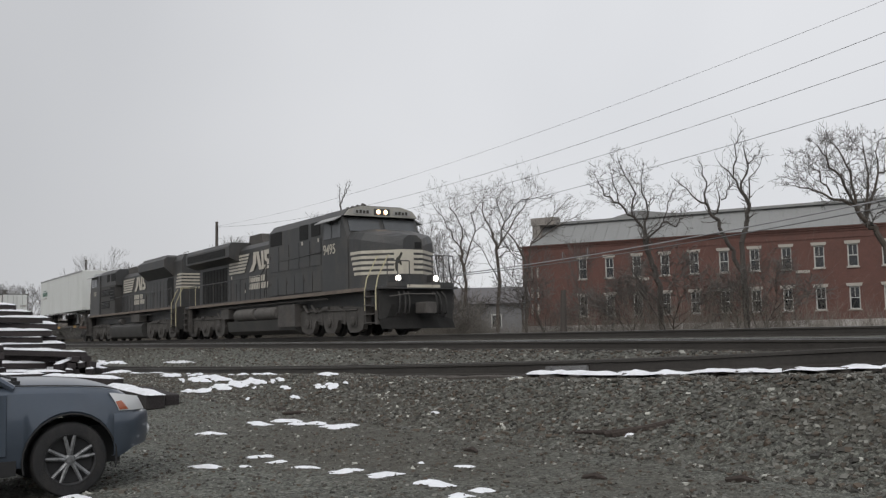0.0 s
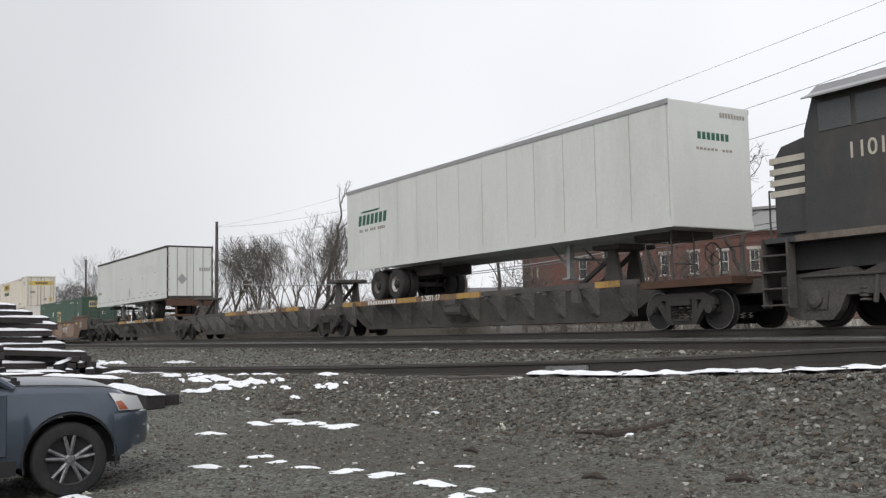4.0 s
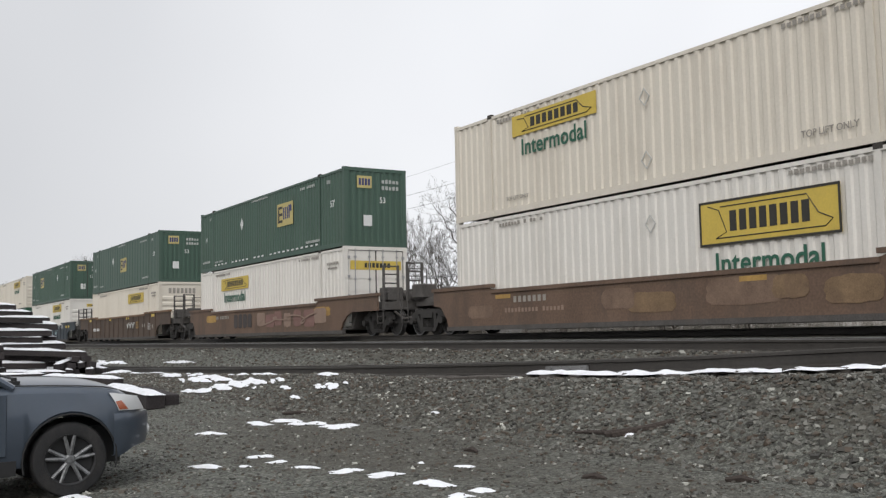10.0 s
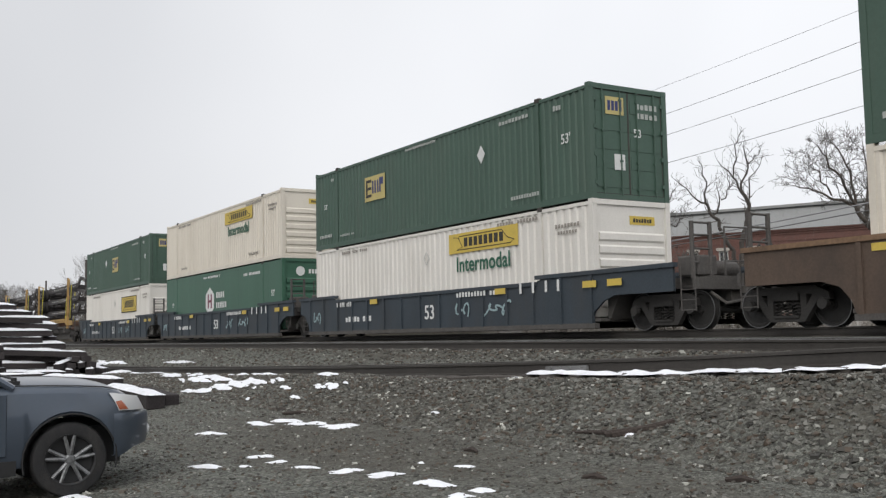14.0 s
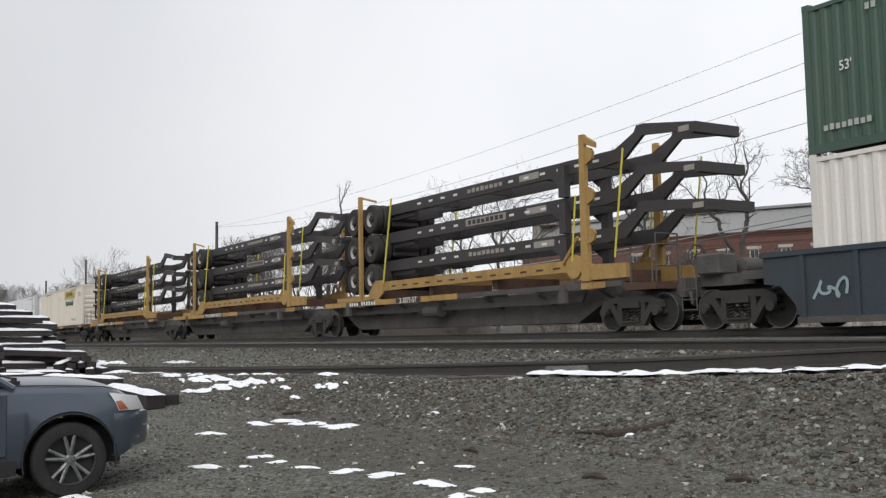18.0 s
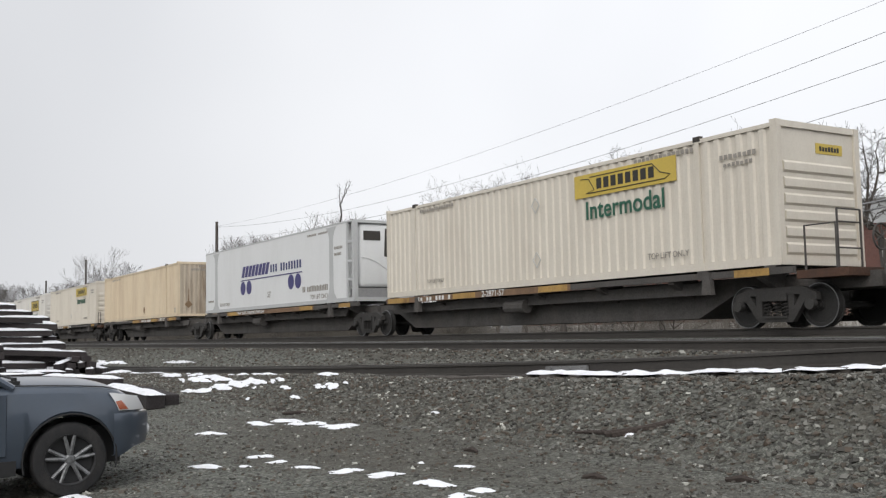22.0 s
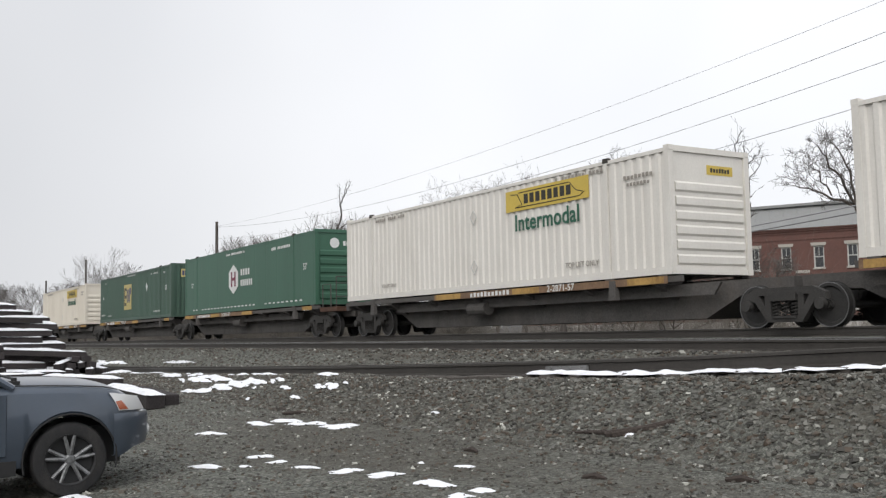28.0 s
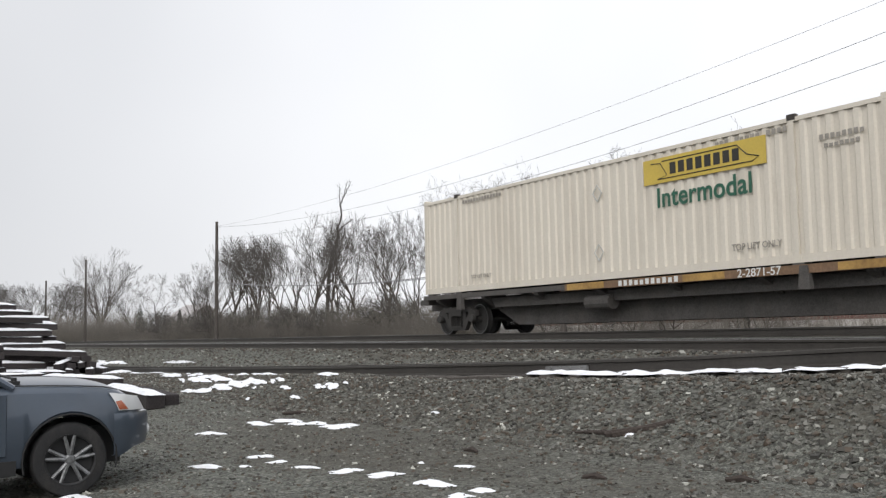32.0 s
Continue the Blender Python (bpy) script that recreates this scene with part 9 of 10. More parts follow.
        part("slider", bm, CHASSIS_BLACK, ch)
        for d in (0.58, -0.72):
            bm = bmesh.new()
            rod(bm, (d, -0.9, za), (d, 0.9, za), 0.075, 8)
            part("axle", bm, CHASSIS_BLACK, ch)
            for s in (-1, 1):
                road_wheel(ch, d, s * 1.03, za, s)
                road_wheel(ch, d, s * 0.70, za, s)
        bm = bmesh.new()                            # the low guard behind the wheels
        for s in (-1, 1):
            box(bm, -1.66, -1.56, s * 0.8 - 0.05, s * 0.8 + 0.05, zt - 0.62, zt - 0.13)
        box(bm, -1.70, -1.54, -1.1, 1.1, zt - 0.70, zt - 0.60)
        part("underride_guard", bm, CHASSIS_BLACK, ch)
        bm = bmesh.new()                            # springs, hangers and air tank between the wheels
        soft_box(bm, -1.25, 1.05, -0.52, 0.52, za - 0.28, zt - 0.37, 0.05, 1)
        rod(bm, (1.0, -0.5, za + 0.05), (1.0, 0.5, za + 0.05), 0.17, 12)
        part("suspension", bm, CHASSIS_BLACK, ch)
        for s in (-1, 1):                           # mud flaps behind the bogie
            bm = bmesh.new()
            box(bm, -1.432, -1.408, s * 0.87 - 0.30, s * 0.87 + 0.30, za - 0.40, zt - 0.1)
            part("mud_flap", bm, TYRE, ch)
        bm = bmesh.new()
        rail_line(bm, [(3.9 + 0.12 * i, -0.60, zt - 0.40 - 0.16 * math.sin(math.pi * i / 8)) for i in range(9)], 0.018, 5)
        part("air_line", bm, CHASSIS_BLACK, ch)


chassis_stack(-303.85, 3)
chassis_stack(-322.4, 5)
chassis_stack(-343.2, 9)


# ---- the two locomotives ----
HANDRAIL_PALE = surface("pale_handrail_paint", (0.50, 0.46, 0.30), 0.6, vary=0.15, scale=5, bump=0)
SILL_DUST = surface("dusty_sill_stripe", (0.17, 0.142, 0.12), 0.8, vary=0.35, scale=2, fine=15, bump=0.1, dirt=(0.08, 0.06, 0.05), dirt_amount=0.7)
CREAM = surface("cream_nose_stripe", (0.50, 0.47, 0.40), 0.6, vary=0.12, scale=3, bump=0.03, dirt=(0.25, 0.2, 0.15), dirt_amount=0.4)
LOGO_WHITE = surface("grubby_white_logo", (0.52, 0.49, 0.43), 0.65, vary=0.15, scale=3, bump=0.03, dirt=(0.25, 0.21, 0.17), dirt_amount=0.5)
CAB_GLASS = surface("dusty_cab_glass", (0.075, 0.080, 0.085), 0.18, vary=0.25, scale=2, bump=0, spec=0.45)
PILOT_BLACK = surface("sooty_pilot_steel", (0.032, 0.031, 0.030), 0.75, vary=0.4, scale=2, fine=25, bump=0.2, dirt=(0.06, 0.055, 0.05), dirt_amount=0.4)
LAMP_WHITE = glow("headlamp_glow", (1.0, 0.93, 0.82), 9.0)
LAMP_WARM = glow("warm_headlamp_glow", (1.0, 0.66, 0.38), 6.0)
GRILLE = surface("black_grille_mesh", (0.012, 0.012, 0.012), 0.8, vary=0.3, scale=6, fine=60, bump=0.4)


CASTING_GREY = surface("sooty_truck_casting", (0.080, 0.075, 0.070), 0.85, vary=0.5, scale=2, fine=20, bump=0.5, dirt=(0.05, 0.047, 0.044), dirt_amount=0.7)


def truck3(parent, x, gap=1.95):
    """A three-axle power truck with a heavy cast frame."""
    r = 0.53
    bm = bmesh.new()
    box(bm, -gap - 0.55, gap + 0.55, -0.9, 0.9, 0.22, 0.46)
    t = part("power_truck", bm, GRIME, parent)
    t.matrix_basis = pose(x, 0, r)
    for s in (-1, 1):
        bm = bmesh.new()
        out = [(-gap - 0.80, 0.02), (-gap - 0.66, -0.30), (-gap - 0.34, -0.40), (-gap + 0.34, -0.40), (-gap + 0.52, -0.22), (-gap + 0.66, 0.06), (-0.66, 0.06), (-0.52, -0.22), (-0.34, -0.40), (0.34, -0.40), (0.52, -0.22), (0.66, 0.06),
               (gap - 0.66, 0.06), (gap - 0.52, -0.22), (gap - 0.34, -0.40), (gap + 0.34, -0.40), (gap + 0.66, -0.30), (gap + 0.80, 0.02), (gap + 0.80, 0.46), (gap * 0.62, 0.58), (gap * 0.5, 0.46), (gap * 0.3, 0.60), (-gap * 0.3, 0.60), (-gap * 0.5, 0.46), (-gap * 0.62, 0.58), (-gap - 0.80, 0.46)]
        prism(bm, out, s * 1.10 - 0.09, s * 1.10 + 0.09)
        part("side_casting", bm, CASTING_GREY, t)
        for dx in (-gap, 0, gap):
            bm = bmesh.new()
            prism(bm, [(dx - 0.24, -0.20), (dx + 0.24, -0.20), (dx + 0.30, 0.14), (dx + 0.18, 0.34), (dx - 0.18, 0.34), (dx - 0.30, 0.14)], s * 1.12 - 0.10, s * 1.12 + 0.12)
            lathe(bm, [(0.17, 0.10 * s), (0.17, 0.17 * s), (0.10, 0.20 * s)], (dx, s * 1.10, 0.0), "y", 14)
            part("journal_box", bm, CASTING_GREY, t)
        for dx in (-gap * 0.5, gap * 0.5):
            bm = bmesh.new()
            for k in range(4):
                lathe(bm, [(0.11, 0), (0.11, 0.04)], (dx, s * 1.12, -0.06 + k * 0.075), "z", 10)
            rod(bm, (dx + 0.25, s * 1.2, -0.1), (dx + 0.32, s * 1.18, 0.45), 0.05, 8)
            part("spring_and_damper", bm, GRIME, t)
        bm = bmesh.new()
        rod(bm, (-gap - 0.3, s * 1.22, 0.44), (gap + 0.3, s * 1.22, 0.40), 0.025, 6)
        rod(bm, (-0.5, s * 1.2, 0.5), (-0.05, s * 1.2, 0.5), 0.10, 10)
        part("brake_cylinder", bm, GRIME, t)
    if "w3" not in TRUCK_SET:
        TRUCK_SET["w3"] = finish("wheel", wheel_bm(0.53), WHEEL_STEEL, True)
    for dx in (-gap, 0, gap):
        for s in (-1, 1):
            again("wheel", TRUCK_SET["w3"], t, pose(dx, s * 0.80, 0, 0, 0, 0 if s < 0 else 180))
    return t


def handrail(parent, pts, mat, posts, foot, name="handrail"):
    bm = bmesh.new()
    rail_line(bm, pts, 0.021, 6)
    for x, y, z in posts:
        rod(bm, (x, y, foot), (x, y, z), 0.019, 6)
    part(name, bm, mat, parent)


def logo(parent, x, z, y, k=1.0):
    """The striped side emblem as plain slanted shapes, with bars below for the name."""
    bm = bmesh.new()
    for i in range(6):
        zz = z + 0.36 - i * 0.145
        prism(bm, [(x - 3.9, zz), (x - 1.35 - 0.11 * i, zz), (x - 1.25 - 0.11 * i, zz + 0.09), (x - 3.9, zz + 0.09)], y - 0.012, y)
    part("emblem_stripes", bm, LOGO_WHITE, parent, "grubby white speed stripes")
    for pts in ([(x - 0.76, z + 0.46), (x - 0.48, z + 0.46), (x - 0.44, z - 0.02), (x - 0.78, z - 0.36), (x - 1.28, z - 0.40), (x - 1.05, z - 0.20), (x - 0.85, z - 0.05)],
                [(x - 0.47, z + 0.46), (x - 0.17, z + 0.46), (x + 0.24, z - 0.35), (x - 0.08, z - 0.35)],
                [(x + 0.14, z + 0.46), (x + 0.41, z + 0.46), (x + 0.46, z - 0.35), (x + 0.245, z - 0.35)],
                [(x + 0.52, z + 0.46), (x + 1.15, z + 0.46), (x + 1.15, z + 0.26), (x + 0.80, z + 0.26), (x + 0.80, z + 0.10), (x + 1.15, z + 0.02), (x + 1.18, z - 0.28), (x + 0.98, z - 0.36), (x + 0.52, z - 0.36), (x + 0.52, z - 0.18), (x + 0.85, z - 0.18), (x + 0.85, z - 0.06), (x + 0.56, z + 0.02)]):
        bm = bmesh.new()
        prism(bm, pts, y - 0.012, y)
        part("emblem_shape", bm, LOGO_WHITE, parent, "grubby white emblem shape")
    bars("name_bars", LOGO_WHITE, parent, x - 1.35, x + 0.55, z - 0.86, z - 0.60, y - 0.004, 7, 5, "white bars of a name", slant=0.05, fill=0.8)
    bars("name_bars", LOGO_WHITE, parent, x - 1.35, x + 0.95, z - 1.18, z - 0.92, y - 0.004, 8, 5, "white bars of a name", slant=0.05, fill=0.8)


def horn_cluster(parent, x, z):
    bm = bmesh.new()
    rod(bm, (x, 0, z - 0.25), (x, 0, z), 0.05, 8)
    for dy, l in ((-0.2, 0.5), (0.0, 0.6), (0.2, 0.42)):
        rod(bm, (x - l / 2, dy, z + 0.06), (x + l / 2, dy, z + 0.08), 0.03, 8, 0.09)
    rod(bm, (x - 0.1, -0.25, z), (x - 0.1, 0.25, z), 0.04, 8)
    rod(bm, (x + 0.1, 0.1, z + 0.1), (x - 0.38, 0.15, z + 0.12), 0.03, 8, 0.08)
    part("horn", bm, GRIME, parent)


def steps(parent, x0, x1, side, top, n=4):
    for k in range(n):
        bm = bmesh.new()
        z = 0.42 + k * (top - 0.42) / n
        box(bm, x0, x1, side * 1.50 - 0.12, side * 1.50 + 0.02, z, z + 0.03)
        part("boarding_step", bm, GRIME, parent)
    for x in (x0, x1):
        bm = bmesh.new()
        box(bm, x - 0.02, x + 0.02, side * 1.42 - 0.12, side * 1.42 + 0.10, 0.38, top)
        part("step_stringer", bm, GRIME, parent)


def underframe(c, length, deck, tank0, tank1, tank_low, round_tank=False):
    bm = bmesh.new()
    box(bm, 0.75, length - 0.75, -1.50, 1.50, deck - 0.10, deck)
    box(bm, 0.75, length - 0.75, -0.9, 0.9, deck - 0.62, deck - 0.09)
    part("deck", bm, NS_BLACK, c)
    for s in (-1, 1):
        bm = bmesh.new()
        box(bm, 1.5, length - 1.5, s * 1.51 - 0.02, s * 1.51 + 0.02, deck - 0.11, deck + 0.015)
        part("sill_edge", bm, SILL_DUST, c, "dusty tan edge of the walkway")
    bm = bmesh.new()
    if round_tank:
        prism(bm, [(-1.42, 0.55), (-1.30, 0.22), (-1.0, 0.13), (1.0, 0.13), (1.30, 0.22), (1.42, 0.55), (1.42, 0.85), (1.25, 1.05), (-1.25, 1.05), (-1.42, 0.85)], tank0, tank1, "x")
    else:
        prism(bm, [(-1.35, 0.30), (-1.1, 0.14), (1.1, 0.14), (1.35, 0.30), (1.42, 0.75), (1.1, 0.78), (1.1, 1.22), (-1.1, 1.22), (-1.1, 0.78), (-1.42, 0.75)], tank0, tank1, "x")
    part("fuel_tank", bm, surface("scuffed_tank_paint", (0.045, 0.044, 0.042), 0.6, vary=0.3, scale=1.2, bump=0.1, dirt=(0.09, 0.08, 0.07), dirt_amount=0.5), c, smooth=round_tank)
    for x, way in ((0.0, -1), (length, 1)):
        coupler(c, x, way)
        bm = bmesh.new()
        box(bm, min(x - way * 0.75, x - way * 0.62), max(x - way * 0.75, x - way * 0.62), -1.45, 1.45, 0.55, deck)
        part("pilot_plate", bm, PILOT_BLACK, c)


def doors_row(c, x0, x1, z0, z1, y, n, mat=None):
    step = (x1 - x0) / n
    for i in range(n):
        bm = bmesh.new()
        a = x0 + i * step
        box(bm, a + 0.03, a + step - 0.03, y - 0.02, y + 0.01, z0, z1)
        d = part("hood_door", bm, mat or NS_BLACK, c)
        if i % 2 == 0:
            bm = bmesh.new()
            box(bm, a + 0.08, a + 0.12, y - 0.035, y - 0.02, (z0 + z1) / 2, (z0 + z1) / 2 + 0.15)
            part("latch", bm, GRIME, d)


def lead_loco():
    length = 22.3
    c = thing("lead_locomotive", "grimy black wide-nosed diesel locomotive with cream nose stripes", "locomotive", "locomotives", at=pose(-51.3, TRAIN_Y, RAIL))
    aboard(c)
    deck = 1.64
    underframe(c, length, deck, 6.8, 14.5, 0.14)
    for x0, x1 in ((7.9, 10.2), (10.4, 12.8)):
        bm = bmesh.new()
        lathe(bm, [(0.05, 0), (0.24, 0.04), (0.27, 0.14), (0.27, x1 - x0 - 0.14), (0.24, x1 - x0 - 0.04), (0.05, x1 - x0)], (x0, -1.30, 1.02), "x", 16)
        part("air_tank", bm, TRUCK_GREY, c, smooth=True)
    for x0, x1, y, z0, z1 in ((12.9, 14.6, -1.44, 0.42, 1.30), (5.9, 6.9, -1.40, 0.9, 1.35)):
        bm = bmesh.new()
        box(bm, x0, x1, y, -0.9, z0, z1)
        part("equipment_box", bm, GRIME, c)
    bm = bmesh.new()
    for x in (5.2, 6.1, 15.2, 15.9):
        rod(bm, (x, -1.3, 1.2), (x + 0.4, -1.3, 0.9), 0.05, 6)
    rod(bm, (4.5, -1.36, 1.40), (17.5, -1.36, 1.40), 0.03, 6)
    part("air_pipe", bm, GRIME, c)
    truck3(c, 3.1)
    truck3(c, 17.35)
    # hood
    bm = bmesh.new()
    prism(bm, [(-0.98, deck), (0.98, deck), (0.98, 4.0), (0.75, 4.22), (-0.75, 4.22), (-0.98, 4.0)], 1.5, 12.05, "x")
    part("long_hood", bm, NS_BLACK, c)
    doors_row(c, 2.0, 5.6, 1.75, 3.35, -0.99, 8, GRILLE)
    doors_row(c, 5.7, 11.5, 1.72, 2.5, -0.985, 5)
    bm = bmesh.new()
    prism(bm, [(-1.0, 3.50), (-1.52, 3.72), (-1.52, 4.22), (-1.40, 4.40), (1.40, 4.40), (1.52, 4.22), (1.52, 3.72), (1.0, 3.50)], 0.95, 7.3, "x")
    rad = part("radiator_wing", bm, NS_BLACK, c)
    bm = bmesh.new()
    box(bm, 1.2, 6.8, -1.535, -1.51, 3.80, 4.14)
    part("radiator_screen", bm, GRILLE, rad)
    bm = bmesh.new()
    prism(bm, [(0.0, 4.22), (0.2, 4.72), (1.65, 4.72), (1.85, 4.22)], -0.45, 0.45)
    bm.transform(Matrix.Translation((6.95, 0, 0)))
    part("exhaust_cowl", bm, GRIME, c)
    horn_cluster(c, 9.25, 4.5)
    # tall equipment section behind the cab
    bm = bmesh.new()
    prism(bm, [(-1.40, deck), (1.40, deck), (1.46, 2.62), (1.46, 4.30), (1.2, 4.60), (-1.2, 4.60), (-1.46, 4.30), (-1.46, 2.62)], 12.0, 17.4, "x")
    tall = part("equipment_hood", bm, NS_BLACK, c)
    for x0, x1, z0, z1 in ((12.2, 13.4, 3.75, 4.30), (15.2, 16.0, 3.75, 4.32), (16.3, 17.1, 3.80, 4.32)):
        bm = bmesh.new()
        box(bm, x0, x1, -1.475, -1.45, z0, z1)
        part("intake_screen", bm, GRILLE, tall)
    doors_row(c, 12.1, 17.2, 2.68, 3.68, -1.462, 5)
    doors_row(c, 12.1, 17.2, 1.72, 2.5, -1.435, 6)
    # cab
    bm = bmesh.new()
    prism(bm, [(17.35, deck), (19.55, deck), (19.50, 3.45), (19.05, 4.28), (18.9, 4.34), (17.35, 4.34)], -1.52, 1.52)
    cab = part("cab", bm, NS_BLACK, c)
    bm = bmesh.new()
    prism(bm, [(-1.52, 4.32), (1.52, 4.32), (1.30, 4.58), (0.85, 4.71), (-0.85, 4.71), (-1.30, 4.58)], 17.3, 19.15, "x")
    part("cab_roof", bm, NS_BLACK, cab)
    bm = bmesh.new()
    prism(bm, [(-1.50, 4.32), (1.50, 4.32), (1.28, 4.56), (0.86, 4.68), (-0.86, 4.68), (-1.28, 4.56)], 19.10, 19.26, "x")
    brow = part("number_board_brow", bm, surface("dull_grey_cream_brow", (0.34, 0.33, 0.30), 0.6, vary=0.15, scale=3, bump=0.03, dirt=(0.12, 0.11, 0.10), dirt_amount=0.5), cab, "dull cream panel over the windscreen")
    for y in (-0.80, 0.80):
        bm = bmesh.new()
        box(bm, 19.25, 19.28, y - 0.36, y + 0.36, 4.39, 4.55)
        board = part("number_board", bm, surface("grey_number_board", (0.30, 0.30, 0.29), 0.5, vary=0.1), brow)
        bars("board_mark", SIGN_BLACK, board, y - 0.28, y + 0.28, 4.41, 4.53, 19.28, 4, 5, out_x=True)
    bm = bmesh.new()
    soft_box(bm, 19.22, 19.285, -0.33, 0.33, 4.37, 4.60, 0.02, 1)
    part("headlight_housing", bm, NS_BLACK, brow)
    for y in (-0.15, 0.15):
        bm = bmesh.new()
        lathe(bm, [(0.0001, 0.035), (0.058, 0.035), (0.066, 0.02), (0.085, 0.0)], (19.28, y, 4.485), "x", 18)
        part("headlight", bm, LAMP_WARM, brow, "glowing headlight")
    bm = bmesh.new()
    rod(bm, (17.5, -0.6, 4.74), (19.1, -0.6, 4.72), 0.06, 8)
    for x in (17.7, 18.1, 18.5, 18.9):
        rod(bm, (x, -0.6, 4.66), (x, -0.6, 4.82), 0.05, 6)
    soft_box(bm, 17.5, 18.5, -0.3, 0.7, 4.70, 4.80, 0.03)
    part("roof_gear", bm, GRIME, cab)
    for y0, y1 in ((-1.36, -0.10), (0.10, 1.36)):      # windscreens, on the sloped front
        bm = bmesh.new()
        pts = [(19.345, y0, 3.74), (19.345, y1, 3.74), (19.095, y1 * 0.97, 4.20), (19.095, y0 * 0.97, 4.20)]
        o = [bm.verts.new((x + 0.035, y, z + 0.012)) for x, y, z in pts]
        i_ = [bm.verts.new((x - 0.02, y, z - 0.01)) for x, y, z in pts]
        bm.faces.new(o)
        bm.faces.new(i_[::-1])
        for k in range(4):
            bm.faces.new((o[k], i_[k], i_[(k + 1) % 4], o[(k + 1) % 4]))
        part("windscreen", bm, CAB_GLASS, cab)
    for s in (-1, 1):
        for x0, x1 in ((17.55, 18.2), (18.28, 18.95)):
            bm = bmesh.new()
            soft_box(bm, x0, x1, s * 1.52 - 0.015, s * 1.52 + 0.015, 3.55, 4.15, 0.012, 1)
            part("side_window", bm, CAB_GLASS, cab)
        bm = bmesh.new()
        prism(bm, [(s * 1.50, 4.34), (s * 1.50, 4.28), (s * 1.86, 4.12), (s * 1.86, 4.15)], 17.45, 19.0, "x")
        part("sun_visor", bm, GALV, cab, "pale sun visor over the side window")
    words("9495", 0.52, CREAM, c, on_side(18.0, -1.526, 3.16), 1.0, "cream road number")
    # nose
    bm = bmesh.new()
    rows = []
    for x, half, top in ((19.35, 1.50, 3.78), (19.9, 1.49, 3.74), (20.4, 1.45, 3.66), (20.75, 1.10, 3.58), (21.1, 0.755, 3.50), (21.47, 0.39, 3.40)):
        rows.append([bm.verts.new((x, y, z)) for y, z in ((-half, deck), (-half, top - 0.34), (-half * 0.90, top - 0.10), (-half * 0.4, top + 0.04), (half * 0.4, top + 0.04), (half * 0.90, top - 0.10), (half, top - 0.34), (half, deck))])
    for a, b in zip(rows[:-1], rows[1:]):
        for i in range(7):
            bm.faces.new((a[i], a[i + 1], b[i + 1], b[i]))
    bm.faces.new(rows[-1])
    nose = part("nose", bm, NS_BLACK, c)
    def wrap(pl, z0, z1, proud):
        """A band laid round the nose along its plan."""
        bm = bmesh.new()
        out = [(x + proud, y * (1 + proud / 1.2)) for x, y in pl]
        for (xa, ya), (xb, yb) in zip(out[:-1], out[1:]):
            bm.faces.new([bm.verts.new(p) for p in ((xa, ya, z0), (xb, yb, z0), (xb, yb, z1), (xa, ya, z1))])
        bmesh.ops.remove_doubles(bm, verts=bm.verts[:], dist=1e-4)
        bmesh.ops.solidify(bm, geom=bm.faces[:], thickness=0.008)
        return bm
    for k in range(5):                                # stripes wrap the nose
        z0, back = 2.10 + k * 0.183, 19.95 - 0.07 * k
        pl = [(back, -1.49), (20.4, -1.45), (21.47, -0.39), (21.47, 0.39), (20.4, 1.45), (back, 1.49)]
        part("nose_stripe", wrap(pl, z0, z0 + 0.105, 0.012), CREAM, nose)
    door = part("nose_panel", wrap([(21.25, -0.61), (21.47, -0.39), (21.47, 0.02)], 2.10, 2.94, 0.024), CREAM, nose, "cream front panel with a dark emblem")
    bm = bmesh.new()                                  # the emblem, on the angled corner
    prism(bm, [(-0.13, 2.20), (-0.08, 2.20), (-0.03, 2.48), (0.07, 2.38), (0.10, 2.42), (0.04, 2.60), (0.13, 2.80), (0.08, 2.86), (0.0, 2.72), (-0.10, 2.64), (-0.15, 2.45)], 0, 0.006, "x")
    bm.transform(pose(21.40, -0.50, 0, 0, 0, -45))
    part("nose_emblem", bm, SIGN_BLACK, door)
    bm = bmesh.new()
    box(bm, 21.47, 21.485, 0.08, 0.34, 2.98, 3.2)
    part("nose_hatch", bm, GRILLE, nose)
    for y in (-0.74, 0.74):
        bm = bmesh.new()
        lathe(bm, [(0.0001, 0.06), (0.075, 0.06), (0.088, 0.03), (0.10, 0.0)], (21.74, y, 1.93), "x", 18)
        part("ditch_light", bm, LAMP_WHITE, c, "glowing ditch light")
        bm = bmesh.new()
        soft_box(bm, 21.40, 21.75, y - 0.15, y + 0.15, 1.64, 2.07, 0.02, 1)
        part("ditch_light_box", bm, NS_BLACK, c)
    bm = bmesh.new()
    box(bm, 21.6, 22.0, -1.48, 1.48, 1.56, 1.64)
    box(bm, 21.92, 22.0, -1.3, 1.3, 1.62, 1.78)
    part("front_platform", bm, NS_BLACK, c)
    bm = bmesh.new()
    box(bm, 22.0, 22.012, -0.55, 0.75, 1.60, 1.70)
    part("platform_edge", bm, CREAM, c, "pale edge of the front platform")
    bm = bmesh.new()                                # plough
    rows = [[bm.verts.new((x, y, z)) for y, x, z in ((-1.45, a, zz), (-0.7, a + 0.20, zz), (0, a + 0.28, zz), (0.7, a + 0.20, zz), (1.45, a, zz))] for a, zz in ((21.55, 1.05), (21.60, 0.62), (21.85, 0.22))]
    for a, b in zip(rows[:-1], rows[1:]):
        for i in range(4):
            bm.faces.new((a[i], a[i + 1], b[i + 1], b[i]))
    bmesh.ops.solidify(bm, geom=bm.faces[:], thickness=0.03)
    part("snow_plough", bm, PILOT_BLACK, c)
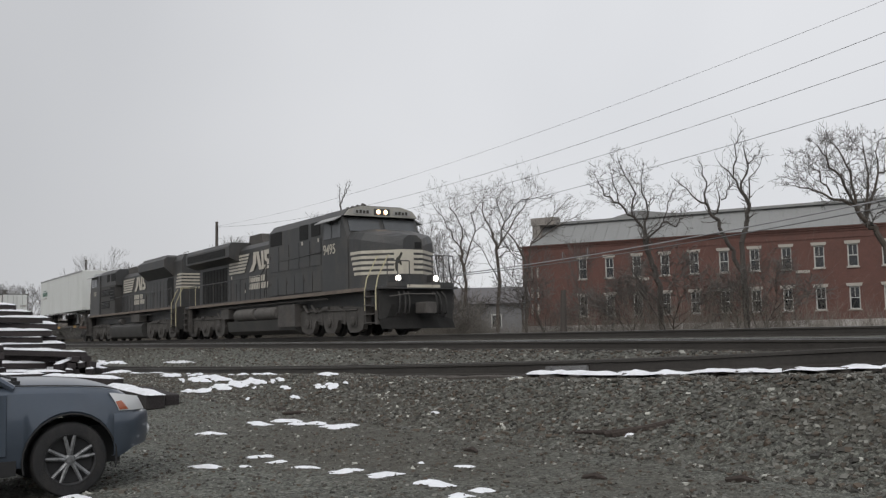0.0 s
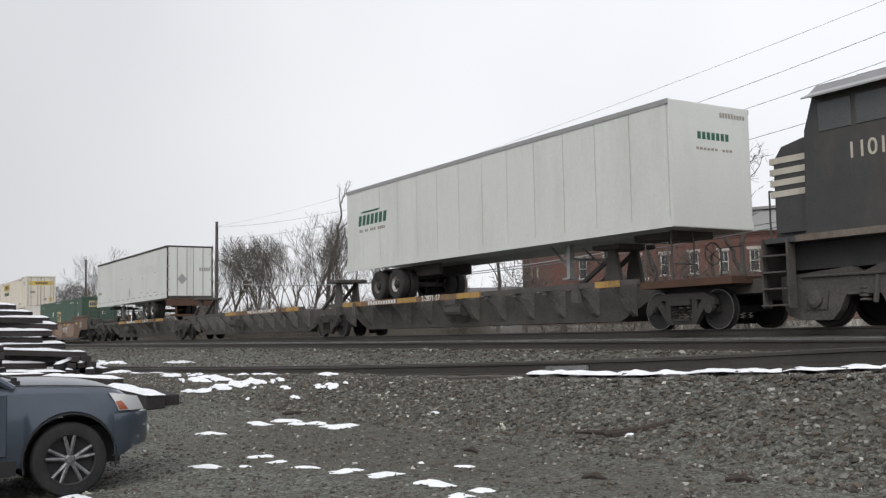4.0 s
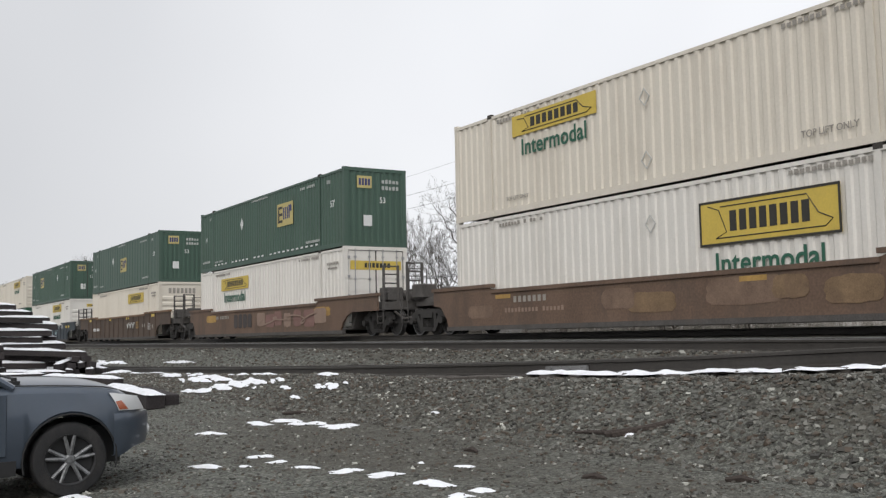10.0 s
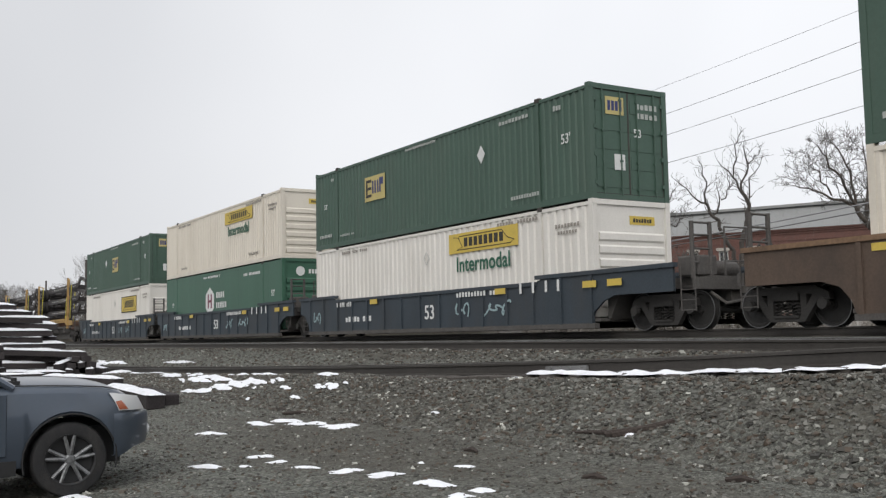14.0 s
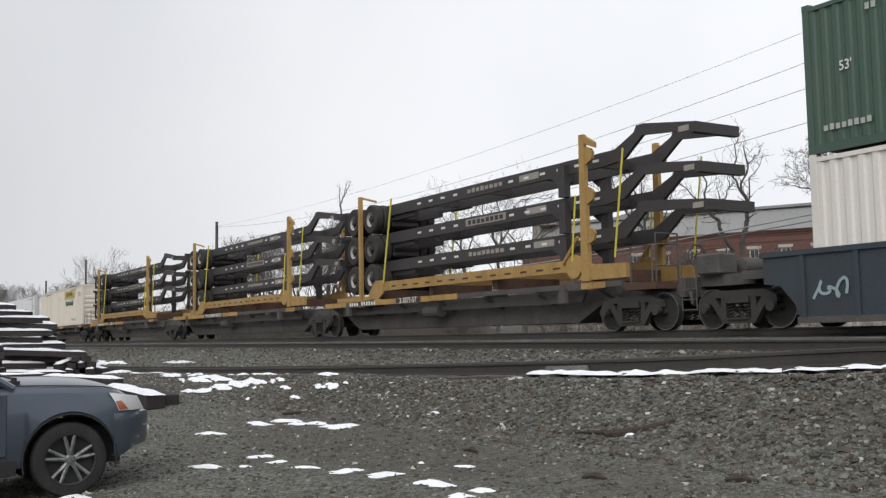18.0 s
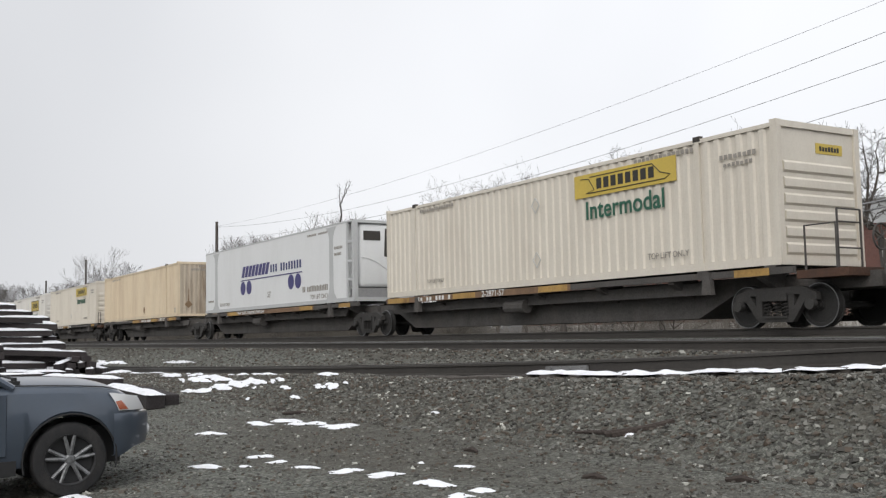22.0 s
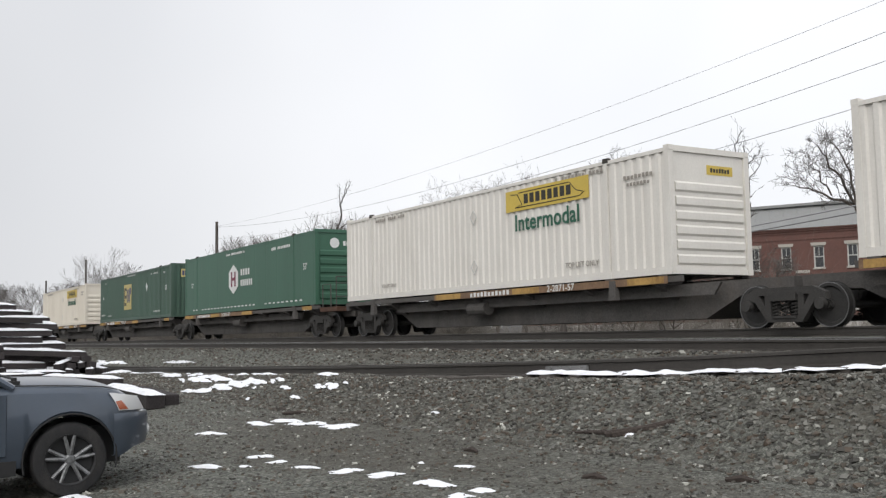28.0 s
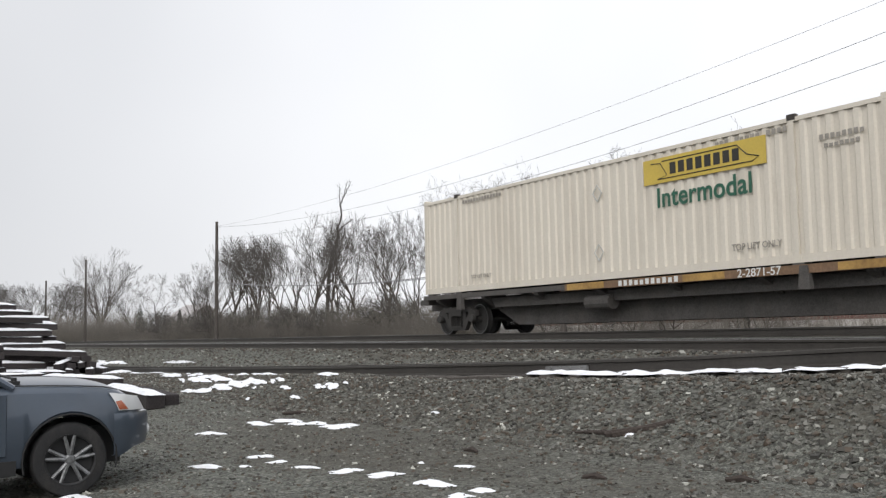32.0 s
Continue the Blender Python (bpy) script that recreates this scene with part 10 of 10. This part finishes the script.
    for y in (-0.85, -0.65, -0.5, 0.5, 0.65, 0.85):
        bm = bmesh.new()
        rail_line(bm, [(21.95, y, 1.45), (22.10, y * 1.05, 1.30), (22.16, y * 1.08, 1.0), (22.12, y * 1.1, 0.75), (21.98, y * 1.12, 0.72)], 0.032, 7)
        part("air_hose", bm, PILOT_BLACK, c)
    bm = bmesh.new()
    soft_box(bm, 21.95, 22.55, -0.22, 0.22, 0.72, 1.10, 0.05)
    prism(bm, [(22.5, -0.2), (22.72, -0.26), (22.75, 0.02), (22.6, 0.05), (22.62, 0.22), (22.5, 0.2)], 0.72, 1.08, "z")
    part("coupler_head", bm, GRIME, c)
    bm = bmesh.new()
    rail_line(bm, [(22.06, -1.25, 1.30), (22.12, -0.6, 1.38), (22.12, 0.5, 1.38)], 0.025, 6)
    part("uncoupling_lever", bm, GRIME, c)
    for s in (-1, 1):
        steps(c, 20.85, 21.55, s, 1.60)
        steps(c, 0.75, 1.35, s, 1.60)
        for x in (20.80, 21.60):
            bm = bmesh.new()
            rail_line(bm, [(x, s * 1.53, 0.85), (x, s * 1.53, 1.55), (x - 0.0, s * 1.45, 1.95), (x + 0.25, s * 1.20, 2.65), (x + 0.3, s * 1.18, 2.7)], 0.022, 6)
            part("step_handrail", bm, HANDRAIL_PALE if s < 0 else NS_BLACK, c, "pale yellow step handrail" if s < 0 else "")
        handrail(c, [(1.4, s * 1.46, 2.62), (11.0, s * 1.46, 2.62), (11.7, s * 1.46, 3.05), (17.2, s * 1.50, 3.15)], NS_BLACK, [(x, s * 1.46, 2.62) for x in np.arange(1.4, 11.1, 1.2)] + [(11.7, s * 1.46, 3.05)], deck)
    handrail(c, [(22.0, -1.3, 2.5), (22.0, -0.45, 2.5)], NS_BLACK, [(22.0, -1.3, 2.5), (22.0, -0.45, 2.5), (22.0, -0.9, 2.5)], deck)
    handrail(c, [(22.0, 0.45, 2.7), (22.0, 1.3, 2.7)], NS_BLACK, [(22.0, 1.3, 2.7), (22.0, 0.45, 2.7), (22.0, 0.9, 2.7)], deck)
    handrail(c, [(0.85, -1.3, 2.6), (0.85, 1.3, 2.6)], NS_BLACK, [(0.85, y, 2.6) for y in (-1.3, -0.5, 0.5, 1.3)], deck)
    logo(c, 9.85, 3.34, -1.014)
    for x, z in ((18.55, 1.95), (15.4, 3.55), (16.9, 3.55), (11.7, 3.2), (8.0, 2.05), (6.2, 2.75)):
        slab("small_placard", LOGO_WHITE, c, x, x + 0.12, z, z + 0.14, -1.478 if x > 11.6 else -1.012)


def second_loco():
    """Runs cab-last: the cab is at the low end."""
    length = 22.2
    c = thing("trailing_locomotive", "grimy black diesel locomotive running cab-last with flared radiators", "locomotive", "locomotives", at=pose(-73.6, TRAIN_Y, RAIL))
    aboard(c)
    deck = 1.74
    underframe(c, length, deck, 6.9, 14.5, 0.13, True)
    truck3(c, 3.7, 2.05)
    truck3(c, 17.7, 2.05)
    bm = bmesh.new()
    rod(bm, (5.5, -1.38, 1.45), (16.5, -1.38, 1.45), 0.035, 6)
    rod(bm, (9.2, -1.3, 1.2), (9.9, -1.3, 1.2), 0.16, 10)
    box(bm, 12.3, 14.1, -1.44, -1.0, 1.08, 1.55)
    part("air_pipe", bm, GRIME, c)
    # nose and cab
    bm = bmesh.new()
    prism(bm, [(0.85, deck), (0.85, 3.30), (1.05, 3.55), (1.80, 3.70), (1.80, deck)], -1.35, 1.35)
    bmesh.ops.bevel(bm, geom=[e for e in bm.edges if abs(e.verts[0].co.y - e.verts[1].co.y) < 0.01], offset=0.10, segments=2, affect="EDGES")
    nose = part("nose", bm, NS_BLACK, c)
    for k in range(4):
        bm = bmesh.new()
        box(bm, 0.835, 1.75, -1.362, 1.362, 2.55 + k * 0.22, 2.67 + k * 0.22)
        part("nose_stripe", bm, CREAM, nose)
    bm = bmesh.new()
    prism(bm, [(1.75, deck), (4.45, deck), (4.45, 4.36), (2.05, 4.36), (1.82, 3.70)], -1.52, 1.52)
    cab = part("cab", bm, NS_BLACK, c)
    bm = bmesh.new()
    prism(bm, [(-1.53, 4.34), (1.53, 4.34), (1.2, 4.60), (0.8, 4.70), (-0.8, 4.70), (-1.2, 4.60)], 1.9, 4.45, "x")
    part("cab_roof", bm, surface("pale_cab_roof", (0.22, 0.22, 0.23), 0.6, vary=0.2, scale=2), cab, "paler grey cab roof")
    for s in (-1, 1):
        for x0, x1 in ((2.15, 2.85), (2.95, 3.65)):
            bm = bmesh.new()
            soft_box(bm, x0, x1, s * 1.52 - 0.015, s * 1.52 + 0.015, 3.62, 4.18, 0.012, 1)
            part("side_window", bm, CAB_GLASS, cab)
        bm = bmesh.new()
        prism(bm, [(s * 1.50, 4.40), (s * 1.50, 4.34), (s * 1.80, 4.24), (s * 1.80, 4.27)], 2.0, 3.8, "x")
        part("sun_visor", bm, GALV, cab, "pale sun visor over the side window")
    bm = bmesh.new()
    box(bm, 1.86, 1.90, -1.3, 1.3, 3.76, 4.25)
    part("windscreen", bm, CAB_GLASS, cab)
    bm = bmesh.new()
    rod(bm, (2.3, -0.5, 4.76), (4.0, -0.5, 4.76), 0.05, 8)
    soft_box(bm, 2.6, 3.4, -0.2, 0.5, 4.68, 4.80, 0.03)
    part("roof_gear", bm, GRIME, cab)
    words("1101", 0.42, CREAM, c, on_side(3.15, -1.526, 3.16), 1.0, "cream road number")
    # body behind the cab
    bm = bmesh.new()
    prism(bm, [(-1.0, deck), (1.0, deck), (1.0, 3.52), (1.44, 3.54), (1.44, 4.35), (1.15, 4.58), (-1.15, 4.58), (-1.44, 4.35), (-1.44, 3.54), (-1.0, 3.52)], 4.45, 8.45, "x")
    part("equipment_hood", bm, NS_BLACK, c)
    bm = bmesh.new()
    box(bm, 4.5, 8.3, -1.45, -1.0, deck, 3.58)
    blk = part("blower_housing", bm, surface("dusty_dark_grey_panel", (0.05, 0.048, 0.046), 0.65, vary=0.25, scale=1.5, bump=0.1), c)
    for x0, x1, z0, z1 in ((4.75, 6.9, 2.95, 3.35), (4.75, 6.9, 2.15, 2.6), (7.1, 8.2, 2.6, 3.45)):
        bm = bmesh.new()
        box(bm, x0, x1, -1.47, -1.445, z0, z1)
        part("louvre", bm, GRILLE, blk)
        for k in range(4):
            bm = bmesh.new()
            zz = z0 + 0.05 + k * (z1 - z0 - 0.08) / 4
            box(bm, x0 + 0.03, x1 - 0.03, -1.485, -1.468, zz, zz + 0.03)
            part("slat", bm, NS_BLACK, blk)
    for x0, x1 in ((6.2, 6.9), (7.3, 8.4)):
        bm = bmesh.new()
        box(bm, x0, x1, -1.455, -1.43, 3.82, 4.3)
        part("intake_screen", bm, GRILLE, c)
    bm = bmesh.new()
    prism(bm, [(8.9, 4.2), (9.0, 4.58), (10.6, 4.60), (11.9, 4.26), (12.0, 4.1)], -0.75, 0.75)
    part("exhaust_silencer", bm, GRIME, c)
    bm = bmesh.new()
    prism(bm, [(-0.98, deck), (0.98, deck), (0.98, 3.95), (0.72, 4.22), (-0.72, 4.22), (-0.98, 3.95)], 8.40, 19.402, "x")
    part("long_hood", bm, NS_BLACK, c)
    doors_row(c, 8.6, 14.0, 1.84, 2.6, -0.985, 6)
    doors_row(c, 14.3, 18.2, 1.84, 3.3, -0.985, 6)
    bm = bmesh.new()
    box(bm, 18.3, 19.3, -1.0, -0.97, 1.9, 3.4)
    part("hood_door", bm, GRILLE, c)
    horn_cluster(c, 11.9, 4.62)
    bm = bmesh.new()                                # flared radiators
    prism(bm, [(-0.98, 3.45), (-1.53, 3.95), (-1.53, 4.38), (-1.38, 4.50), (1.38, 4.50), (1.53, 4.38), (1.53, 3.95), (0.98, 3.45)], 14.1, 19.4, "x")
    rad = part("radiator_wing", bm, NS_BLACK, c)
    bm = bmesh.new()
    box(bm, 14.4, 19.1, -1.3, 1.3, 4.50, 4.62)
    part("radiator_fan_deck", bm, surface("pale_fan_deck", (0.15, 0.15, 0.15), 0.6, vary=0.3, scale=2), rad)
    # rear hood end with stripes
    bm = bmesh.new()
    prism(bm, [(-0.98, deck), (0.98, deck), (0.98, 4.25), (0.78, 4.60), (-0.78, 4.60), (-0.98, 4.25)], 19.4, 20.75, "x")
    end = part("hood_end", bm, NS_BLACK, c)
    for k in range(5):
        bm = bmesh.new()
        box(bm, 19.75 + 0.06 * k, 20.77, -0.995, 0.995, 2.78 + k * 0.17, 2.87 + k * 0.17)
        part("end_stripe", bm, CREAM, end)
    bm = bmesh.new()
    box(bm, 20.76, 20.79, 0.05, 0.7, 2.2, 3.5)
    part("end_door", bm, GRILLE, end)
    words("1101", 0.30, CREAM, end, on_front(20.758, -0.1, 4.0), 1.0)
    for y in (0.62, 0.84):
        bm = bmesh.new()
        lathe(bm, [(0.0001, 0.04), (0.10, 0.04), (0.12, 0.0)], (20.76, y, 3.92), "x", 14)
        part("end_headlight", bm, GALV, end)
    bm = bmesh.new()
    rail_line(bm, [(19.6, -0.5, 4.62), (19.6, -0.5, 4.74), (20.4, -0.5, 4.74), (20.4, -0.5, 4.62)], 0.02, 5)
    part("lift_loop", bm, GALV, end)
    for s in (-1, 1):
        steps(c, 20.85, 21.5, s, 1.70)
        steps(c, 0.7, 1.3, s, 1.70)
        for x in (20.75, 21.55):
            bm = bmesh.new()
            rail_line(bm, [(x, s * 1.53, 0.7), (x, s * 1.53, 1.9), (x + 0.15, s * 1.35, 2.45), (x + 0.25, s * 1.25, 2.65)], 0.022, 6)
            part("step_handrail", bm, HANDRAIL_PALE, c, "pale step handrail")
        handrail(c, [(8.5, s * 1.46, 2.72), (20.0, s * 1.46, 2.72), (20.55, s * 1.48, 2.78), (20.6, s * 1.5, 1.2)], NS_BLACK, [(x, s * 1.46, 2.72) for x in np.arange(8.6, 20.5, 1.4)], deck)
    handrail(c, [(21.6, -1.3, 2.7), (21.6, 1.3, 2.7)], HANDRAIL_PALE, [(21.6, y, 2.7) for y in (-1.3, -0.5, 0.5, 1.3)], deck)
    handrail(c, [(0.75, -1.3, 2.7), (0.75, 1.3, 2.7)], NS_BLACK, [(0.75, y, 2.7) for y in (-1.3, -0.5, 0.5, 1.3)], deck)
    logo(c, 12.65, 3.36, -1.014)


lead_loco()
second_loco()


# ---- what moves: the whole train gathers speed a little as it passes ----
def run(t):
    return 14.7876 * t + 0.0196569 * t * t


def motions():
    for ob in MOVERS:
        x, y, z = ob.matrix_basis.translation
        walk(ob, [(t, pose(x + run(t), y, z)) for t in (0, 4, 8, 12, 16, 20, 24, 28, 32)])


motions()
